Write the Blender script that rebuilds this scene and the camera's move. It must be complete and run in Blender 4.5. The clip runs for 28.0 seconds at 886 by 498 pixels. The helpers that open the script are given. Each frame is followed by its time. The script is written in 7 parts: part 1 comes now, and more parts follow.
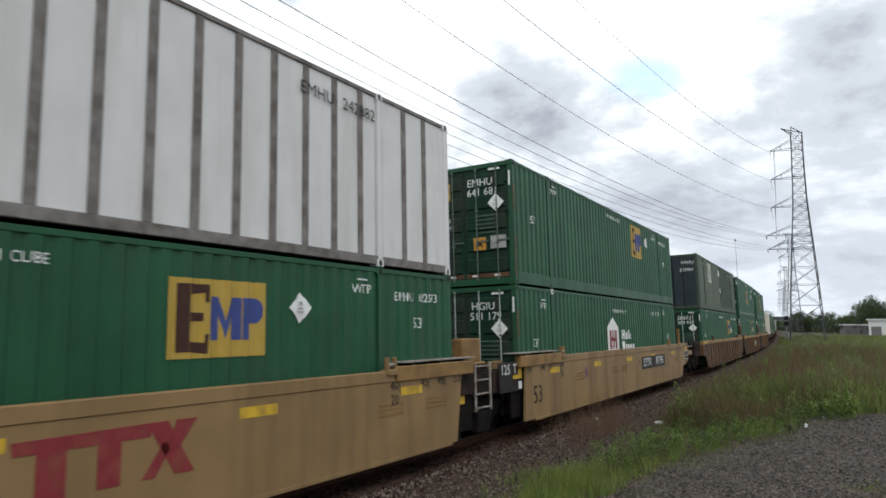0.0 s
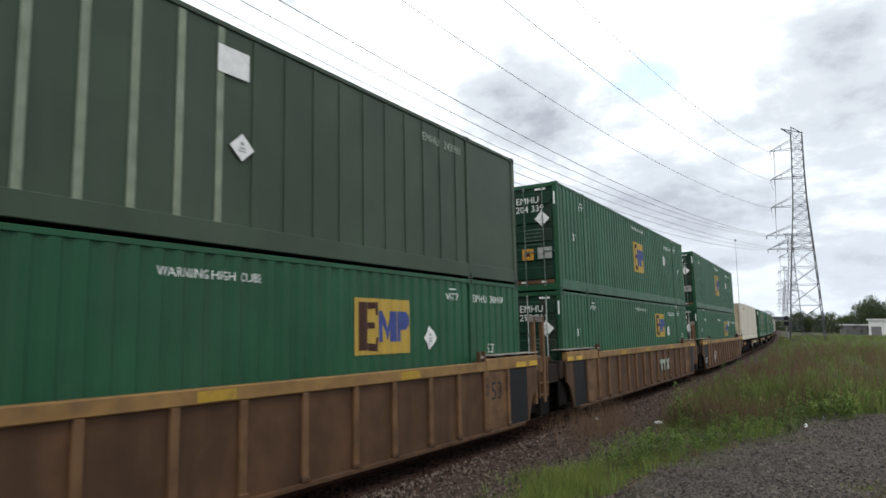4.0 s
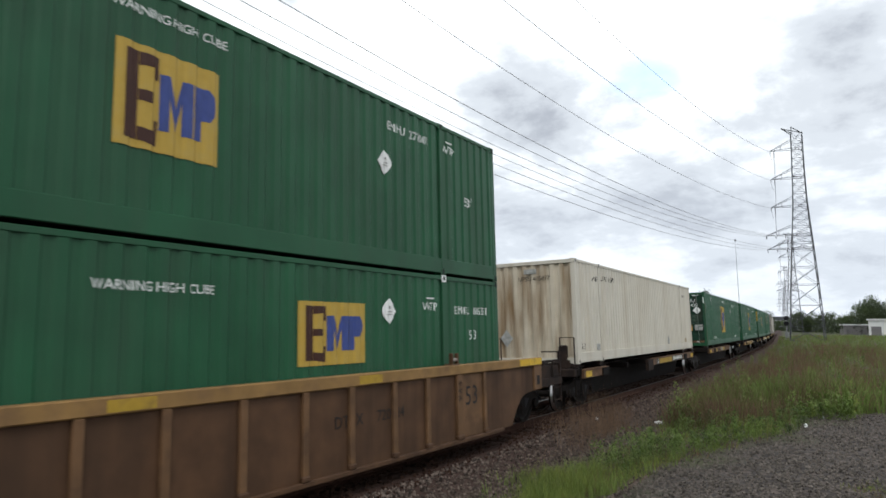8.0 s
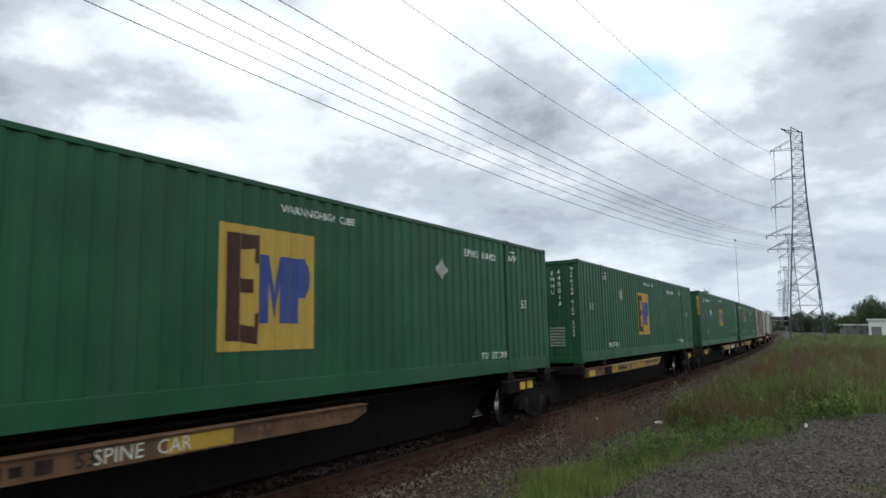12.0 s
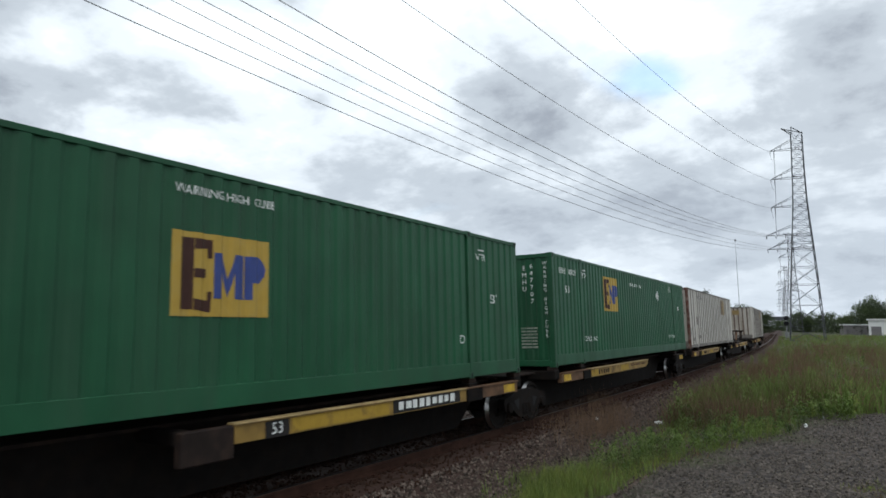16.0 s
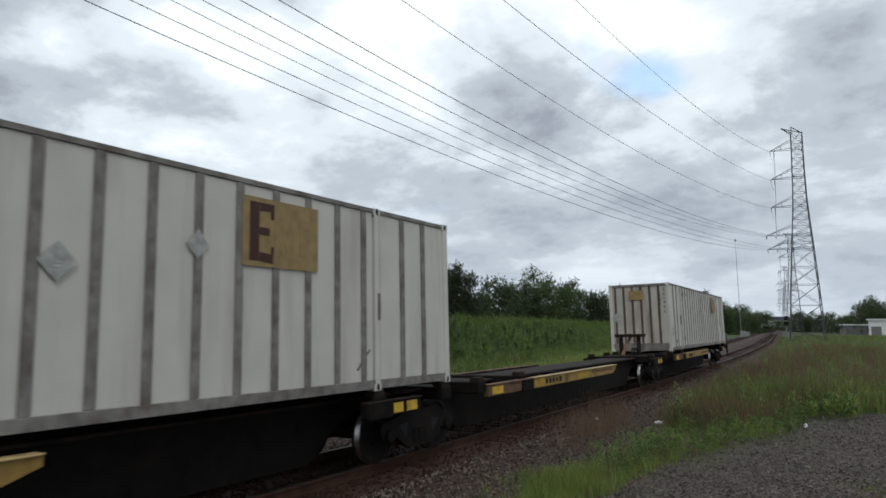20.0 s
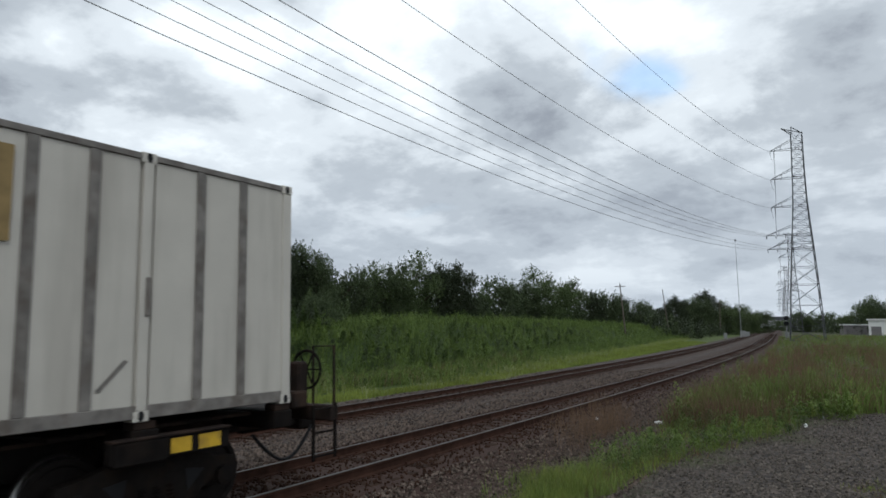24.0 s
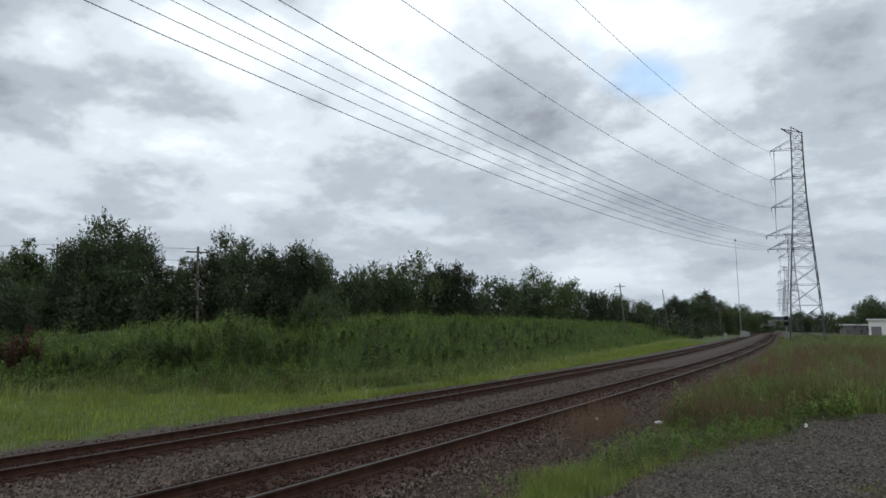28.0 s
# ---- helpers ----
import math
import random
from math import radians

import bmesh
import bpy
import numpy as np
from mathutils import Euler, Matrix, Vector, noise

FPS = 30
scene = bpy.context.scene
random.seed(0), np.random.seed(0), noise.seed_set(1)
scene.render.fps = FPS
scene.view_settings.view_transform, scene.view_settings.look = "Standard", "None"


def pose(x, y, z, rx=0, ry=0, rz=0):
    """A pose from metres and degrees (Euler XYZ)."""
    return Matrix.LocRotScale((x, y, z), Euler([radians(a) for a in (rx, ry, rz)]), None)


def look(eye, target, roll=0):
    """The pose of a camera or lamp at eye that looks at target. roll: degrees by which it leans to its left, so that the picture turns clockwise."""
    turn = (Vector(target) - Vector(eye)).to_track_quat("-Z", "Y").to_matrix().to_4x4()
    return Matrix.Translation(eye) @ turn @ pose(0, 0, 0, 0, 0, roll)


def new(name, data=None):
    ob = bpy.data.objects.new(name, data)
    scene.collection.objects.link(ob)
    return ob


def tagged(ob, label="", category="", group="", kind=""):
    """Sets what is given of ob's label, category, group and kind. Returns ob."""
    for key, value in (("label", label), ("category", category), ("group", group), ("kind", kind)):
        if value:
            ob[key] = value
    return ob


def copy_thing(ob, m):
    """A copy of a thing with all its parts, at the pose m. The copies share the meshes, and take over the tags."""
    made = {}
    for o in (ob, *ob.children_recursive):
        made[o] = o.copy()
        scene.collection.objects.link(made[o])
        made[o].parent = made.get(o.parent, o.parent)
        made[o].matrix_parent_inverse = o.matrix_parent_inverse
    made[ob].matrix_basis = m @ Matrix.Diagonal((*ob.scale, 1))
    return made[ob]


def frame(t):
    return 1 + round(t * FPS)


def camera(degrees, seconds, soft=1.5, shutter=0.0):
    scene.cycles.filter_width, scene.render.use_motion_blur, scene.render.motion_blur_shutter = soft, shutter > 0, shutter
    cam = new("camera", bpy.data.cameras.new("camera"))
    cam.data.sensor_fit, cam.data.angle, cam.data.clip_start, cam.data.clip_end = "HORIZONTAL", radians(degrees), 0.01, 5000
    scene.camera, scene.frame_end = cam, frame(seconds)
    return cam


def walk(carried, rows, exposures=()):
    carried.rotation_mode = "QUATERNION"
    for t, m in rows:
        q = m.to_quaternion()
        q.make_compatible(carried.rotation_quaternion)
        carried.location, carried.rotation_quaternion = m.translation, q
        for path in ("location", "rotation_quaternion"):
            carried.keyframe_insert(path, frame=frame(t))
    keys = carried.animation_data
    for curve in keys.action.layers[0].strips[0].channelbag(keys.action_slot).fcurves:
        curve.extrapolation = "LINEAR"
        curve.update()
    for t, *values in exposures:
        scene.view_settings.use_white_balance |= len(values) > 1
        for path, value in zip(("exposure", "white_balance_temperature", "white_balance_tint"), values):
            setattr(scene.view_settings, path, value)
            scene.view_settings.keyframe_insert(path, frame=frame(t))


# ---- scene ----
cam = camera(66.93, 28.0, soft=1.65, shutter=0.12)
EYE = Vector((7.76, 0.0, 2.28))
YAW, PITCH, ROLL = radians(32.25), radians(6.54), 0.236
AIM = EYE + Vector((-math.sin(YAW) * math.cos(PITCH), math.cos(YAW) * math.cos(PITCH), math.sin(PITCH)))
walk(cam, [(0.0, look(EYE, AIM, ROLL)), (28.0, look(EYE, AIM, ROLL))], EXPOSURES := [
    (0.0, 0.76, 6250, 8), (1.5, 0.86, 6250, 8), (2.3, 0.86, 6250, 8), (3.0, 0.74, 6200, 8), (3.5, 0.79, 6250, 8), (5.5, 0.98, 6300, 8), (7.0, 0.98, 6300, 8), (8.2, 0.80, 6250, 8),
    (9.0, 0.44, 6050, 6), (9.8, 0.29, 6020, 6), (10.6, 0.29, 6020, 6), (11.3, 0.40, 6050, 6), (12.0, 0.52, 6050, 6), (18.0, 0.54, 6050, 6), (20.0, 0.36, 6050, 6), (21.5, 0.33, 6050, 6), (24.5, 0.31, 6050, 6), (28.0, 0.30, 6050, 6)])

# ---- world and light ----
SUN_AZ, SUN_EL = radians(140), radians(52)
world = bpy.data.worlds.new("overcast_sky")
scene.world = world
world.use_nodes = True


def link(nt, a, b):
    nt.links.new(a, b)


def sky_world():
    nt = world.node_tree
    nt.nodes.clear()
    N = nt.nodes.new
    out, bg = N("ShaderNodeOutputWorld"), N("ShaderNodeBackground")
    sky = N("ShaderNodeTexSky")
    sky.sky_type, sky.sun_disc = "NISHITA", False
    sky.sun_elevation, sky.sun_rotation, sky.dust_density = SUN_EL, SUN_AZ, 2.0
    tc, sep = N("ShaderNodeTexCoord"), N("ShaderNodeSeparateXYZ")
    link(nt, tc.outputs["Generated"], sep.inputs[0])

    def math_node(op, a, b, clamp=False):
        n = N("ShaderNodeMath")
        n.operation, n.use_clamp = op, clamp
        for i, v in enumerate((a, b)):
            if isinstance(v, (int, float)):
                n.inputs[i].default_value = v
            else:
                link(nt, v, n.inputs[i])
        return n.outputs[0]

    zc = math_node("ADD", math_node("MAXIMUM", sep.outputs[2], 0.0), 0.30)
    comb = N("ShaderNodeCombineXYZ")
    link(nt, math_node("DIVIDE", sep.outputs[0], zc), comb.inputs[0])
    link(nt, math_node("DIVIDE", sep.outputs[1], zc), comb.inputs[1])
    comb.inputs[2].default_value = 3.7

    def cloud(scale, detail, rough, distortion):
        n = N("ShaderNodeTexNoise")
        n.inputs["Scale"].default_value, n.inputs["Detail"].default_value = scale, detail
        n.inputs["Roughness"].default_value, n.inputs["Distortion"].default_value = rough, distortion
        link(nt, comb.outputs[0], n.inputs["Vector"])
        return n.outputs["Fac"]

    def ramp(fac, stops):
        n = N("ShaderNodeValToRGB")
        n.color_ramp.interpolation = "EASE"
        el = n.color_ramp.elements
        while len(el) < len(stops):
            el.new(0.5)
        for e, (p, c) in zip(el, stops):
            e.position, e.color = p, (*c, 1)
        link(nt, fac, n.inputs[0])
        return n.outputs[0]

    big, small = cloud(1.3, 5, 0.5, 0.0), cloud(3.4, 8, 0.58, 0.12)
    mix = math_node("ADD", math_node("MULTIPLY", big, 0.45), math_node("MULTIPLY", small, 0.55))
    # the large cloud banks, each a soft mass in its own quarter of the sky
    gv = (AIM - EYE).normalized()
    right = gv.cross(Vector((0, 0, 1))).normalized()
    up = right.cross(gv)

    def along(axis):
        n = N("ShaderNodeVectorMath")
        n.operation = "DOT_PRODUCT"
        link(nt, tc.outputs["Generated"], n.inputs[0])
        n.inputs[1].default_value = axis
        return n.outputs["Value"]

    depth = math_node("MAXIMUM", along(gv), 0.12)
    warp = math_node("MULTIPLY", math_node("SUBTRACT", cloud(1.7, 5, 0.6, 0.2), 0.5), 0.16)
    sx = math_node("ADD", math_node("DIVIDE", along(right), depth), warp)
    sy = math_node("ADD", math_node("DIVIDE", along(up), depth), math_node("MULTIPLY", math_node("SUBTRACT", cloud(2.2, 5, 0.6, 0.3), 0.5), 0.10))

    def bank(x, y, rx, ry):
        dx = math_node("DIVIDE", math_node("SUBTRACT", sx, x), rx)
        dy = math_node("DIVIDE", math_node("SUBTRACT", sy, y), ry)
        r2 = math_node("ADD", math_node("MULTIPLY", dx, dx), math_node("MULTIPLY", dy, dy))
        return math_node("POWER", 2.718, math_node("MULTIPLY", r2, -1.0))

    for x, y, rx, ry, amount in ((0.10, 0.225, 0.12, 0.085, -0.15), (-0.09, 0.11, 0.14, 0.045, -0.13), (-0.61, 0.21, 0.17, 0.055, -0.13), (0.58, 0.29, 0.14, 0.09, -0.07), (-0.19, 0.04, 0.08, 0.022, -0.08), (-0.20, 0.37, 0.07, 0.04, -0.13), (0.27, 0.06, 0.2, 0.04, -0.06), (0.63, 0.135, 0.10, 0.04, -0.08), (-0.46, 0.09, 0.11, 0.04, -0.07), (-0.37, 0.20, 0.09, 0.035, -0.04),
                                (-0.47, 0.31, 0.19, 0.06, 0.12), (-0.28, 0.31, 0.11, 0.05, 0.11), (-0.44, 0.15, 0.13, 0.035, 0.10), (-0.12, 0.32, 0.07, 0.09, 0.08), (0.26, 0.34, 0.10, 0.05, 0.09), (-0.05, 0.23, 0.06, 0.07, 0.05), (0.31, 0.155, 0.13, 0.05, 0.06), (-0.11, 0.04, 0.18, 0.02, 0.05)):
        mix = math_node("ADD", mix, math_node("MULTIPLY", bank(x, y, rx, ry), amount))
    grey = ramp(mix, [(0.33, (0.31, 0.325, 0.36)), (0.43, (0.48, 0.50, 0.53)), (0.53, (0.74, 0.755, 0.775)), (0.63, (0.96, 0.97, 0.975))])
    # a thin haze towards the horizon
    hz = ramp(sep.outputs[2], [(0.0, (1, 1, 1)), (0.10, (0.55, 0.55, 0.55)), (0.30, (0, 0, 0))])
    m1 = N("ShaderNodeMix")
    m1.data_type = "RGBA"
    link(nt, math_node("MULTIPLY", hz, 0.75), m1.inputs[0])
    link(nt, grey, m1.inputs[6])
    m1.inputs[7].default_value = (0.47, 0.50, 0.55, 1)
    # breaks in the cloud, where the clear sky shows
    torn = math_node("ADD", bank(0.308, 0.262, 0.060, 0.036), math_node("ADD", math_node("MULTIPLY", bank(-0.02, 0.060, 0.07, 0.014), 0.3), math_node("MULTIPLY", bank(0.22, 0.30, 0.03, 0.035), 0.45)))
    torn = math_node("MULTIPLY", torn, math_node("ADD", cloud(3.2, 6, 0.6, 0.4), 0.5), True)
    torn = ramp(torn, [(0.15, (0, 0, 0)), (0.95, (0.70, 0.70, 0.70))])
    clear = N("ShaderNodeMix")
    clear.data_type, clear.blend_type = "RGBA", "MULTIPLY"
    clear.inputs[0].default_value = 1.0
    link(nt, sky.outputs[0], clear.inputs[6])
    clear.inputs[7].default_value = (0.30, 0.28, 0.25, 1)
    m2 = N("ShaderNodeMix")
    m2.data_type = "RGBA"
    link(nt, torn, m2.inputs[0])
    link(nt, m1.outputs[2], m2.inputs[6])
    link(nt, clear.outputs[2], m2.inputs[7])
    link(nt, m2.outputs[2], bg.inputs["Color"])
    bg.inputs["Strength"].default_value = 0.91
    link(nt, bg.outputs[0], out.inputs[0])


sky_world()
sun = new("sun", bpy.data.lights.new("sun", "SUN"))
sun.data.energy, sun.data.angle, sun.data.color = 0.65, radians(14), (1.0, 0.97, 0.93)
sun.rotation_euler = (math.pi / 2 - SUN_EL, 0, -SUN_AZ + math.pi)

# ---- the line of the track ----
BANK = radians(1.70)
K0, K1 = 12.42e-4, -7.88e-6
_s = np.arange(-320.0, 900.0, 0.5)
_k = np.clip(np.where(_s > 0, K0 + K1 * _s, K0), 0.0, None)
_th = np.concatenate([[0], np.cumsum((_k[1:] + _k[:-1]) * 0.25)])
_th -= np.interp(0, _s, _th)
_mid = (_th[1:] + _th[:-1]) / 2
_x = np.concatenate([[0], np.cumsum(-np.sin(_mid) * 0.5)])
_y = np.concatenate([[0], np.cumsum(np.cos(_mid) * 0.5)])
_x -= np.interp(0, _s, _x)
_y -= np.interp(0, _s, _y)


def line(s):
    """Centre of the near track and its heading at the distance s along it."""
    return float(np.interp(s, _s, _x)), float(np.interp(s, _s, _y)), float(np.interp(s, _s, _th))


def track_pose(s, bank=BANK):
    x, y, th = line(s)
    return Matrix.Translation((x, y, 0)) @ Matrix.Rotation(th, 4, "Z") @ Matrix.Rotation(-bank, 4, "Y")


def at_many(u, s):
    th = np.interp(s, _s, _th)
    return np.interp(s, _s, _x) + u * np.cos(th), np.interp(s, _s, _y) + u * np.sin(th)


# ---- materials ----
def material(name, color, rough=0.6, metal=0.0, var=0.25, scale=6.0, bump=0.0, bump_scale=60.0, dirt=None, dirt_amount=0.0, dirt_scale=1.5, island=0.0, random_ob=0.0, streak=False, spec=0.22):
    m = bpy.data.materials.new(name)
    m.use_nodes = True
    nt = m.node_tree
    N = nt.nodes.new
    b = nt.nodes["Principled BSDF"]
    b.inputs["Roughness"].default_value, b.inputs["Metallic"].default_value = rough, metal
    b.inputs["Specular IOR Level"].default_value = spec
    tc = N("ShaderNodeTexCoord")

    def noise_node(sc, detail=4, stretch=None):
        n = N("ShaderNodeTexNoise")
        n.inputs["Scale"].default_value, n.inputs["Detail"].default_value = sc, detail
        if stretch:
            mp = N("ShaderNodeMapping")
            mp.inputs["Scale"].default_value = stretch
            link(nt, tc.outputs["Object"], mp.inputs[0])
            link(nt, mp.outputs[0], n.inputs["Vector"])
        else:
            link(nt, tc.outputs["Object"], n.inputs["Vector"])
        return n.outputs["Fac"]

    def hsv(col, value):
        n = N("ShaderNodeHueSaturation")
        link(nt, value, n.inputs["Value"])
        if isinstance(col, tuple):
            n.inputs["Color"].default_value = (*col, 1)
        else:
            link(nt, col, n.inputs["Color"])
        return n.outputs[0]

    def remap(v, lo, hi, a=0.3, c=0.7):
        n = N("ShaderNodeMapRange")
        n.inputs[1].default_value, n.inputs[2].default_value, n.inputs[3].default_value, n.inputs[4].default_value = a, c, lo, hi
        link(nt, v, n.inputs[0])
        return n.outputs[0]

    col = hsv(color, remap(noise_node(scale), 1 - var, 1 + var))
    if island:
        g = N("ShaderNodeNewGeometry")
        col = hsv(col, remap(g.outputs["Random Per Island"], 1 - island, 1 + island, 0, 1))
    if random_ob:
        o = N("ShaderNodeObjectInfo")
        col = hsv(col, remap(o.outputs["Random"], 1 - random_ob, 1 + random_ob, 0, 1))
    if dirt:
        f = noise_node(dirt_scale, 6, (1, 1, 0.12) if streak else None)
        f = remap(f, 0.0, dirt_amount, 0.48, 0.72)
        mx = N("ShaderNodeMix")
        mx.data_type = "RGBA"
        link(nt, f, mx.inputs[0])
        link(nt, col, mx.inputs[6])
        mx.inputs[7].default_value = (*dirt, 1)
        col = mx.outputs[2]
        link(nt, remap(f, rough, min(1.0, rough + 0.25), 0, 1), b.inputs["Roughness"])
    link(nt, col, b.inputs["Base Color"])
    if bump:
        bn = N("ShaderNodeBump")
        bn.inputs["Strength"].default_value, bn.inputs["Distance"].default_value = bump, 0.02
        link(nt, noise_node(bump_scale, 3), bn.inputs["Height"])
        link(nt, bn.outputs[0], b.inputs["Normal"])
    return m


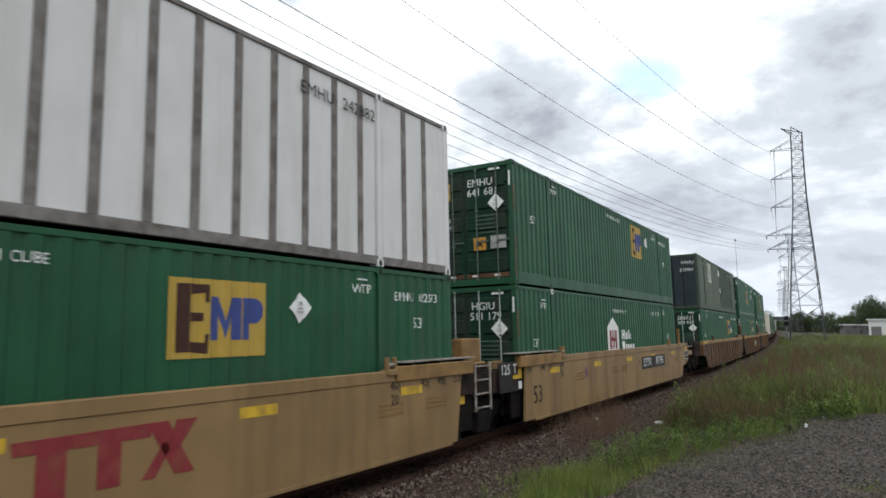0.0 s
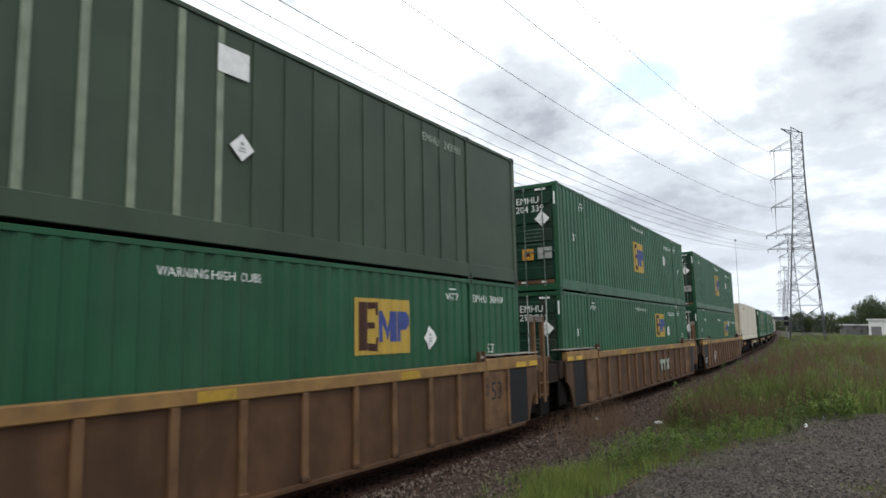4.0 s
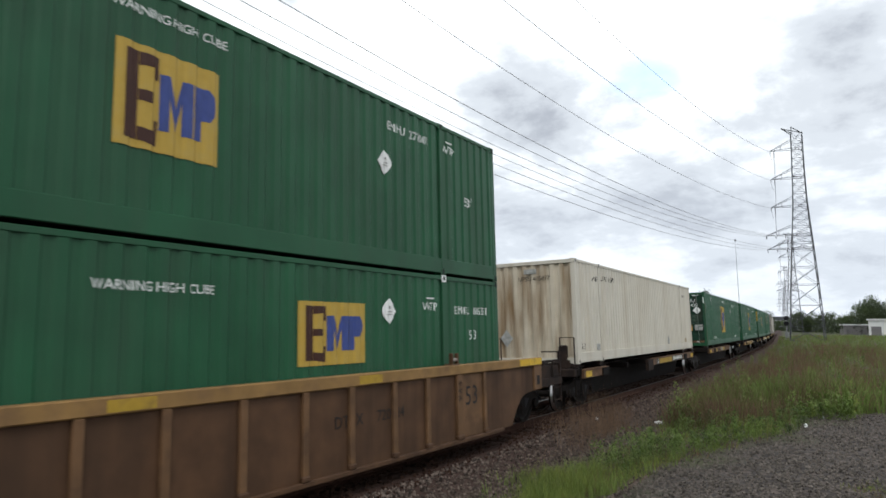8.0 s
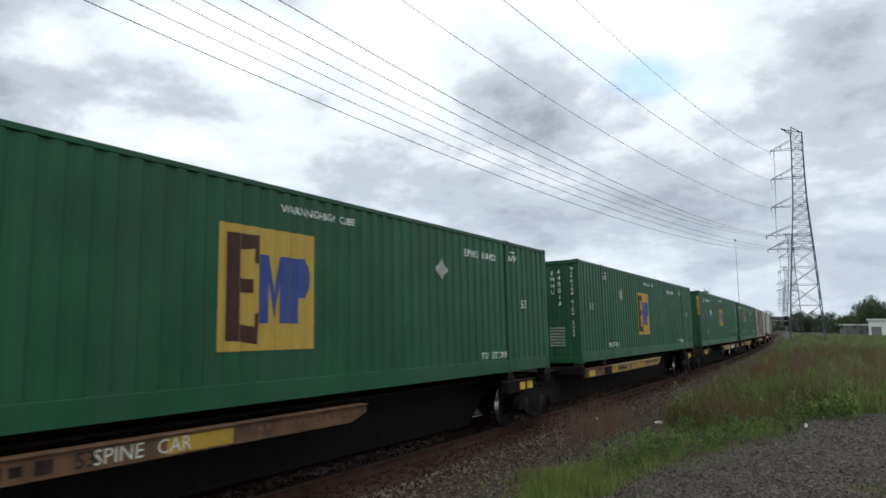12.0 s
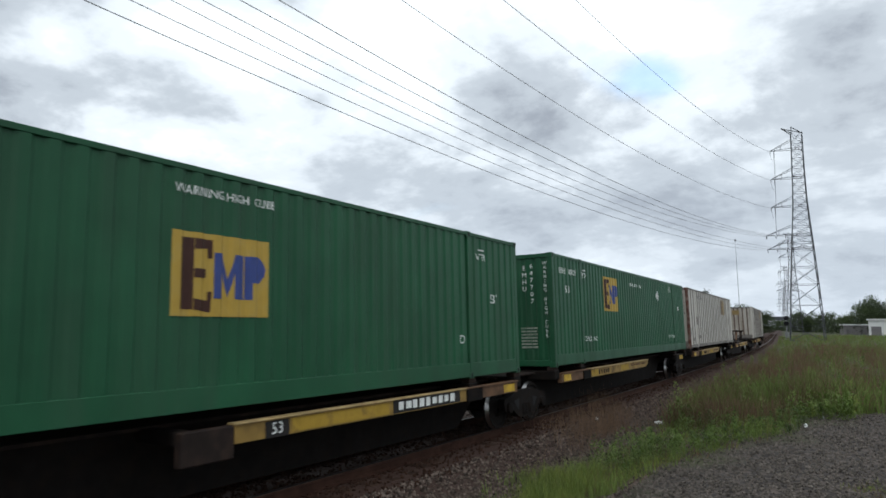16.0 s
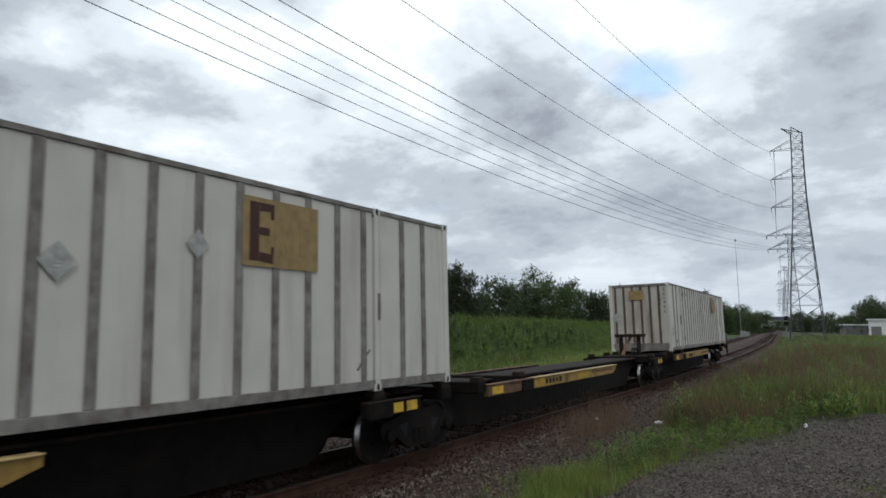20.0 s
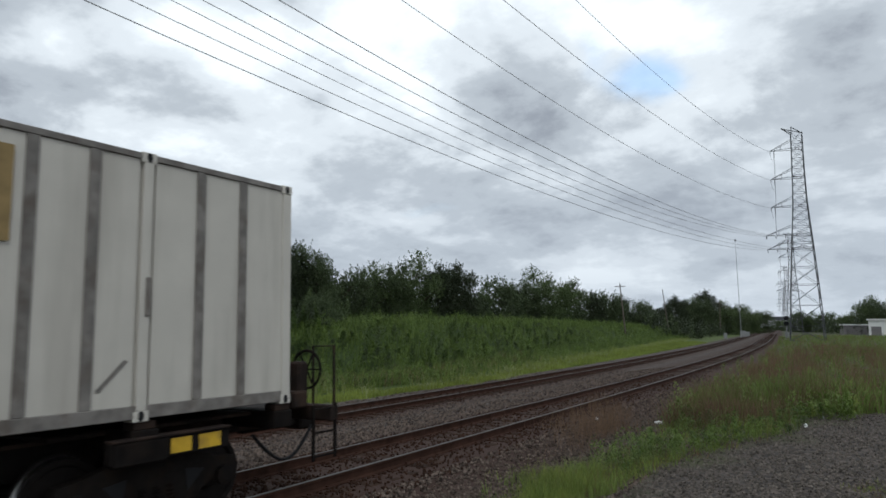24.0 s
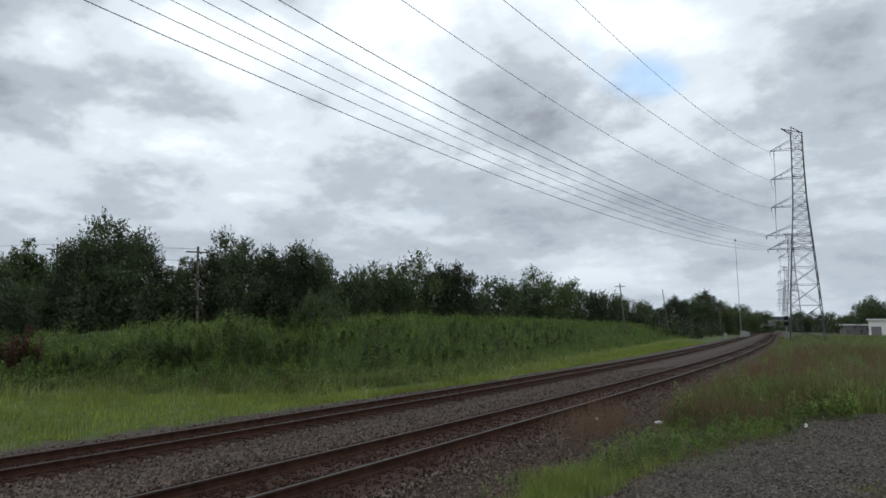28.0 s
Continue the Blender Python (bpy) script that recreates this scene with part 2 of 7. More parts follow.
RUST = (0.11, 0.055, 0.03)
M = {
    "green": material("container_green", (0.0140, 0.072, 0.0315), 0.45, var=0.16, scale=1.3, dirt=(0.034, 0.064, 0.040), dirt_amount=0.5, dirt_scale=2.0, streak=True, bump=0.10, bump_scale=9, random_ob=0.05, spec=0.22),
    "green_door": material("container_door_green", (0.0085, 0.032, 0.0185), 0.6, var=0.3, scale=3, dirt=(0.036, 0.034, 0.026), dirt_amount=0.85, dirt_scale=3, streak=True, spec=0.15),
    "olive": material("container_olive", (0.042, 0.062, 0.040), 0.55, var=0.15, scale=1.2, dirt=(0.07, 0.085, 0.065), dirt_amount=0.5, dirt_scale=2.2, streak=True, bump=0.1),
    "olive_dark": material("container_dark_panel", (0.022, 0.030, 0.034), 0.5, var=0.2, scale=2),
    "olive_post": material("container_pale_post", (0.19, 0.22, 0.16), 0.6, var=0.2, scale=4),
    "cream": material("container_cream", (0.52, 0.485, 0.41), 0.5, var=0.06, scale=1.5, dirt=(0.38, 0.32, 0.23), dirt_amount=0.5, dirt_scale=1.8, streak=True),
    "cream_end": material("container_cream_stained", (0.50, 0.44, 0.34), 0.55, var=0.10, scale=2, dirt=(0.20, 0.13, 0.065), dirt_amount=1.0, dirt_scale=2.6, streak=True),
    "white": material("container_white", (0.480, 0.455, 0.405), 0.5, var=0.06, scale=1.6, dirt=(0.33, 0.305, 0.265), dirt_amount=0.7, dirt_scale=2.5, streak=True, bump=0.06, bump_scale=5),
    "white_clean": material("container_white_clean", (0.60, 0.59, 0.575), 0.45, var=0.05, scale=1.6, dirt=(0.46, 0.44, 0.41), dirt_amount=0.6, dirt_scale=2.5, streak=True, bump=0.06, bump_scale=5),
    "white_end": material("container_white_stained", (0.38, 0.355, 0.31), 0.55, var=0.10, scale=2, dirt=(0.17, 0.13, 0.09), dirt_amount=0.9, dirt_scale=2.2, streak=True),
    "post_grey": material("container_grey_post", (0.165, 0.152, 0.138), 0.55, var=0.3, scale=5, dirt=(0.085, 0.066, 0.052), dirt_amount=0.75, dirt_scale=4),
    "post_brown": material("container_brown_post", (0.095, 0.06, 0.045), 0.6, var=0.3, scale=6),
    "rust_post": material("rusty_corner", (0.090, 0.036, 0.024), 0.75, var=0.4, scale=8, dirt=(0.34, 0.30, 0.26), dirt_amount=0.55, dirt_scale=5),
    "roof": material("container_roof", (0.30, 0.31, 0.30), 0.55, var=0.2, scale=3),
    "tan": material("car_tan", (0.222, 0.140, 0.060), 0.5, var=0.12, scale=1.2, dirt=(0.125, 0.080, 0.042), dirt_amount=0.75, dirt_scale=1.6, streak=True),
    "brown": material("car_brown", (0.073, 0.037, 0.018), 0.65, var=0.3, scale=2.0, dirt=(0.040, 0.023, 0.014), dirt_amount=0.9, dirt_scale=1.6, streak=True),
    "brown_rib": material("car_rib", (0.122, 0.066, 0.031), 0.6, var=0.25, scale=2.5, dirt=(0.07, 0.040, 0.023), dirt_amount=0.8, dirt_scale=3),
    "sill": material("car_sill", (0.215, 0.124, 0.043), 0.55, var=0.2, scale=2, dirt=(0.12, 0.07, 0.038), dirt_amount=0.7, dirt_scale=3),
    "yellow": material("safety_yellow", (0.52, 0.33, 0.028), 0.5, var=0.15, scale=5, dirt=(0.17, 0.11, 0.045), dirt_amount=0.6, dirt_scale=6),
    "beam_yellow": material("beam_yellow", (0.255, 0.160, 0.040), 0.55, var=0.22, scale=2, dirt=(0.085, 0.052, 0.028), dirt_amount=0.8, dirt_scale=2.2),
    # scuffed beam yellow, paled to carry the light its top flange catches
    "beam_edge": material("beam_edge", (0.36, 0.26, 0.12), 0.55, var=0.25, scale=4, dirt=(0.16, 0.10, 0.05), dirt_amount=0.7, dirt_scale=5),
    "beam_rust": material("beam_rust", (0.115, 0.062, 0.032), 0.65, var=0.3, scale=3, dirt=(0.05, 0.03, 0.02), dirt_amount=0.8, dirt_scale=2.5),
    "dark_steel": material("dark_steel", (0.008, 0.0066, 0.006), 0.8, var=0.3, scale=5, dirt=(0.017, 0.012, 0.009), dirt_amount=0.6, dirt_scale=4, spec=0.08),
    "deck_steel": material("deck_steel", (0.020, 0.0145, 0.0125), 0.75, var=0.35, scale=3, dirt=(0.050, 0.030, 0.020), dirt_amount=0.6, dirt_scale=3, spec=0.10),
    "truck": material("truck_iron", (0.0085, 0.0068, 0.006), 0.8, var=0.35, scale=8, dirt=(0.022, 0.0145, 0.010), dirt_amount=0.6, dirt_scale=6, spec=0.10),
    "tread": material("wheel_tread", (0.32, 0.31, 0.30), 0.30, 1.0, var=0.15, scale=20),
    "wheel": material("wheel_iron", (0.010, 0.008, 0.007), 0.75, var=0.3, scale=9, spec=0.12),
    "letter": material("lettering_white", (0.72, 0.73, 0.70), 0.6, var=0.12, scale=12, dirt=(0.2, 0.25, 0.2), dirt_amount=0.35, dirt_scale=14),
    "letter_black": material("lettering_black", (0.015, 0.013, 0.012), 0.6, var=0.2, scale=9),
    "logo_yellow": material("emblem_yellow", (0.40, 0.265, 0.045), 0.5, var=0.1, scale=5, dirt=(0.27, 0.22, 0.09), dirt_amount=0.4, dirt_scale=5),
    "logo_faded": material("emblem_faded", (0.50, 0.50, 0.42), 0.6, var=0.1, scale=5),
    "logo_tan": material("emblem_tan", (0.235, 0.165, 0.070), 0.6, var=0.2, scale=5),
    "logo_brown": material("emblem_brown", (0.045, 0.018, 0.012), 0.55, var=0.15, scale=6),
    "logo_blue": material("emblem_blue", (0.040, 0.060, 0.20), 0.5, var=0.15, scale=6),
    "logo_grey": material("emblem_grey", (0.30, 0.33, 0.27), 0.6, var=0.15, scale=6),
    "red": material("emblem_red", (0.19, 0.026, 0.030), 0.5, var=0.15, scale=5, dirt=(0.20, 0.10, 0.05), dirt_amount=0.4, dirt_scale=4),
    "purple": material("faded_purple", (0.16, 0.075, 0.13), 0.6, var=0.2, scale=8),
    "placard": material("placard_white", (0.70, 0.70, 0.68), 0.5, var=0.1, scale=9),
    "placard_grey": material("placard_weathered", (0.30, 0.30, 0.28), 0.6, var=0.3, scale=9),
    "orange": material("sticker_orange", (0.44, 0.22, 0.035), 0.5, var=0.2, scale=9),
    "galv": material("galvanised_rod", (0.10, 0.13, 0.11), 0.55, 0.1, var=0.3, scale=9),
    "plate_worn": material("worn_galvanised_plate", (0.30, 0.27, 0.24), 0.5, 0.3, var=0.3, scale=6, dirt=(0.14, 0.09, 0.06), dirt_amount=0.8, dirt_scale=5),
    "rod_bright": material("bright_rod", (0.38, 0.42, 0.38), 0.5, 0.1, var=0.25, scale=9),
    "rail": material("rail_steel", (0.042, 0.021, 0.0145), 0.8, var=0.35, scale=4, spec=0.08),
    "rail_head": material("rail_head", (0.060, 0.051, 0.047), 0.50, 1.0, var=0.2, scale=3),
    "tie": material("tie_wood", (0.030, 0.018, 0.0125), 0.9, var=0.35, scale=7, random_ob=0.3, bump=0.3, bump_scale=30, spec=0.08),
    "stone": material("ballast_stone", (0.088, 0.068, 0.056), 0.9, var=0.2, scale=15, island=0.75, spec=0.12),
    "stone_lot": material("lot_stone", (0.104, 0.090, 0.077), 0.9, var=0.2, scale=15, island=0.6, spec=0.10),
    "stone_rust": material("rusty_ballast", (0.034, 0.0188, 0.0132), 0.95, var=0.25, scale=15, island=0.35, spec=0.08),
    "print_dim": material("worn_print", (0.11, 0.14, 0.11), 0.6, var=0.25, scale=12),
    "yellow_worn": material("worn_yellow", (0.36, 0.23, 0.028), 0.6, var=0.2, scale=5, dirt=(0.11, 0.07, 0.03), dirt_amount=0.75, dirt_scale=5),
    "tower": material("tower_steel", (0.075, 0.078, 0.082), 0.5, 0.4, var=0.2, scale=2),
    "insulator": material("insulator", (0.05, 0.045, 0.045), 0.35, var=0.1, scale=9),
    "wire": material("wire", (0.30, 0.30, 0.305), 0.7, 0.0, var=0.05, scale=1),
    "pole_wood": material("pole_wood", (0.115, 0.098, 0.08), 0.85, var=0.25, scale=6),
    "bark": material("bark", (0.060, 0.047, 0.036), 0.9, var=0.3, scale=8, bump=0.5),
    "building": material("building_white", (0.62, 0.62, 0.60), 0.7, var=0.05, scale=1),
    "building_dark": material("building_roof", (0.16, 0.15, 0.15), 0.7, var=0.1, scale=1),
    "cabinet": material("cabinet_grey", (0.22, 0.225, 0.22), 0.5, var=0.1, scale=3),
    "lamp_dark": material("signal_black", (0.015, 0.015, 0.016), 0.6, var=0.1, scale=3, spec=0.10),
    "bridge": material("bridge_steel", (0.07, 0.075, 0.08), 0.6, var=0.1, scale=1),
}


def leaf_material(name, color, island=0.4, trans=0.32):
    m = material(name, color, 0.6, var=0.2, scale=0.35, island=island, spec=0.15)
    nt = m.node_tree
    b, out = nt.nodes["Principled BSDF"], nt.nodes["Material Output"]
    tr, mx = nt.nodes.new("ShaderNodeBsdfTranslucent"), nt.nodes.new("ShaderNodeMixShader")
    src = b.inputs["Base Color"].links[0].from_socket
    link(nt, src, tr.inputs[0])
    mx.inputs[0].default_value = trans
    link(nt, b.outputs[0], mx.inputs[1])
    link(nt, tr.outputs[0], mx.inputs[2])
    link(nt, mx.outputs[0], out.inputs[0])
    return m


M["leaf_a"] = leaf_material("leaf_dark", (0.068, 0.090, 0.043), 0.13)
M["leaf_b"] = leaf_material("leaf_mid", (0.082, 0.112, 0.046), 0.13)
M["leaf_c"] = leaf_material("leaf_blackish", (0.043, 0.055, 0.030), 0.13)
M["grass_light"] = leaf_material("grass_light", (0.195, 0.235, 0.052), 0.3)
M["weed"] = leaf_material("weed_green", (0.118, 0.170, 0.040), 0.18)
M["weed_dry"] = leaf_material("weed_dry", (0.150, 0.098, 0.062), 0.3)
M["weed_fresh"] = leaf_material("weed_fresh", (0.155, 0.205, 0.056), 0.2)
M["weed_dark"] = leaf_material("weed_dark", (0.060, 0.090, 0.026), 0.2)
M["leaf_red"] = leaf_material("leaf_reddish", (0.085, 0.042, 0.030), 0.35)
M["seed_white"] = leaf_material("seed_head", (0.27, 0.29, 0.15), 0.25)


# ---- mesh helpers ----
def part(name, bm, mat, parent, label="", m=None):
    """Links a bmesh (or a mesh) as one mesh object under a thing or a part."""
    if isinstance(bm, bmesh.types.BMesh):
        me = bpy.data.meshes.new(name)
        bm.to_mesh(me)
        bm.free()
    else:
        me = bm
    if not me.materials:
        for x in (mat if isinstance(mat, (list, tuple)) else [mat]):
            me.materials.append(M[x] if isinstance(x, str) else x)
    ob = new(name, me)
    ob.parent = parent
    if m is not None:
        ob.matrix_basis = m
    if label:
        ob["label"] = label
    return ob


def quads(verts, faces):
    bm = bmesh.new()
    vs = [bm.verts.new(v) for v in verts]
    for f in faces:
        bm.faces.new([vs[i] for i in f])
    return bm


def add_box(bm, x0, x1, y0, y1, z0, z1, bevel=0.0):
    vs = [bm.verts.new(v) for v in ((x0, y0, z0), (x1, y0, z0), (x1, y1, z0), (x0, y1, z0), (x0, y0, z1), (x1, y0, z1), (x1, y1, z1), (x0, y1, z1))]
    fs = [bm.faces.new([vs[i] for i in f]) for f in ((3, 2, 1, 0), (4, 5, 6, 7), (0, 1, 5, 4), (1, 2, 6, 5), (2, 3, 7, 6), (3, 0, 4, 7))]
    if bevel:
        es = list({e for f in fs for e in f.edges})
        bmesh.ops.bevel(bm, geom=es, offset=bevel, segments=1, affect="EDGES")
    return bm


def boxes(rows, bevel=0.0):
    bm = bmesh.new()
    for r in rows:
        b = bmesh.new()
        add_box(b, *r, bevel)
        me = bpy.data.meshes.new("tmp")
        b.to_mesh(me)
        b.free()
        bm.from_mesh(me)
        bpy.data.meshes.remove(me)
    return bm


def tube(points, r, sides=8, r_end=None):
    """A round bar along points."""
    bm = bmesh.new()
    pts = [Vector(p) for p in points]
    rings = []
    for i, p in enumerate(pts):
        d = (pts[min(i + 1, len(pts) - 1)] - pts[max(i - 1, 0)]).normalized()
        a = d.cross(Vector((0, 0, 1)) if abs(d.z) < 0.9 else Vector((0, 1, 0))).normalized()
        b = d.cross(a)
        rr = r if r_end is None else r + (r_end - r) * i / (len(pts) - 1)
        rings.append([bm.verts.new(p + (a * math.cos(t) + b * math.sin(t)) * rr) for t in (2 * math.pi * k / sides for k in range(sides))])
    for q, w in zip(rings, rings[1:]):
        for k in range(sides):
            bm.faces.new((q[k], q[(k + 1) % sides], w[(k + 1) % sides], w[k]))
    bm.faces.new(rings[0][::-1])
    bm.faces.new(rings[-1])
    return bm


def extrude_profile(pts, x0, x1):
    """A plate with the outline pts (y, z), from x0 to x1."""
    bm = bmesh.new()
    a = [bm.verts.new((x0, y, z)) for y, z in pts]
    b = [bm.verts.new((x1, y, z)) for y, z in pts]
    bm.faces.new(a)
    bm.faces.new(b[::-1])
    n = len(pts)
    for i in range(n):
        bm.faces.new((a[i], b[i], b[(i + 1) % n], a[(i + 1) % n]))
    bmesh.ops.recalc_face_normals(bm, faces=bm.faces)
    return bm


def lathe(profile, sides=28):
    """Turned about the x axis; profile of (x, radius)."""
    bm = bmesh.new()
    rings = [[bm.verts.new((x, r * math.cos(2 * math.pi * k / sides), r * math.sin(2 * math.pi * k / sides))) for k in range(sides)] for x, r in profile]
    for q, w in zip(rings, rings[1:]):
        for k in range(sides):
            bm.faces.new((q[k], q[(k + 1) % sides], w[(k + 1) % sides], w[k]))
    bm.faces.new(rings[0][::-1])
    bm.faces.new(rings[-1])
    bmesh.ops.recalc_face_normals(bm, faces=bm.faces)
    return bm


_texts = {}


def words(text, size):
    """Flat lettering in the built-in font, centred on its origin, in the xy plane."""
    if (text, size) not in _texts:
        cu = bpy.data.curves.new("lettering", "FONT")
        cu.body, cu.size, cu.align_x, cu.align_y, cu.resolution_u = text, size, "CENTER", "CENTER", 2
        ob = bpy.data.objects.new("lettering", cu)
        _texts[(text, size)] = bpy.data.meshes.new_from_object(ob)
        bpy.data.objects.remove(ob)
        bpy.data.curves.remove(cu)
    return _texts[(text, size)].copy()


SIDE = Matrix(((0, 0, 1, 0), (1, 0, 0, 0), (0, 1, 0, 0), (0, 0, 0, 1)))    # lettering plane onto the side that looks to +x
END = Matrix(((1, 0, 0, 0), (0, 0, -1, 0), (0, 1, 0, 0), (0, 0, 0, 1)))    # onto the end that looks to -y


def sheet(outline):
    """A thin flat panel with the outline (x, y) and 4 mm of thickness."""
    bm = bmesh.new()
    f = bm.faces.new([bm.verts.new((x, y, 0.004)) for x, y in outline])
    r = bmesh.ops.extrude_face_region(bm, geom=[f])
    bmesh.ops.translate(bm, vec=(0, 0, -0.004), verts=[v for v in r["geom"] if isinstance(v, bmesh.types.BMVert)])
    bmesh.ops.recalc_face_normals(bm, faces=bm.faces)
    return bm


def rect(w, h):
    return [(-w / 2, -h / 2), (w / 2, -h / 2), (w / 2, h / 2), (-w / 2, h / 2)]


def merged(outlines):
    bm = bmesh.new()
    for o in outlines:
        b = sheet(o)
        me = bpy.data.meshes.new("tmp")
        b.to_mesh(me)
        b.free()
        bm.from_mesh(me)
        bpy.data.meshes.remove(me)
    return bm


def plate(rows, z0=0.0):
    """Many small upright bars (x0, x1, y0, y1) as one sheet."""
    return merged([[(a, c), (b, c), (b, d), (a, d)] for a, b, c, d in rows])


# ---- things that move: the train ----
SPEED, SLOW = 9.758, 0.002
MOVING = []     # (thing, distance of its middle along the line at the start)
SPINNING = []   # (wheelset, distance of its truck along the line at the start, place on the truck)


def thing(name, label, category, group=""):
    return tagged(new(name), label, category, group)


HL, HW, HH = 8.075, 1.295, 2.89
PITCH_C, DEPTH = 0.28, 0.026
POST = 5.92     # the forty-foot posts, from the middle


def wave(y, out):
    """Depth of the corrugation at y."""
    f = (y / PITCH_C) % 1.0
    if f < 0.38:
        d = 0.0
    elif f < 0.54:
        d = (f - 0.38) / 0.16
    elif f < 0.84:
        d = 1.0
    else:
        d = 1.0 - (f - 0.84) / 0.16
    return out - DEPTH * d


def corrugated(y0, y1, z0, z1, out):
    """Trapezoid sheet metal in the plane x = out, seen from +x."""
    cuts = {round(y0, 4), round(y1, 4)}
    k = math.floor(y0 / PITCH_C)
    while k * PITCH_C < y1:
        for f in (0.0, 0.38, 0.54, 0.84):
            y = (k + f) * PITCH_C
            if y0 < y < y1:
                cuts.add(round(y, 4))
        k += 1
    ys = sorted(cuts)
    v, fc = [], []
    for y in ys:
        x = wave(y + 1e-6, out) if y < y1 else wave(y - 1e-6, out)
        v += [(x, y, z0), (x, y, z1)]
    for i in range(len(ys) - 1):
        fc.append((2 * i, 2 * i + 2, 2 * i + 3, 2 * i + 1))
    # a back sheet gives it thickness
    n = len(v)
    v += [(out - DEPTH - 0.02, y0, z0), (out - DEPTH - 0.02, y1, z0), (out - DEPTH - 0.02, y1, z1), (out - DEPTH - 0.02, y0, z1)]
    fc.append((n, n + 3, n + 2, n + 1))
    return quads(v, fc)


RIBBED = set()   # containers whose sides are corrugated


def drape(bm, y, c, stretch=1.0):
    """Lays flat paint, drawn round the place y on a side, over the corrugation."""
    if c.name not in RIBBED:
        return bm
    xs = [v.co.x for v in bm.verts]
    lo, hi = y + min(xs) * stretch, y + max(xs) * stretch
    k = math.floor(lo / PITCH_C)
    while k * PITCH_C < hi:
        for f in (0.0, 0.38, 0.54, 0.84):
            q = (k + f) * PITCH_C
            if lo + 1e-4 < q < hi - 1e-4:
                bmesh.ops.bisect_plane(bm, geom=bm.verts[:] + bm.edges[:] + bm.faces[:], dist=1e-5, plane_co=((q - y) / stretch, 0, 0), plane_no=(1, 0, 0))
        k += 1
    for v in bm.verts:
        v.co.z += wave(y + v.co.x * stretch, HW) - HW
    return bm


MIRROR = Matrix.Rotation(math.pi, 4, "Z")
TO_END = Matrix.Rotation(-math.pi / 2, 4, "Z")


def mark(thing_ob, name, text, size, y, z, mat="letter", x=None, stretch=1.0, label=""):
    runs = text.split()
    if len(runs) > 1:
        wide = [len(r) * size * 0.62 * stretch for r in runs]
        gap = size * 0.45 * stretch
        y0 = y - (sum(wide) + gap * (len(runs) - 1)) / 2
        for r, q in zip(runs, wide):
            mark(thing_ob, name, r, size, y0 + q / 2, z, mat, x, stretch, label)
            y0 += q + gap
        return
    bm = words(text, size)
    if x is None and thing_ob.name in RIBBED:
        flat_text, bm = bm, bmesh.new()
        bm.from_mesh(flat_text)
        bpy.data.meshes.remove(flat_text)
        drape(bm, y, thing_ob, stretch)
    part(name, bm, mat, thing_ob, label, Matrix.Translation(((HW if x is None else x) + 0.004, y, z)) @ SIDE @ Matrix.Diagonal((stretch, 1, 1, 1)))


def end_mark(thing_ob, name, text, size, x, z, mat="letter", y=-HL - 0.012, stretch=1.0):
    part(name, words(text, size), mat, thing_ob, "", Matrix.Translation((x, y, z)) @ END @ Matrix.Diagonal((stretch, 1, 1, 1)))


def smear(w, h, seed, cols=9):
    """Plain bars in place of writing too small to read."""
    rnd = random.Random(seed)
    rows, x = [], -w / 2
    step = w / cols
    while x < w / 2 - step * 0.5:
        hh = h * rnd.uniform(0.7, 1.0)
        rows.append((x, x + step * rnd.uniform(0.45, 0.8), -hh / 2, hh / 2))
        x += step
    return plate(rows)


def emblem(parent, y, z, w, h, style, m=None):
    """A coloured panel with plain block shapes on it."""
    ground, dark, blue = {"bright": ("logo_yellow", "logo_brown", "logo_blue"), "faded": ("logo_faded", "olive_dark", "logo_grey"), "tan": ("logo_tan", "logo_brown", "logo_tan")}[style]
    base = Matrix.Translation((HW + 0.001, y, z)) @ SIDE if m is None else m
    def lay(bm):
        return drape(bm, y, parent) if m is None else bm

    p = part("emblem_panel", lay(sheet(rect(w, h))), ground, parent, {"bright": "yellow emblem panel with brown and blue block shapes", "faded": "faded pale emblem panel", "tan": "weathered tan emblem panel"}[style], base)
    up = Matrix.Translation((0, 0, 0.0045))
    def poly(pts):
        pts = [((x - 0.5) * w, (z - 0.5) * h) for x, z in pts]
        return pts if area(pts) > 0 else pts[::-1]

    bars = [[(0.085, 0.08), (0.20, 0.08), (0.20, 0.93), (0.085, 0.93)], [(0.206, 0.80), (0.345, 0.82), (0.345, 0.70), (0.385, 0.70), (0.385, 0.93), (0.206, 0.93)],
            [(0.206, 0.08), (0.375, 0.05), (0.385, 0.30), (0.350, 0.30), (0.345, 0.19), (0.206, 0.21)], [(0.206, 0.46), (0.33, 0.46), (0.33, 0.57), (0.206, 0.57)]]
    for o in bars:
        part("emblem_bar", lay(sheet(poly(o))), dark, p, "", up)
    lo, hi = 0.22, 0.78
    zig = [[(0.40, lo), (0.485, lo), (0.485, hi), (0.40, hi)], [(0.485, hi), (0.485, 0.56), (0.552, lo + 0.02), (0.552, 0.46)], [(0.552, 0.46), (0.552, lo + 0.02), (0.62, 0.56), (0.62, hi)], [(0.62, lo), (0.72, lo), (0.72, hi), (0.62, hi)]]
    flag = [[(0.735, lo), (0.815, lo), (0.815, hi), (0.735, hi)], [(0.815, 0.44), (0.90, 0.44), (0.955, 0.53), (0.965, 0.63), (0.945, 0.72), (0.89, hi), (0.815, hi)]]
    part("emblem_zigzag", lay(merged([poly(o) for o in zig])), blue, p, "", up)
    part("emblem_flag", lay(merged([poly(o) for o in flag])), blue, p, "", up)
    return p


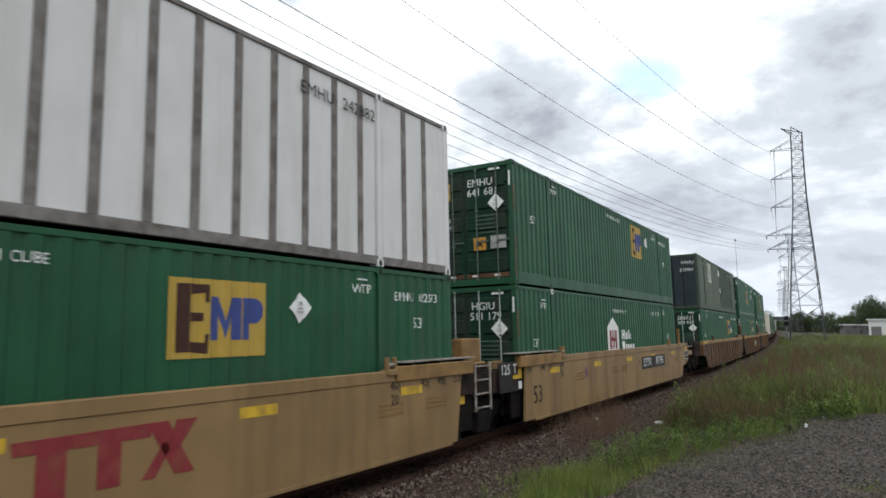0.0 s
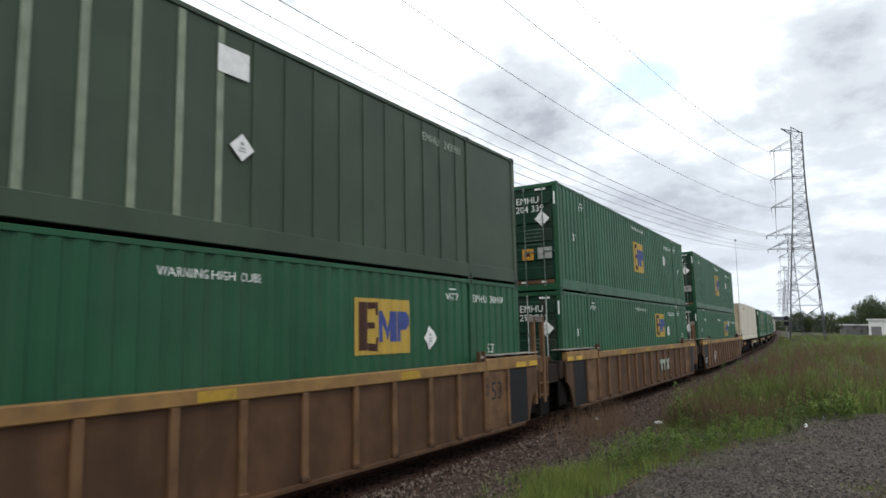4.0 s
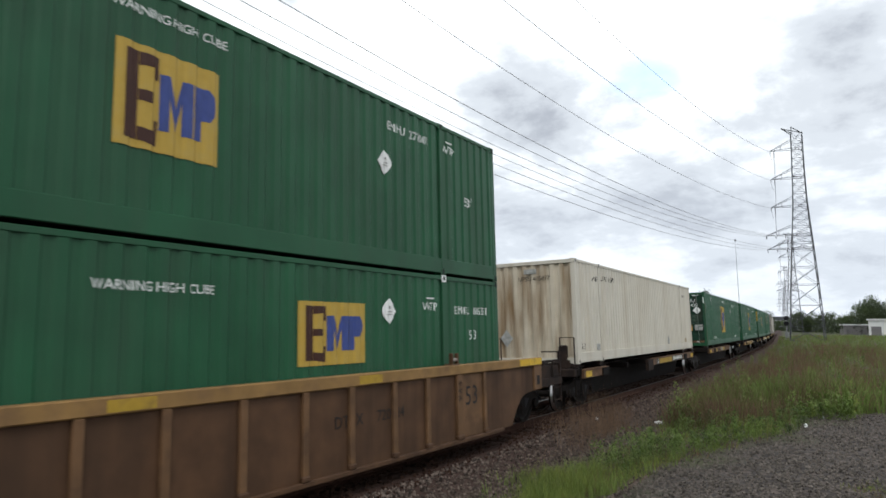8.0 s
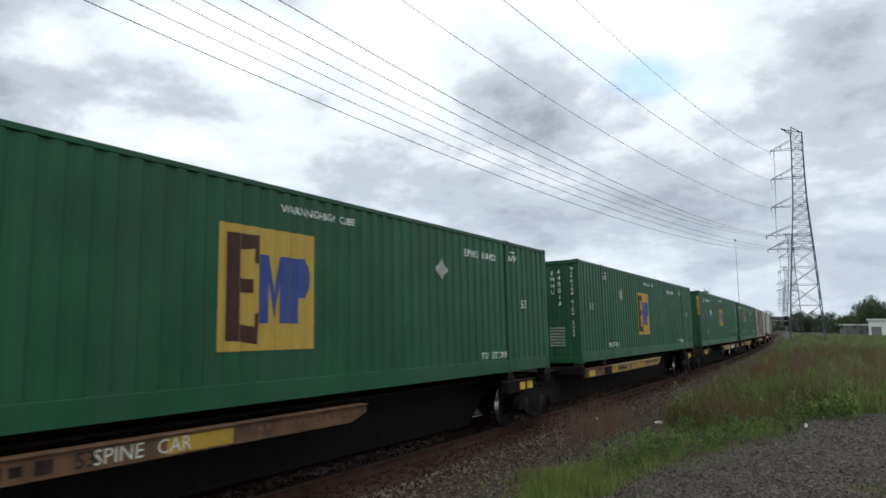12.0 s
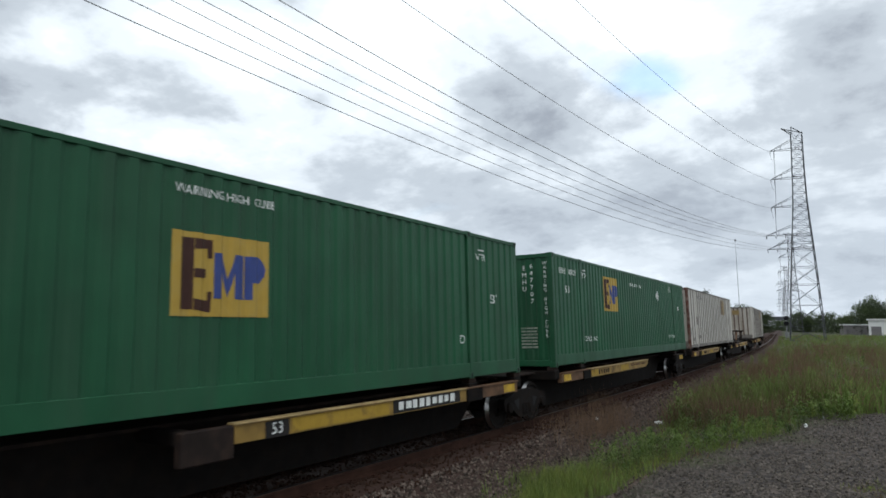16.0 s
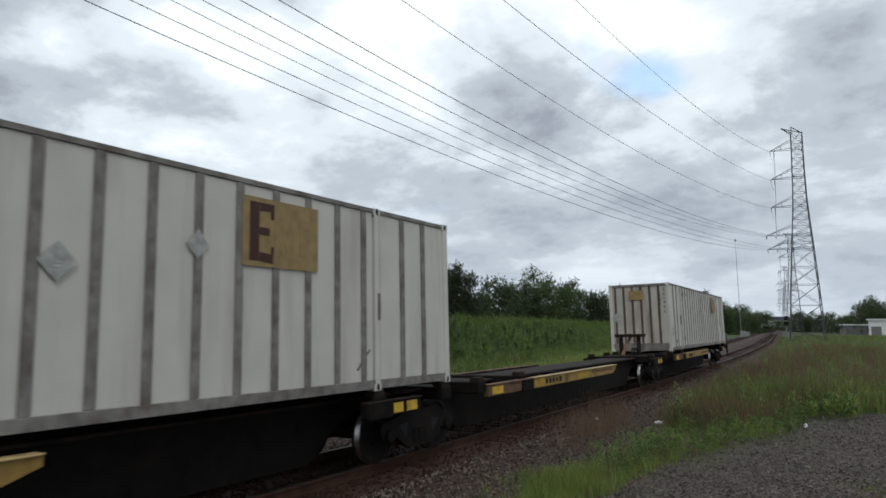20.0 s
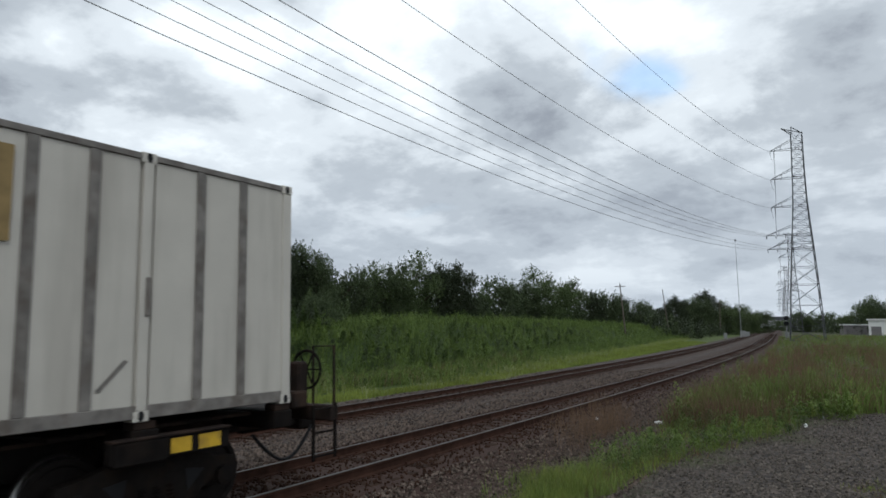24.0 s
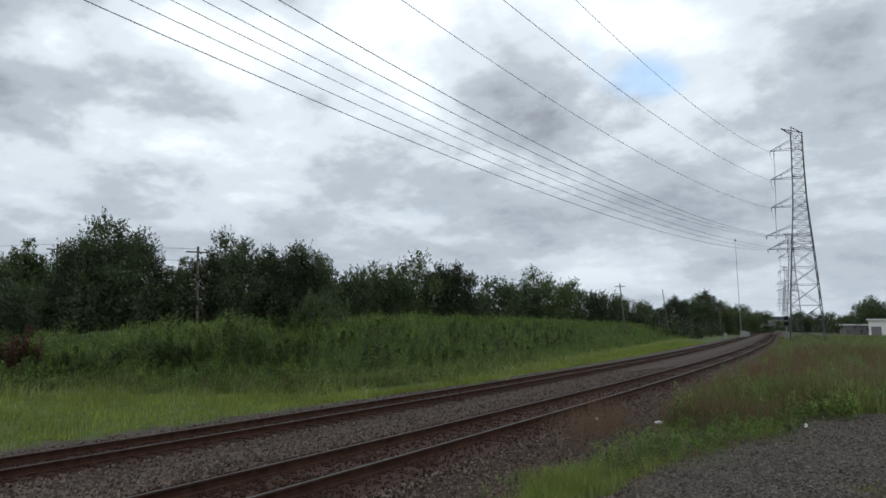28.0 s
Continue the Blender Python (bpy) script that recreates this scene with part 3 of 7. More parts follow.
def area(pts):
    return sum(a[0] * b[1] - b[0] * a[1] for a, b in zip(pts, pts[1:] + pts[:1]))


def diamond(parent, y, z, w=0.40, h=0.40, mat="placard", m=None):
    o = [(0, -h / 2), (w / 2, 0), (0, h / 2), (-w / 2, 0)]
    d = part("hazard_placard", drape(sheet(o), y, parent) if m is None else sheet(o), mat, parent, "white diamond placard" if mat == "placard" else "weathered grey diamond placard", Matrix.Translation((HW + 0.006, y, z)) @ SIDE if m is None else m)
    part("placard_print", plate([(-w * 0.10, w * 0.12, -h * 0.06, h * 0.0), (-w * 0.16, w * 0.14, -h * 0.16, -h * 0.11), (-w * 0.06, w * 0.05, h * 0.08, h * 0.2)]), "placard_grey", d, "", Matrix.Translation((0, 0, 0.0045)))


def lift_blocks(c, top_mat):
    """Castings at the corners and over the forty-foot posts."""
    for y in (-HL, -POST, POST, HL):
        for sx in (-1, 1):
            for z0 in (0.0, HH - 0.115):
                yc = y - math.copysign(0.088, y) if abs(y) > 7 else y
                x0, x1 = (HW - 0.160, HW + 0.004) if sx > 0 else (-HW - 0.004, -HW + 0.160)
                part("corner_casting", boxes([(x0, x1, yc - 0.094, yc + 0.094, z0 - 0.002, z0 + 0.117)], 0.01), top_mat, c)
                if sx > 0:
                    part("casting_slot", sheet([(0.035 * math.cos(a), 0.055 * math.sin(a)) for a in (k * math.pi / 5 for k in range(10))]), "lamp_dark", c, "", Matrix.Translation((HW + 0.003, yc, z0 + 0.058)) @ SIDE)


def frame_of(c, body, post, rail):
    for sx in (-1, 1):
        a, b = (HW - 0.07, HW) if sx > 0 else (-HW, -HW + 0.07)
        part("bottom_rail", boxes([(a, b, -HL + 0.16, HL - 0.16, 0.03, 0.30 if rail == body else 0.17)], 0.008), rail, c)
        part("top_rail", boxes([(a, b, -HL + 0.16, HL - 0.16, HH - 0.085, HH - 0.012)], 0.008), rail, c)
        for y in (-HL, HL):
            y0, y1 = (y, y + 0.15) if y < 0 else (y - 0.15, y)
            a2, b2 = (HW - 0.13, HW) if sx > 0 else (-HW, -HW + 0.13)
            part("corner_post", boxes([(a2, b2, y0, y1, 0.11, HH - 0.11)], 0.012), post, c)
        for y in (-POST, POST):
            # a proud post in a shallow recess
            a2, b2, a3, b3 = (HW - 0.10, HW + 0.006, HW - 0.11, HW - 0.055) if sx > 0 else (-HW - 0.006, -HW + 0.10, -HW + 0.055, -HW + 0.11)
            part("lift_post", boxes([(a2, b2, y - 0.060, y + 0.060, 0.11, HH - 0.11), (a3, b3, y - 0.13, y + 0.13, 0.11, HH - 0.11)], 0.008), body, c)
    part("roof", boxes([(-HW + 0.03, HW - 0.03, -HL + 0.03, HL - 0.03, HH - 0.06, HH - 0.03)]), "roof", c)
    part("floor", boxes([(-HW + 0.03, HW - 0.03, -HL + 0.03, HL - 0.03, 0.05, 0.15)]), "dark_steel", c)
    for y in (-HL, HL):
        y0, y1 = (y, y + 0.09) if y < 0 else (y - 0.09, y)
        part("end_sill", boxes([(-HW + 0.13, HW - 0.13, y0, y1, 0.02, 0.17)], 0.008), rail, c)
        part("end_header", boxes([(-HW + 0.13, HW - 0.13, y0, y1, HH - 0.12, HH - 0.012)], 0.008), rail, c)


def door_end(c, mat, code=("EMHU", ""), warn=True, lower=True, emb="bright", sign=True, rods="galv"):
    """Two door leaves with lock rods at the end that looks to -y."""
    for k, (x0, x1) in enumerate(((-HW + 0.135, -0.006), (0.006, HW - 0.135))):
        w = x1 - x0
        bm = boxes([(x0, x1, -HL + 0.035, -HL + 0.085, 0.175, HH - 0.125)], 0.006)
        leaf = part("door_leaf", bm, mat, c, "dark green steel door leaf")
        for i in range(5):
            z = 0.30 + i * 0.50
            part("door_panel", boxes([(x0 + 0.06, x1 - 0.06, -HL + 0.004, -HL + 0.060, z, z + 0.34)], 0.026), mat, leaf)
        for f in (0.30, 0.76):
            x = x0 + w * f
            rod = part("lock_rod", tube([(x, -HL - 0.012, 0.10), (x, -HL - 0.012, HH - 0.09)], 0.015, 6), rods, leaf, "galvanised lock rod")
            part("rod_handle", boxes([(x - 0.02, x + 0.30, -HL - 0.035, -HL - 0.020, 1.02, 1.05)]), "galv", rod)
            for z in (0.14, 0.95, 1.75, 2.72):
                part("rod_bracket", boxes([(x - 0.032, x + 0.032, -HL - 0.030, -HL + 0.010, z, z + 0.045)]), "galv", rod)
        for z in (0.35, 1.0, 1.7, 2.4):
            xh = x0 if k == 0 else x1 - 0.10
            if z == 0.35:
                part("kick_plate", boxes([(x0 + 0.03, x1 - 0.03, -HL + 0.028, -HL + 0.036, 0.19, 0.29)], 0.003), "beam_rust", leaf, "rust-brown door foot")
                for f in (0.22, 0.72):
                    part("reflector", sheet(rect(0.14, 0.045)), "placard", leaf, "", Matrix.Translation((x0 + w * f, -HL + 0.026, 0.24)) @ END)
            part("hinge", boxes([(xh, xh + 0.10, -HL - 0.004, -HL + 0.034, z, z + 0.07)]), mat, leaf)
        part("reflector", sheet(rect(0.30, 0.05)), "placard", leaf, "", Matrix.Translation(((x0 + x1) / 2 + (-0.2 if k == 0 else 0.25), -HL - 0.004, HH - 0.17)) @ END)
        part("reflector", sheet(rect(0.045, 0.34)), "placard", leaf, "", Matrix.Translation((x0 - 0.06 if k == 0 else x1 + 0.06, -HL - 0.006, 2.45)) @ END)
    y = -HL - 0.004
    if emb:
        emblem(c, 0, 0, 0.62, 0.42, emb, Matrix.Translation((-0.66, y + 0.002, 2.30)) @ END)
    end_mark(c, "owner_code", code[0], 0.25, 0.46, 2.43)
    end_mark(c, "unit_number", code[1], 0.25, 0.52, 2.20)
    diamond(c, 0, 0, 0.42, 0.42, "placard", Matrix.Translation((0.86, y - 0.008, 1.92)) @ END)
    if warn:
        end_mark(c, "warning_line", "WARNING", 0.13, -0.66, 1.60)
        end_mark(c, "warning_line", "HIGH CUBE", 0.13, -0.66, 1.42)
        end_mark(c, "length_mark", "53'", 0.24, -0.62, 1.14)
    for i in range(5):
        part("small_print", smear(0.52, 0.034, i + 3, 16), "print_dim", c, "", Matrix.Translation((0.58, y - 0.004, 1.64 - i * 0.10)) @ END)
    if sign:
        s = part("sticker", sheet(rect(0.32, 0.30)), "orange", c, "orange warning sticker", Matrix.Translation((0.42, y - 0.004, 0.98)) @ END)
        part("sticker", sheet(rect(0.40, 0.30)), "placard_grey", c, "", Matrix.Translation((0.90, y - 0.004, 1.0)) @ END)
        part("sticker_figure", sheet([(-0.09, -0.09), (0.0, -0.04), (0.09, -0.09), (0.03, 0.03), (0.07, 0.10), (0, 0.06), (-0.06, 0.09), (-0.03, 0.02)]), "logo_brown", s, "", Matrix.Translation((0, 0, 0.0045)))
    part("data_plate", sheet(rect(0.26, 0.24)), "placard_grey", c, "", Matrix.Translation((-0.95, y - 0.002, 0.86)) @ END)


def panel_end(c, mat, code=("EMHU", "647707"), emb="bright", stripes=False):
    """A corrugated end that looks to -y."""
    bm = corrugated(-HW + 0.13, HW - 0.13, 0.17, HH - 0.12, HL - 0.02)
    bm.transform(TO_END)
    part("end_panel", bm, mat, c)
    y = -HL + 0.018
    if code is None:
        return
    if emb:
        emblem(c, 0, 0, 0.50, 0.42, emb, Matrix.Translation((-0.18, y, 2.28)) @ END)
    diamond(c, 0, 0, 0.42, 0.46, "placard" if not stripes else "placard", Matrix.Translation((-0.86, y - 0.012, 2.05)) @ END)
    end_mark(c, "length_mark", "53'", 0.22, -0.22, 1.62, y=y - 0.006)
    for i, ch in enumerate(code[0]):
        end_mark(c, "owner_code", ch, 0.17, 0.52, 2.52 - i * 0.18, y=y - 0.006)
    for i, ch in enumerate(code[1]):
        end_mark(c, "unit_number", ch, 0.17, 0.72, 2.56 - i * 0.18, y=y - 0.006)
    if not stripes:
        for i, ch in enumerate("WARNING HIGH CUBE"):
            if ch != " ":
                end_mark(c, "warning_line", ch, 0.12, 1.10, 2.62 - i * 0.115, y=y - 0.030)
        for i in range(7):
            part("small_print", smear(0.46, 0.05, i + 30, 9), "logo_grey", c, "", Matrix.Translation((0.62, y - 0.006, 0.98 - i * 0.08)) @ END)
    else:
        for x in (-HW + 0.07, HW - 0.07):
            s = part("clearance_stripe", sheet(rect(0.10, 0.95)), "yellow", c, "yellow clearance stripe with black marks", Matrix.Translation((x, -HL - 0.005, 2.12)) @ END)
            part("stripe_marks", plate([(-0.03, 0.03, -0.42 + k * 0.085, -0.42 + k * 0.085 + 0.045) for k in range(5)] + [(-0.03, 0.03, 0.12 + k * 0.085, 0.12 + k * 0.085 + 0.045) for k in range(3)]), "letter_black", s, "", Matrix.Translation((0, 0, 0.0045)))
        for x in (-0.7, 0.7):
            part("hatched_strip", merged([[(-0.2 + k * 0.08, -0.03), (-0.16 + k * 0.08, -0.03), (-0.13 + k * 0.08, 0.03), (-0.17 + k * 0.08, 0.03)] for k in range(5)]), "placard", c, "", Matrix.Translation((x, -HL - 0.004, HH - 0.06)) @ END)
    plate_ = part("data_plate", sheet(rect(0.34, 0.26)), "placard", c, "white data plate", Matrix.Translation((-0.66, y - 0.006, 0.66)) @ END)
    part("plate_print", plate([(-0.12, -0.02, -0.06, 0.06), (0.0, 0.05, -0.06, 0.06), (0.07, 0.13, -0.06, 0.06), (-0.14, 0.14, 0.08, 0.10)]), "letter_black", plate_, "", Matrix.Translation((0, 0, 0.0045)))


def corrugated_sides(c, mat, band=0.30):
    for sx in (1, -1):
        for y0, y1 in ((-HL + 0.15, -POST - 0.10), (-POST + 0.10, POST - 0.10), (POST + 0.10, HL - 0.15)):
            bm = corrugated(y0, y1, band, HH - 0.085, HW - 0.006)
            if sx < 0:
                bm.transform(MIRROR)
            part("side_panel", bm, mat, c)
    bm = corrugated(-HW + 0.13, HW - 0.13, 0.17, HH - 0.12, HL - 0.02)
    bm.transform(TO_END.inverted())
    part("end_panel", bm, mat, c)


def post_sides(c, mat, post, step=0.63, w=0.12, first=-5.77, proud=0.022):
    for sx in (1, -1):
        for y0, y1 in ((-HL + 0.15, -POST - 0.10), (-POST + 0.10, POST - 0.10), (POST + 0.10, HL - 0.15)):
            a, b = (HW - 0.05, HW - 0.024) if sx > 0 else (-HW + 0.024, -HW + 0.05)
            part("side_panel", boxes([(a, b, y0, y1, 0.17, HH - 0.085)]), mat, c)
        ys = [-7.25, -6.62, 6.62, 7.25] + [first + k * step for k in range(int((5.75 - first) / step) + 1)]
        for y in ys:
            a, b = (HW - 0.024, HW - 0.024 + proud) if sx > 0 else (-HW + 0.024 - proud, -HW + 0.024)
            part("side_post", boxes([(a, b, y - w / 2, y + w / 2, 0.17, HH - 0.085)], 0.005), post, c)
    part("end_panel", boxes([(-HW + 0.13, HW - 0.13, HL - 0.07, HL - 0.03, 0.17, HH - 0.12)]), mat, c)
    for k in range(5):
        x = -0.9 + k * 0.45
        part("end_post", boxes([(x - 0.05, x + 0.05, HL - 0.03, HL - 0.008, 0.17, HH - 0.12)], 0.005), post, c)


def side_marks(c, num, y53, z53, ywtp, zwtp, ynum, znum):
    mark(c, "length_mark", "53'", 0.26, y53, z53)
    mark(c, "line_mark", "WTP", 0.20, ywtp, zwtp)
    part("line_mark", plate([(-0.12, 0.12, -0.012, 0.012)]), "letter", c, "", Matrix.Translation((HW + 0.004, ywtp, zwtp + 0.15)) @ SIDE)
    if num:
        mark(c, "unit_number", num, 0.21, ynum, znum, stretch=0.95)


def container(label, mid, z0, body="green", group="shipping containers", sides="corrugated", post="post_grey", step=0.63, first=-5.77):
    c = thing("shipping_container", label, "container", group)
    if sides == "corrugated":
        RIBBED.add(c.name)
        frame_of(c, body, body, body)
        corrugated_sides(c, body, 0.30)
        lift_blocks(c, body)
    elif sides == "posts":
        frame_of(c, body, body, post)
        post_sides(c, body, post, step, first=first)
        lift_blocks(c, body)
    MOVING.append((c, mid, z0))
    return c


UP, LOW, DECK = 3.185, 0.28, 1.23


def green_box(label, mid, z0, end, number, logo_y, logo_z, logo_w=1.45, logo_h=1.0, style="bright", warn=None, dia=None, toplift=None, s53=((-6.95, 1.6), (6.7, 1.6)), wtp=((-5.6, 2.5), (5.2, 2.5)), num=((-7.0, 2.5), (6.8, 2.5)), emb_end="bright", sign=True):
    c = container(label, mid, z0)
    if end == "door":
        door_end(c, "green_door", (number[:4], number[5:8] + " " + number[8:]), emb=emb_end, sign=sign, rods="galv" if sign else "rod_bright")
    elif end == "panel":
        panel_end(c, "green", (number[:4], number[5:]), emb_end)
    elif end == "stripes":
        panel_end(c, "green", (number[:4], number[5:]), emb_end, True)
    if style:
        emblem(c, logo_y, logo_z, logo_w, logo_h, style)
    if warn:
        mark(c, "warning_line", "WARNING  HIGH CUBE", 0.155, warn[0], warn[1], stretch=0.95)
    if dia:
        diamond(c, dia[0], dia[1], 0.42, 0.42, dia[2] if len(dia) > 2 else "placard")
    for y, z in toplift or ():
        mark(c, "lift_note", "TOP LIFT ONLY", 0.19, y, z, stretch=0.78)
    for (y, z), (wy, wz), n in zip(s53, wtp, num or (None, None)):
        side_marks(c, number if n else "", y, z, wy, wz, n[0] if n else 0, n[1] if n else 0)
    return c


# the stacked pairs in the well cars
cA2 = container("white container with grey side posts, stacked on top", 2.63, UP, "white_clean", sides="posts", step=0.613, first=-5.60)
panel_end(cA2, "white_clean", None)
mark(cA2, "unit_number", "EMHU 242882", 0.27, 5.0, 2.45, "letter_black", x=HW + 0.001)
cA1 = green_box("green corrugated container with a yellow emblem, in a well", 2.63, LOW, "door", "EMHU 622573", 2.76, 2.04, 1.44, 0.92, warn=(0.0, 2.58), dia=(4.11, 2.20), s53=((-6.95, 1.6), (6.98, 2.0)), wtp=((-5.6, 2.5), (5.45, 2.52)), num=((-7, 2.5), (7.0, 2.44)))
cB2 = green_box("green container with a large yellow emblem, stacked on top", 21.63, UP, "door", "EMHU 641681", 2.60, 2.10, 1.36, 1.15, warn=(-0.2, 2.6), dia=(3.95, 2.22), s53=((-6.92, 1.60), (6.65, 1.60)), wtp=((-5.52, 2.53), (5.18, 2.5)), num=(None, (6.68, 2.44)), emb_end="bright")
cB1 = green_box("green container with a white house-shaped emblem, in a well", 21.63, LOW, "door", "HGIU 511179", 0, 0, style=None, warn=(0.0, 2.45), s53=((-7.05, 1.56), (6.67, 1.56)), wtp=((-6.5, 2.45), (6.1, 2.45)), num=(None, (4.75, 2.44)), sign=False, emb_end=None)
house = part("house_emblem", sheet([(-0.58, -0.52), (0.58, -0.52), (0.58, 0.25), (0, 0.56), (-0.58, 0.25)]), "placard", cB1, "white house-shaped emblem panel", Matrix.Translation((HW + 0.002, -0.9, 1.69)) @ SIDE)
part("emblem_bars", plate([(-0.38, -0.20, -0.42, 0.16), (0.20, 0.38, -0.42, 0.16), (-0.12, -0.04, -0.42, 0.16), (0.04, 0.12, -0.42, 0.16), (-0.20, 0.20, -0.18, -0.08)]), "red", house, "dark red block shapes", Matrix.Translation((0, 0, 0.0045)))
for row in ((-0.70, -0.58, 0.05, 0.36), (-0.48, -0.37, 0.05, 0.36), (-0.58, -0.48, 0.16, 0.25), (-0.28, -0.18, 0.05, 0.28), (-0.14, -0.04, 0.05, 0.28), (0.06, 0.16, 0.05, 0.36), (0.2, 0.30, 0.05, 0.22),
            (-0.70, -0.40, -0.34, -0.02), (-0.32, -0.20, -0.34, -0.10), (-0.12, 0.12, -0.34, -0.12), (0.20, 0.30, -0.34, -0.12), (0.34, 0.42, -0.34, -0.12), (0.50, 0.72, -0.42, -0.12)):
    part("emblem_block", plate([row]), "placard", cB1, "white block beside the emblem", Matrix.Translation((HW + 0.003, 0.76, 1.5)) @ SIDE)
cC2 = container("weathered olive container with pale side posts, stacked on top", 44.60, UP, "olive", sides="posts", post="olive")
for o in list(cC2.children):
    if o.name.startswith("side_post"):
        bpy.data.objects.remove(o)
for k in range(22):
    y = [-7.21, -6.62][k] if k < 2 else -5.45 + (k - 2) * 0.575
    part("side_post", boxes([(HW - 0.024, HW - 0.004, y - 0.05, y + 0.05, 0.20, HH - 0.10)], 0.004), "olive_post" if k < 12 else "olive", cC2)
for k, (x0, x1, mt) in enumerate(((-1.16, -0.56, "olive"), (-0.52, -0.06, "olive"), (0.06, 0.52, "olive_dark"), (0.56, 1.16, "olive_dark"))):
    leaf = part("door_leaf", boxes([(x0, x1, -HL + 0.02, -HL + 0.07, 0.175, HH - 0.125)], 0.008), mt, cC2, "dark repainted door leaf" if mt == "olive_dark" else "")
for x in (-0.54, -0.09, -0.02, 0.05, 0.54):
    part("lock_rod", tube([(x, -HL - 0.008, 0.10), (x, -HL - 0.008, HH - 0.09)], 0.02, 6), "olive_dark", cC2)
emblem(cC2, -4.10, 2.12, 1.36, 1.08, "faded")
emblem(cC2, 0, 0, 0.52, 0.42, "faded", Matrix.Translation((-0.80, -HL + 0.014, 2.42)) @ END)
diamond(cC2, 0, 0, 0.40, 0.42, "placard", Matrix.Translation((-0.33, -HL + 0.010, 1.66)) @ END)
end_mark(cC2, "owner_code", "EMHU", 0.24, 0.80, 2.44, y=-HL + 0.012)
end_mark(cC2, "unit_number", "243901", 0.24, 0.74, 2.06, y=-HL + 0.012)
part("pale_patch", sheet(rect(0.5, 0.36)), "placard", cC2, "pale repainted patch", Matrix.Translation((HW, -0.08, 2.38)) @ SIDE)
diamond(cC2, 0.07, 1.30, 0.40, 0.36)
mark(cC2, "line_mark", "WTP", 0.22, -6.15, 2.52, "logo_grey")
mark(cC2, "unit_number", "EMHU 243901", 0.22, 5.0, 2.50, "logo_grey")
cC1 = green_box("clean dark green container with door markings, in a well", 44.60, LOW, "door", "EMHU 300439", 3.05, 1.95, 1.5, 0.88, warn=(-0.3, 2.55), dia=(4.4, 1.75), s53=((-6.96, 1.52), (6.7, 1.5)), wtp=((-6.0, 2.45), (5.2, 2.5)), num=(None, (6.7, 2.5)), sign=False)
cD2 = green_box("green container with a yellow emblem, stacked on top", 63.36, UP, "door", "EMHU 204339", 0.06, 1.56, 1.30, 1.08, warn=(0.14, 2.58), dia=(4.16, 1.79), s53=((-6.85, 1.5), (6.89, 1.52)), wtp=((-6.2, 2.4), (6.34, 2.40)), num=(None, (4.99, 2.36)))
cD1 = green_box("green container with a yellow emblem, in a well", 63.36, LOW, "door", "EMHU 298811", 2.82, 2.02, 1.45, 0.90, warn=(0.0, 2.57), dia=(4.20, 1.79), s53=((-6.85, 1.79), (7.09, 1.59)), wtp=((-5.5, 2.49), (6.34, 2.49)), num=(None, (4.99, 2.48)), sign=False)
cE2 = green_box("green container with worn doors, stacked on top", 82.50, UP, "door", "EMHU 271007", 0.06, 1.56, 1.36, 1.18, warn=(0.1, 2.55), dia=(4.14, 1.76), s53=((-6.86, 1.52), (6.9, 1.5)), wtp=((-6.4, 2.40), (6.2, 2.42)), num=(None, (4.9, 2.42)))
cE1 = green_box("green container with a placard on its door, in a well", 82.50, LOW, "door", "EMHU 686351", 2.88, 1.85, 1.45, 0.90, warn=(0.0, 2.37), dia=(4.22, 2.2), s53=((-6.83, 1.8), (7.0, 1.78)), wtp=((-5.5, 2.3), (5.45, 2.3)), num=(None, (7.0, 2.25)), sign=False)
# the single containers on the spine cars
DEPTH = 0.050   # the cream one has deeper ribs
cF = container("dirty cream container with a stained end, on a spine car", 103.40, DECK, "cream")
panel_end(cF, "cream_end", None)
part("end_grille", boxes([(-0.22, 0.16, -HL + 0.002, -HL + 0.012, 2.52, 2.66)]), "placard_grey", cF, "grimy vent plate")
end_mark(cF, "unit_number", "UPSU 605877", 0.17, 0.08, 2.38, "letter_black", y=-HL + 0.01)
diamond(cF, 0, 0, 0.40, 0.50, "placard_grey", Matrix.Translation((-0.82, -HL + 0.006, 0.72)) @ END)
mark(cF, "length_mark", "53'", 0.22, -7.55, 0.45, "letter_black")
mark(cF, "line_mark", "WTP", 0.20, -6.32, 2.40, "letter_black")
mark(cF, "unit_number", "UPSU 605877", 0.22, -5.0, 2.46, "letter_black")
mark(cF, "line_mark", "WTP", 0.20, 6.6, 2.40, "letter_black")
diamond(cF, 3.0, 0.45, 0.36, 0.5, "placard_grey")
part("data_plate", sheet(rect(0.30, 0.18)), "placard_grey", cF, "", Matrix.Translation((HW + 0.002, -6.3, 0.42)) @ SIDE)
part("data_plate", sheet(rect(0.26, 0.18)), "logo_tan", cF, "", Matrix.Translation((HW + 0.002, 6.55, 0.42)) @ SIDE)
DEPTH = 0.026
cG = green_box("green container with a tall yellow emblem, on a spine car", 124.08, DECK, "door", "EMHU 634430", -1.1, 1.48, 1.67, 1.58, warn=(-0.1, 2.58), dia=(3.18, 2.05, "placard_grey"), toplift=((-4.9, 0.40), (5.25, 0.40)), s53=((-7.0, 1.55), (6.75, 1.5)), wtp=((-5.6, 2.5), (6.2, 2.5)), num=(None, (4.75, 2.45)))
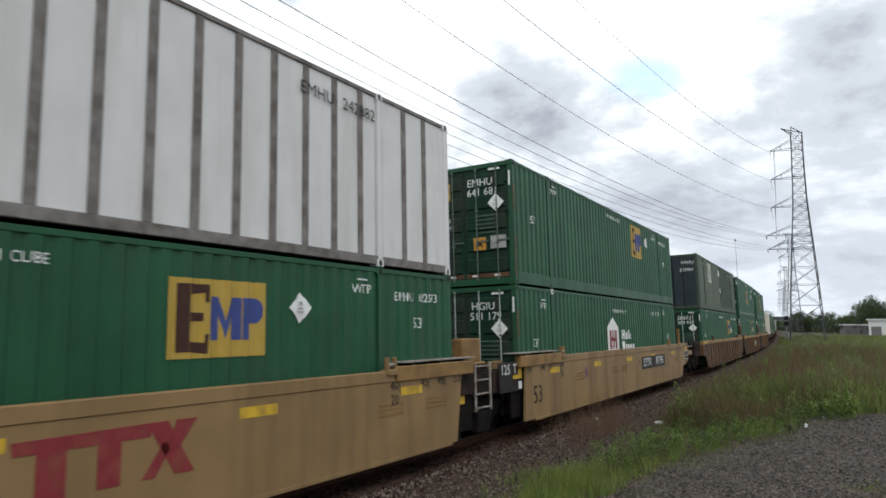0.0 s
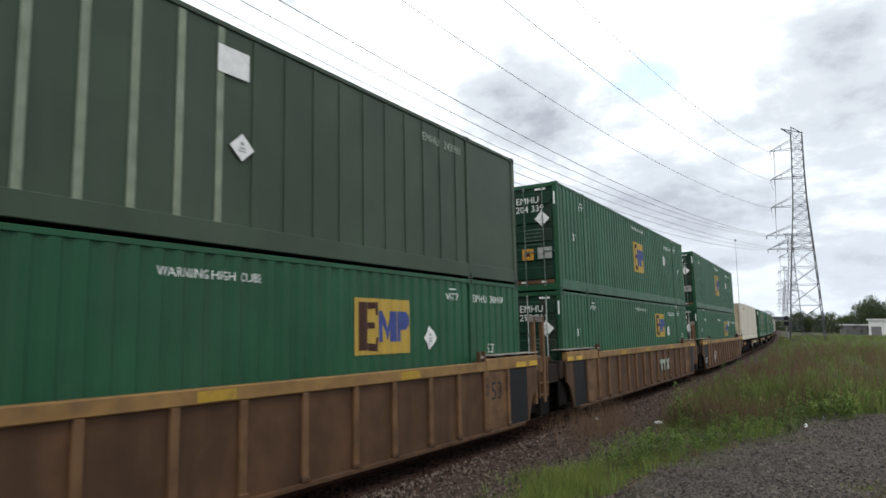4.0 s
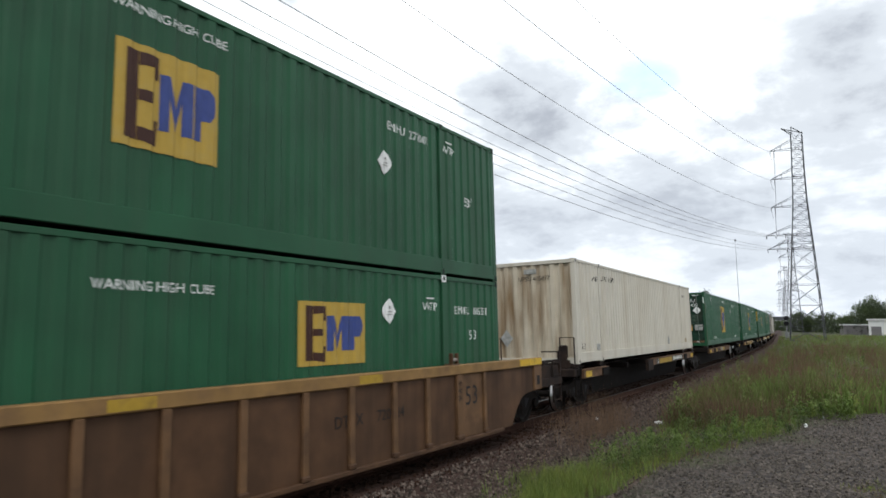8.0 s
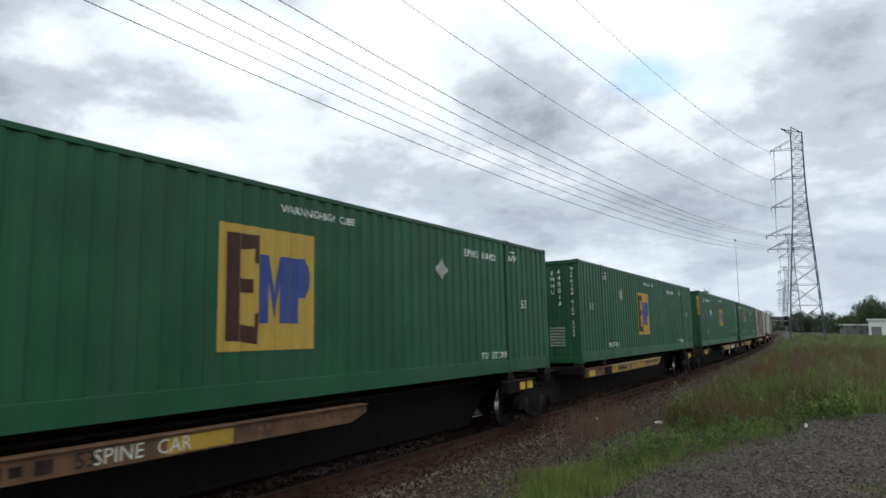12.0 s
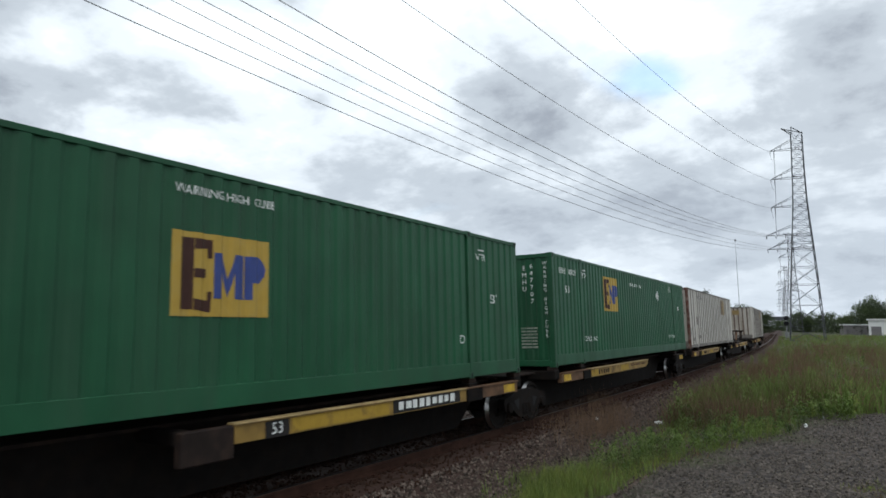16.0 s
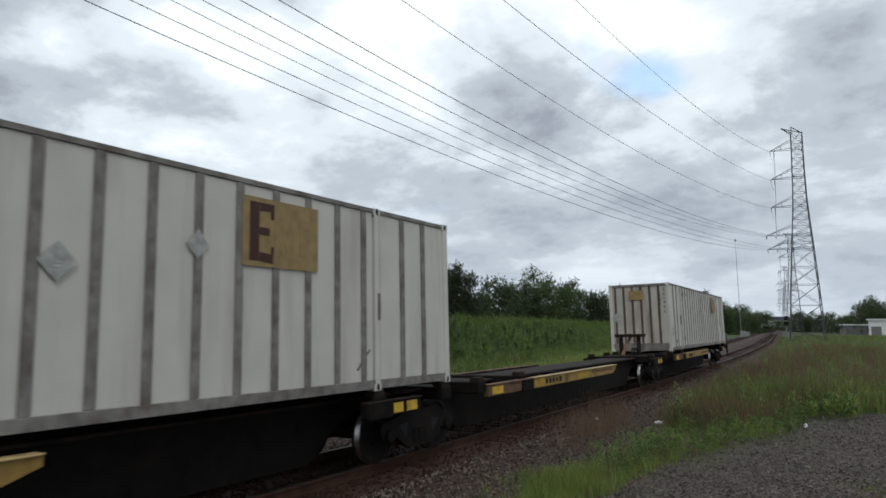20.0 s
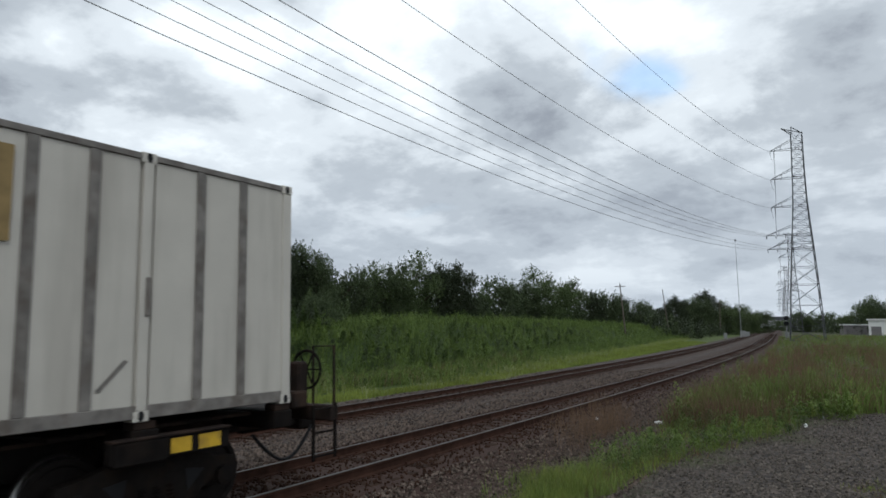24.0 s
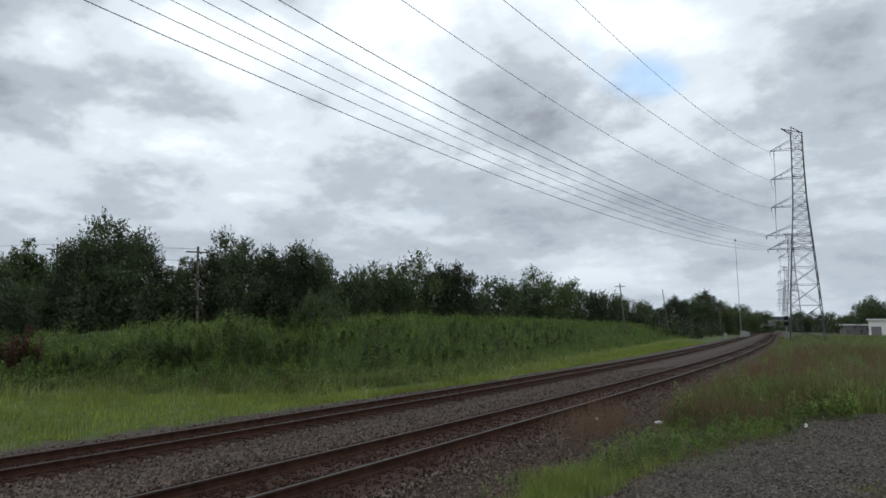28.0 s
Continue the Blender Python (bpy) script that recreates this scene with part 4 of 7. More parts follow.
cH = green_box("green container with a yellow end emblem, on a spine car", 142.55, DECK, "panel", "EMHU 640018", -1.1, 1.48, 1.60, 1.50, warn=(-0.1, 2.58), toplift=((-5.0, 0.45), (5.25, 0.40)), s53=((-7.0, 1.58), (6.84, 1.54)), wtp=((-5.6, 2.5), (5.5, 2.45)), num=(None, (3.6, 2.45)), dia=(-3.9, 2.05, "placard_grey"))
cI = green_box("green container with yellow clearance stripes, on a spine car", 161.17, DECK, "stripes", "EMHU 287109", -0.13, 1.60, 1.45, 0.98, warn=(-0.05, 2.58), dia=(-4.28, 1.82), s53=((-7.0, 1.56), (6.9, 1.56)), wtp=((-6.4, 2.38), (6.4, 2.4)), num=((-5.18, 2.44), None))
mark(cI, "line_mark", "D", 0.22, -5.6, 0.75)
mark(cI, "line_mark", "D", 0.22, 5.6, 0.75)
cJ = green_box("bright green container with a yellow emblem, on a spine car", 179.43, DECK, "panel", "EMHU 647707", -3.11, 2.02, 1.52, 1.06, warn=(-0.08, 2.45), dia=(3.15, 2.22, "placard"), toplift=((-5.19, 0.66), (5.3, 0.60)), s53=((-6.98, 1.98), (6.9, 1.8)), wtp=((-5.64, 2.44), (5.3, 2.5)), num=((-6.9, 2.46), None))


def white_box(label, mid, num_end, number, rust, first):
    c = container(label, mid, DECK, "white", sides="posts", step=0.614, first=first)
    part("end_panel", boxes([(-HW + 0.13, HW - 0.13, -HL + 0.03, -HL + 0.07, 0.17, HH - 0.12)]), "white_end", c)
    for k in range(6):
        x = -1.02 + k * 0.37
        part("end_post", boxes([(x - 0.05, x + 0.05, -HL + 0.006, -HL + 0.03, 0.17, HH - 0.12)], 0.005), "post_brown", c, "brown end post")
    part("rub_plate", boxes([(-HW + 0.12, HW - 0.12, -HL - 0.004, -HL + 0.03, 0.16, 0.34)], 0.006), "post_grey", c, "stained lower rub plate")
    for i, ch in enumerate("EMHU"):
        end_mark(c, "owner_code", ch, 0.17, 0.86, 2.52 - i * 0.18, "letter_black", y=-HL + 0.002)
    for i, ch in enumerate(num_end):
        end_mark(c, "unit_number", ch, 0.17, 1.06, 2.58 - i * 0.18, "letter_black", y=-HL + 0.002)
    part("emblem_panel", sheet(rect(0.62, 0.40)), "logo_tan", c, "weathered tan emblem panel", Matrix.Translation((-0.12, -HL + 0.001, 2.40)) @ END)
    diamond(c, 0, 0, 0.46, 0.50, "placard_grey", Matrix.Translation((-0.95, -HL - 0.002, 1.45)) @ END)
    mark(c, "unit_number", number, 0.24, -4.76, 2.50, "letter_black", x=HW + 0.001)
    emblem(c, 3.85, 2.21, 1.38, 0.90, "tan")
    diamond(c, 0.9, 1.62, 0.40, 0.40, "placard_grey")
    diamond(c, 2.5, 1.95, 0.30, 0.36, "placard_grey")
    for y in (-POST - 0.03, POST + 0.03):
        part("door_latch", boxes([(HW - 0.022, HW + 0.026, y - 0.03, y + 0.03, 1.1, 1.52)], 0.006), "post_grey", c, "scraped latch plate")
    # flat diagonal strips drawn for the gussets beside the lift posts
    part("scuff", sheet([(-0.05, 0.20), (0.0, 0.22), (0.30, -0.08), (0.26, -0.10)]), "post_grey", c, "", Matrix.Translation((HW - 0.02, -5.75, 0.45)) @ SIDE)
    part("scuff", sheet([(-0.30, -0.10), (-0.26, -0.12), (0.04, 0.18), (0.0, 0.20)]), "post_grey", c, "", Matrix.Translation((HW - 0.02, 5.72, 0.45)) @ SIDE)
    part("data_plate", sheet(rect(0.42, 0.14)), "post_grey", c, "", Matrix.Translation((HW - 0.019, -5.1, 0.52)) @ SIDE)
    part("data_plate", sheet(rect(0.30, 0.34)), "placard_grey", c, "", Matrix.Translation((HW - 0.019, -7.62, 0.80)) @ SIDE)
    part("maker_mark", merged([[(0.14 * math.cos(a), 0.08 * math.sin(a)) for a in (k * math.pi / 6 for k in range(12))]]), "post_grey", c, "", Matrix.Translation((HW - 0.019, -6.95, 0.40)) @ SIDE)
    for o in c.children:
        if rust and (o.name.startswith("corner_post") or o.name.startswith("corner_casting")) and o.data.vertices[0].co.y < -7:
            o.data.materials[0] = M["rust_post"]
    return c


cK = white_box("white container, grey posts and a rusted corner, on spine car", 196.90, "242688", "EMHU 242688", True, -5.46)
cL = white_box("white container, grey side posts, brown end posts, last spine car", 231.50, "241942", "EMHU 241942", False, -5.73)
mark(cL, "unit_number", "202", 0.30, -0.3, 2.38, "letter_black", x=HW + 0.001)


for c, ys in ((cB1, (-POST,)), (cC1, (-POST,)), (cE1, (-POST, POST)), (cD2, (POST,)), (cD1, (POST,)), (cE2, (-POST,))):
    for y in ys:
        tag = part("casting_tag", sheet(rect(0.15, 0.13)), "placard", c, "white painted casting face", Matrix.Translation((HW + 0.006, y, HH - 0.06)) @ SIDE)
        part("tag_slot", sheet([(0.03 * math.cos(a), 0.045 * math.sin(a)) for a in (k * math.pi / 5 for k in range(10))]), "lamp_dark", tag, "", Matrix.Translation((0, 0, 0.0045)))
for c in (cB1, cB2, cI, cC2, cG):
    for k, (y, z0_, z1_) in enumerate(((-HL + 0.07, 0.15, 1.1), (-HL + 0.05, 1.7, 2.3))):
        part("rust_run", boxes([(HW + 0.0025, HW + 0.0045, y - 0.03 - 0.01 * k, y + 0.025, z0_, z1_)]), "beam_rust", c, "rust run down the post")


# ---- trucks and cars ----
def wheel_mesh():
    prof = [(-0.07, 0.10), (-0.075, 0.16), (-0.02, 0.20), (-0.02, 0.36), (-0.085, 0.385), (-0.085, 0.485), (-0.055, 0.490), (-0.052, 0.460), (0.045, 0.452), (0.055, 0.440), (0.055, 0.385), (0.02, 0.36), (0.02, 0.20), (0.095, 0.16), (0.095, 0.10)]
    bm = lathe(prof, 32)
    bm.faces.ensure_lookup_table()
    for f in bm.faces:
        c = f.calc_center_median()
        r = math.hypot(c.y, c.z)
        f.material_index = 1 if r > 0.449 and -0.05 < c.x < 0.05 else 0
        f.smooth = f.material_index == 1
    me = bpy.data.meshes.new("wheel")
    bm.to_mesh(me)
    bm.free()
    me.materials.append(M["wheel"])
    me.materials.append(M["tread"])
    return me


WHEEL = wheel_mesh()
AXLE = None
FRAME_ME = None


def truck(parent, y, s0):
    """A two-axle freight truck under a car; s0 is its place along the line at the start."""
    global AXLE, FRAME_ME
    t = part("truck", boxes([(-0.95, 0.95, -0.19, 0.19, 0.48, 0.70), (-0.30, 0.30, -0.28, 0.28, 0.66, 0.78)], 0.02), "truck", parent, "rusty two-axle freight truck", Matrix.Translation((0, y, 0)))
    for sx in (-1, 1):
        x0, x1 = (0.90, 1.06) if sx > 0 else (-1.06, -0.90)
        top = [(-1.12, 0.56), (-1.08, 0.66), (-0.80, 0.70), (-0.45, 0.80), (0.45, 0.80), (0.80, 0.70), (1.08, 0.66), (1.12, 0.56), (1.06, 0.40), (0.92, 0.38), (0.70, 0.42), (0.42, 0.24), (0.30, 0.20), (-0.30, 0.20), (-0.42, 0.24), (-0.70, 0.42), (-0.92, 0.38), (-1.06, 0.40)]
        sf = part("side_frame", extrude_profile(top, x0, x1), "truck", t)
        for k in (-1, 1):
            tri = [(k * 0.36, 0.62), (k * 0.62, 0.58), (k * 0.40, 0.36)]
            xo = x1 if sx > 0 else x0 - 0.004
            part("frame_opening", extrude_profile(tri if k < 0 else tri[::-1], xo, xo + 0.004), "lamp_dark", sf)
            part("bearing_adapter", lathe([(0, 0.02), (0, 0.115), (0.07, 0.115), (0.085, 0.06), (0.085, 0.01)], 12), "dark_steel", sf, "", Matrix.Translation((x1 - 0.01 if sx > 0 else x0 - 0.07, k * 0.89, 0.46)))
        for yy in (-0.17, 0.0, 0.17):
            part("spring", tube([((x0 + x1) / 2 + (0.06 if sx > 0 else -0.06) + 0.05 * math.cos(a), yy + 0.05 * math.sin(a), 0.26 + 0.22 * a / 31.4) for a in (q * math.pi / 3 for q in range(31))], 0.014, 4), "truck", sf)
        part("brake_shoe", boxes([(0.66 if sx > 0 else -0.80, 0.80 if sx > 0 else -0.66, -0.40, -0.34, 0.32, 0.62)], 0.01), "dark_steel", t)
    for k in (-1, 1):
        if AXLE is None:
            b = tube([(-1.0, 0, 0), (1.0, 0, 0)], 0.085, 10)
            AXLE = bpy.data.meshes.new("wheelset")
            b.to_mesh(AXLE)
            b.free()
            AXLE.materials.append(M["wheel"])
        ws = part("wheelset", AXLE, "wheel", t, "wheelset with bright worn treads", Matrix.Translation((0, k * 0.89, 0.452)))
        for sx in (1, -1):
            part("wheel", WHEEL, "wheel", ws, "", Matrix.Translation((sx * 0.752, 0, 0)) @ (Matrix() if sx > 0 else Matrix.Rotation(math.pi, 4, "Z")))
        SPINNING.append((ws, s0, k * 0.89))
    return t


def ladder(parent, x, y, z0, z1, mat, w=0.42, steps=4, along="y"):
    for d in (-w / 2, w / 2):
        part("ladder_rail", boxes([(x - 0.02, x + 0.02, y + d - 0.02, y + d + 0.02, z0, z1)], 0.005), mat, parent)
    for k in range(steps):
        z = z0 + 0.06 + (z1 - z0 - 0.12) * k / (steps - 1)
        part("rung", boxes([(x - 0.012, x + 0.012, y - w / 2 + 0.02, y + w / 2 - 0.02, z - 0.014, z + 0.014)], 0.004), mat, parent)


def coupler(parent, y0, y1):
    c = part("coupler", boxes([(-0.09, 0.09, min(y0, y1), max(y0, y1), 0.72, 0.92), (-0.20, 0.20, (y1 - 0.16), (y1 + 0.16), 0.66, 0.98)], 0.03), "dark_steel", parent)
    part("air_hose", tube([(0.28 + 0.05 * math.sin(a), y0 + (y1 - y0) * a / 3.14, 0.72 - 0.42 * math.sin(a)) for a in (k * 0.314 for k in range(11))], 0.025, 6), "lamp_dark", c)


def well_car(label, mid, style, trucks, ends):
    c = thing("well_car", label, "railcar", "well cars of the train")
    MOVING.append((c, mid, 0.0))
    X, top, bot = 1.50, 1.405, 0.20
    main = "tan" if style == "tan" else "brown"
    # the sides reach further at an end that has a coupler
    Ym, Yp = [(9.66 if style == "brown" else 9.40) if kind == "end" else (8.45 if style == "brown" else 8.15 if k == 0 else 8.07) for k, (kind, _) in enumerate(ends)]
    shared = [kind == "shared" for kind, _ in ends]

    def tail(e, Y, joint):
        if style == "tan":
            rows = [(Y, top), (Y - 0.22 if e > 0 else Y + 0.12, bot)] if joint else [(Y, top), (Y, top - 0.60), (8.96, top - 0.76), (8.30, top - 0.80), (8.0, bot)]
        else:
            rows = [(Y, top), (Y, top - 0.55), (8.35 if joint else 8.85, top - 0.62), (8.22 if joint else 8.62, top - 0.70), (8.12 if joint else 8.40, top - 0.90), (8.04 if joint else 8.24, bot + 0.12), (8.0 if joint else 8.18, bot)]
        return [(e * y, z) for y, z in rows]

    for sx in (1, -1):
        def out(p, q):
            return tuple(sorted((sx * p, sx * q)))
        part("side_sheet", extrude_profile(tail(-1, Ym, shared[0]) + tail(1, Yp, shared[1])[::-1], *out(X - 0.05, X)), main, c, "smooth tan side sheet" if style == "tan" else "brown ribbed side sheet")
        c0, c1 = -5.98 if shared[0] else -Ym, 5.98 if shared[1] else Yp
        part("top_chord", boxes([(*out(X - 0.10, X + (0.014 if style == "tan" else 0.06)), c0, c1, top - 0.045, top + 0.13)], 0.014), "tan" if style == "tan" else "sill", c)
        part("bottom_chord", boxes([(*out(X - 0.10, X + (0.004 if style == "tan" else 0.06)), -7.7, 7.7, bot - 0.05, bot + 0.02)], 0.01), main, c)
        for e, joint, Y in ((-1, shared[0], Ym), (1, shared[1], Yp)):
            if joint:
                # past the lock posts the chord steps down under a thin worn walkway edge
                part("end_chord", boxes([(*out(X - 0.12, X + 0.035), *sorted((e * 6.02, e * 8.45)), top - 0.05, top + 0.19)], 0.014), "sill", c)
                part("walkway_edge", boxes([(*out(X - 0.34, X + 0.02), *sorted((e * 6.20, e * 8.55)), top + 0.235, top + 0.26)], 0.004), "plate_worn", c, "worn bright walkway edge")
                for y in (6.5, 7.3, 8.1):
                    part("walkway_bracket", boxes([(*out(X - 0.30, X - 0.02), *sorted((e * y, e * (y + 0.06))), top + 0.18, top + 0.236)]), "deck_steel", c)
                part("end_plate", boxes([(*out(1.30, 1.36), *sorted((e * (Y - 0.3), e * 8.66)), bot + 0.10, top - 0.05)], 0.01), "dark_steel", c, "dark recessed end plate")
        if style == "brown":
            ribs = [(k * 1.0 + 0.02 * ((k * 7) % 5 - 2), 0.11 if abs(k) < 6 else 0.19) for k in range(-6, 7)] + [(-6.95, 0.09), (6.95, 0.09)]
            for y, wide in ribs:
                part("rib", boxes([(*out(X, X + 0.055), y - wide / 2, y + wide / 2, bot + 0.02, top - 0.046)], 0.008), "brown_rib", c)
                part("rib_foot", boxes([(*out(X, X + 0.075), y - wide / 2 - 0.02, y + wide / 2 + 0.02, bot + 0.015, bot + 0.10)], 0.02), main, c)
            for y in (-3.5, -0.45, 3.4):
                part("safety_patch", boxes([(*out(X + 0.0605, X + 0.0645), y - 0.27, y + 0.27, top - 0.02, top + 0.10)]), "yellow_worn", c, "yellow reflective patch")
            for e, joint in zip((-1, 1), shared):
                part("number_plate_sheet", boxes([(*out(X + 0.0005, X + 0.006), *sorted((e * 6.11, e * 6.90)), bot + 0.03, top - 0.06)]), "brown_rib", c, "paler brown sheet beside the lock post")
                if joint:
                    for a, b in ((7.36, 7.82), (8.02, 8.42)):
                        part("safety_patch", boxes([(*out(X + 0.0355, X + 0.0395), *sorted((e * a, e * b)), top - 0.03, top + 0.07)]), "yellow", c, "yellow reflective patch")
                    # thin near-black sheet over the bay past the lock post
                    part("soot_panel", boxes([(*out(X + 0.0005, X + 0.005), *sorted((e * 7.01, e * 7.93)), bot + 0.02, top - 0.06)]), "lamp_dark", c, "near-black panel in the end bay")
        else:
            for y in (-6.45, -3.2, 0.05, 3.2, 6.45):
                part("safety_patch", boxes([(*out(X, X + 0.004), y - 0.30, y + 0.30, top - 0.27, top - 0.14)]), "yellow", c, "yellow reflective patch")
            for e, joint, Y in ((-1, shared[0], Ym), (1, shared[1], Yp)):
                if joint and e > 0:
                    for z in (1.14, 0.80):
                        part("safety_patch", boxes([(*out(1.361, 1.366), Y + 0.05, Y + 0.30, z, z + 0.24)]), "yellow", c, "yellow reflective square")
        for y in (-5.9, 5.9):
            lk = part("lock_bracket", boxes([(*out(X - 0.13, X + 0.05), y - 0.13, y + 0.13, top + 0.06, top + 0.15), (*out(X - 0.05, X + 0.03), y - 0.12, y - 0.07, top + 0.13, top + 0.34), (*out(X - 0.05, X + 0.03), y + 0.07, y + 0.12, top + 0.13, top + 0.34)], 0.012), main, c)
            part("lock_pin", tube([(sx * (X - 0.01), y - 0.08, top + 0.22), (sx * (X - 0.01), y + 0.08, top + 0.22)], 0.035, 8), "plate_worn", lk)
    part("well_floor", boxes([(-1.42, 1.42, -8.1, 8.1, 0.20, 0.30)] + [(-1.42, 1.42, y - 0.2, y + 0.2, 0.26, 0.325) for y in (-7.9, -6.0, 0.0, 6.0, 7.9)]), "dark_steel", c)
    for e, (kind, yt) in zip((-1, 1), ends):
        # platform over the truck
        y0, y1 = sorted((e * 8.25, e * (abs(yt) - 0.03 if kind == "shared" else (11.25 if style == "brown" else abs(yt) + 1.15))))
        part("cross_beam", boxes([(-1.42, 1.42, min(e * 8.2, e * 8.7), max(e * 8.2, e * 8.7), 0.95, top - 0.02)], 0.015), "deck_steel", c)
        part("centre_sill", boxes([(-0.55, 0.55, y0, y1, 0.78, 1.10)], 0.015), "deck_steel", c)
        part("end_platform", boxes([(-1.23, 1.23, y0, y1, top - 0.16, top - 0.10)], 0.015), "deck_steel", c)
        for sx in (-1, 1):
            part("side_sill", boxes([(*sorted((sx * 1.24, sx * 1.36)), y0, y1, top - 0.52, top - 0.08)], 0.015), "deck_steel", c)
        part("walkway_grating", boxes([(x - 0.015, x + 0.015, y0, y1, top - 0.098, top - 0.06) for x in np.arange(-1.25, 1.26, 0.125)]), "deck_steel", c)
        for sx in (-1, 1):
            part("bulkhead_rib", boxes([(sx * 1.05 - 0.09, sx * 1.05 + 0.09, min(e * 8.55, e * 8.95), max(e * 8.55, e * 8.95), 1.14, top + 0.10)], 0.012), main, c)
            Y = Ym if e < 0 else Yp
            xo = sorted((sx * 1.561, sx * 1.567))
            if style == "brown":
                if kind == "shared":
                    continue
                part("safety_patch", boxes([(*xo, *sorted((e * (Y - 1.15), e * (Y - 0.04))), top - 0.02, top + 0.12)]), "yellow", c, "yellow reflective patch")
                part("end_bracket", boxes([(*sorted((sx * 1.36, sx * 1.545)), *sorted((e * (Y - 0.40), e * Y)), top - 0.58, top - 0.012)], 0.02), "brown_rib", c)
                part("bracket_slot", boxes([(*sorted((sx * 1.546, sx * 1.550)), *sorted((e * (Y - 0.28), e * (Y - 0.14))), top - 0.46, top - 0.26)]), "lamp_dark", c)
            elif kind == "end":
                part("end_placard", boxes([(*sorted((sx * 1.501, sx * 1.506)), *sorted((e * 8.68, e * 9.36)), 0.86, 1.20)]), "letter_black", c, "black end panel with white lines")
                part("placard_lines", boxes([(*sorted((sx * 1.5065, sx * 1.510)), *sorted((e * a, e * b)), z0, z1) for a, b, z0, z1 in ((8.68, 9.36, 1.185, 1.20), (8.68, 9.36, 0.86, 0.875), (8.68, 9.36, 1.0, 1.012), (8.68, 8.695, 0.86, 1.20), (9.345, 9.36, 0.86, 1.20), (9.02, 9.032, 1.0, 1.20))]), "letter", c)
                part("safety_patch", boxes([(*sorted((sx * 1.501, sx * 1.506)), *sorted((e * 8.76, e * 9.27)), 1.24, 1.46)]), "yellow", c, "yellow reflective panel")
                part("side_rail", boxes([(*sorted((sx * 1.34, sx * 1.44)), *sorted((e * 9.38, e * 10.65)), 0.98, 1.18)], 0.02), "tan", c)
                part("guide_post", boxes([(*sorted((sx * 1.24, sx * 1.34)), *sorted((e * 8.63, e * 8.75)), top - 0.10, 2.15)], 0.014), "sill", c, "stained container guide post")
                part("step_edge", boxes([(*sorted((sx * 1.10, sx * 1.46)), *sorted((e * 9.0, e * 10.65)), top - 0.055, top - 0.025)], 0.004), "plate_worn", c, "worn bright walkway edge")
        if kind == "end":
            yy = e * (11.15 if style == "brown" else abs(yt) + 1.05)
            for sx in (-1, 1):
                if style == "brown":
                    part("side_rail", boxes([(*sorted((sx * 1.30, sx * 1.36)), *sorted((e * 9.70, e * 11.2)), top - 0.03, top + 0.03), (*sorted((sx * 1.30, sx * 1.40)), *sorted((e * 9.70, e * 11.2)), 0.84, 1.02), (*sorted((sx * 1.30, sx * 1.36)), *sorted((e * 10.2, e * 10.3)), 1.0, top)], 0.008), "deck_steel", c)
                    part("step_well", boxes([(*sorted((sx * 1.08, sx * 1.34)), *sorted((e * 9.9, e * 10.5)), 0.80, 1.16)], 0.02), "brown", c)
                ladder(c, sx * 1.38, yy - e * 0.25, 0.42, 1.42, "deck_steel", 0.44, 4)
            part("end_rail", boxes([(-1.38, 1.38, yy - 0.05, yy + 0.05, 1.16, 1.34), (-1.38, -1.33, yy - 0.02, yy + 0.02, 1.34, 1.62), (1.33, 1.38, yy - 0.02, yy + 0.02, 1.34, 1.62), (-1.38, -0.9, yy - 0.015, yy + 0.015, 1.60, 1.63), (0.9, 1.38, yy - 0.015, yy + 0.015, 1.60, 1.63)]), "deck_steel", c)
            part("brake_stand", boxes([(-0.55, -0.25, yy - e * 0.35 - 0.08, yy - e * 0.35 + 0.08, 1.14, 1.62)], 0.02), "deck_steel", c)
            coupler(c, e * (abs(yt) + 0.6), e * (11.85 if style == "brown" else abs(yt) + 1.75))
        else:
            if e > 0:
                for sx in (-1, 1):
                    ladder(c, sx * 1.44, 8.96, 0.62, top + 0.12, "plate_worn" if style == "tan" else "brown_rib", 0.60 if style == "tan" else 0.46, 4)
                    part("ladder_foot", boxes([(*sorted((sx * 1.20, sx * 1.45)), 8.72, 9.20, 0.22, 0.60)], 0.02), "dark_steel", c)
                    if style == "tan":
                        part("lock_stand", boxes([(*sorted((sx * 1.12, sx * 1.38)), 8.34, 9.02, top + 0.14, top + 0.60), (*sorted((sx * 1.05, sx * 1.45)), 8.30, 9.10, top + 0.08, top + 0.15)], 0.03), "sill", c, "chunky stained lock stand")
                        continue
                    part("stand_base", boxes([(*sorted((sx * 1.05, sx * 1.45)), 8.36, 9.10, top - 0.20, top + 0.15)], 0.03), "brown_rib", c)
                    for y in (8.49, 8.99):
                        gp = part("guide_post", boxes([(*sorted((sx * 1.38, sx * 1.48)), y - 0.055, y + 0.055, 0.50, 2.46)], 0.014), "brown_rib", c, "tall rusty container guide post")
                        part("post_cap", boxes([(*sorted((sx * 1.36, sx * 1.50)), y - 0.14, y - 0.125, 2.34, 2.47), (*sorted((sx * 1.36, sx * 1.50)), y - 0.14, y + 0.07, 2.465, 2.48)]), "plate_worn", gp)
    for yt in trucks:
        truck(c, yt, mid + yt)
    return c


def stencil(c, y, z, text, size, mat="letter_black", x=1.505):
    mark(c, "stencil", text, size, y, z, mat, x=x)


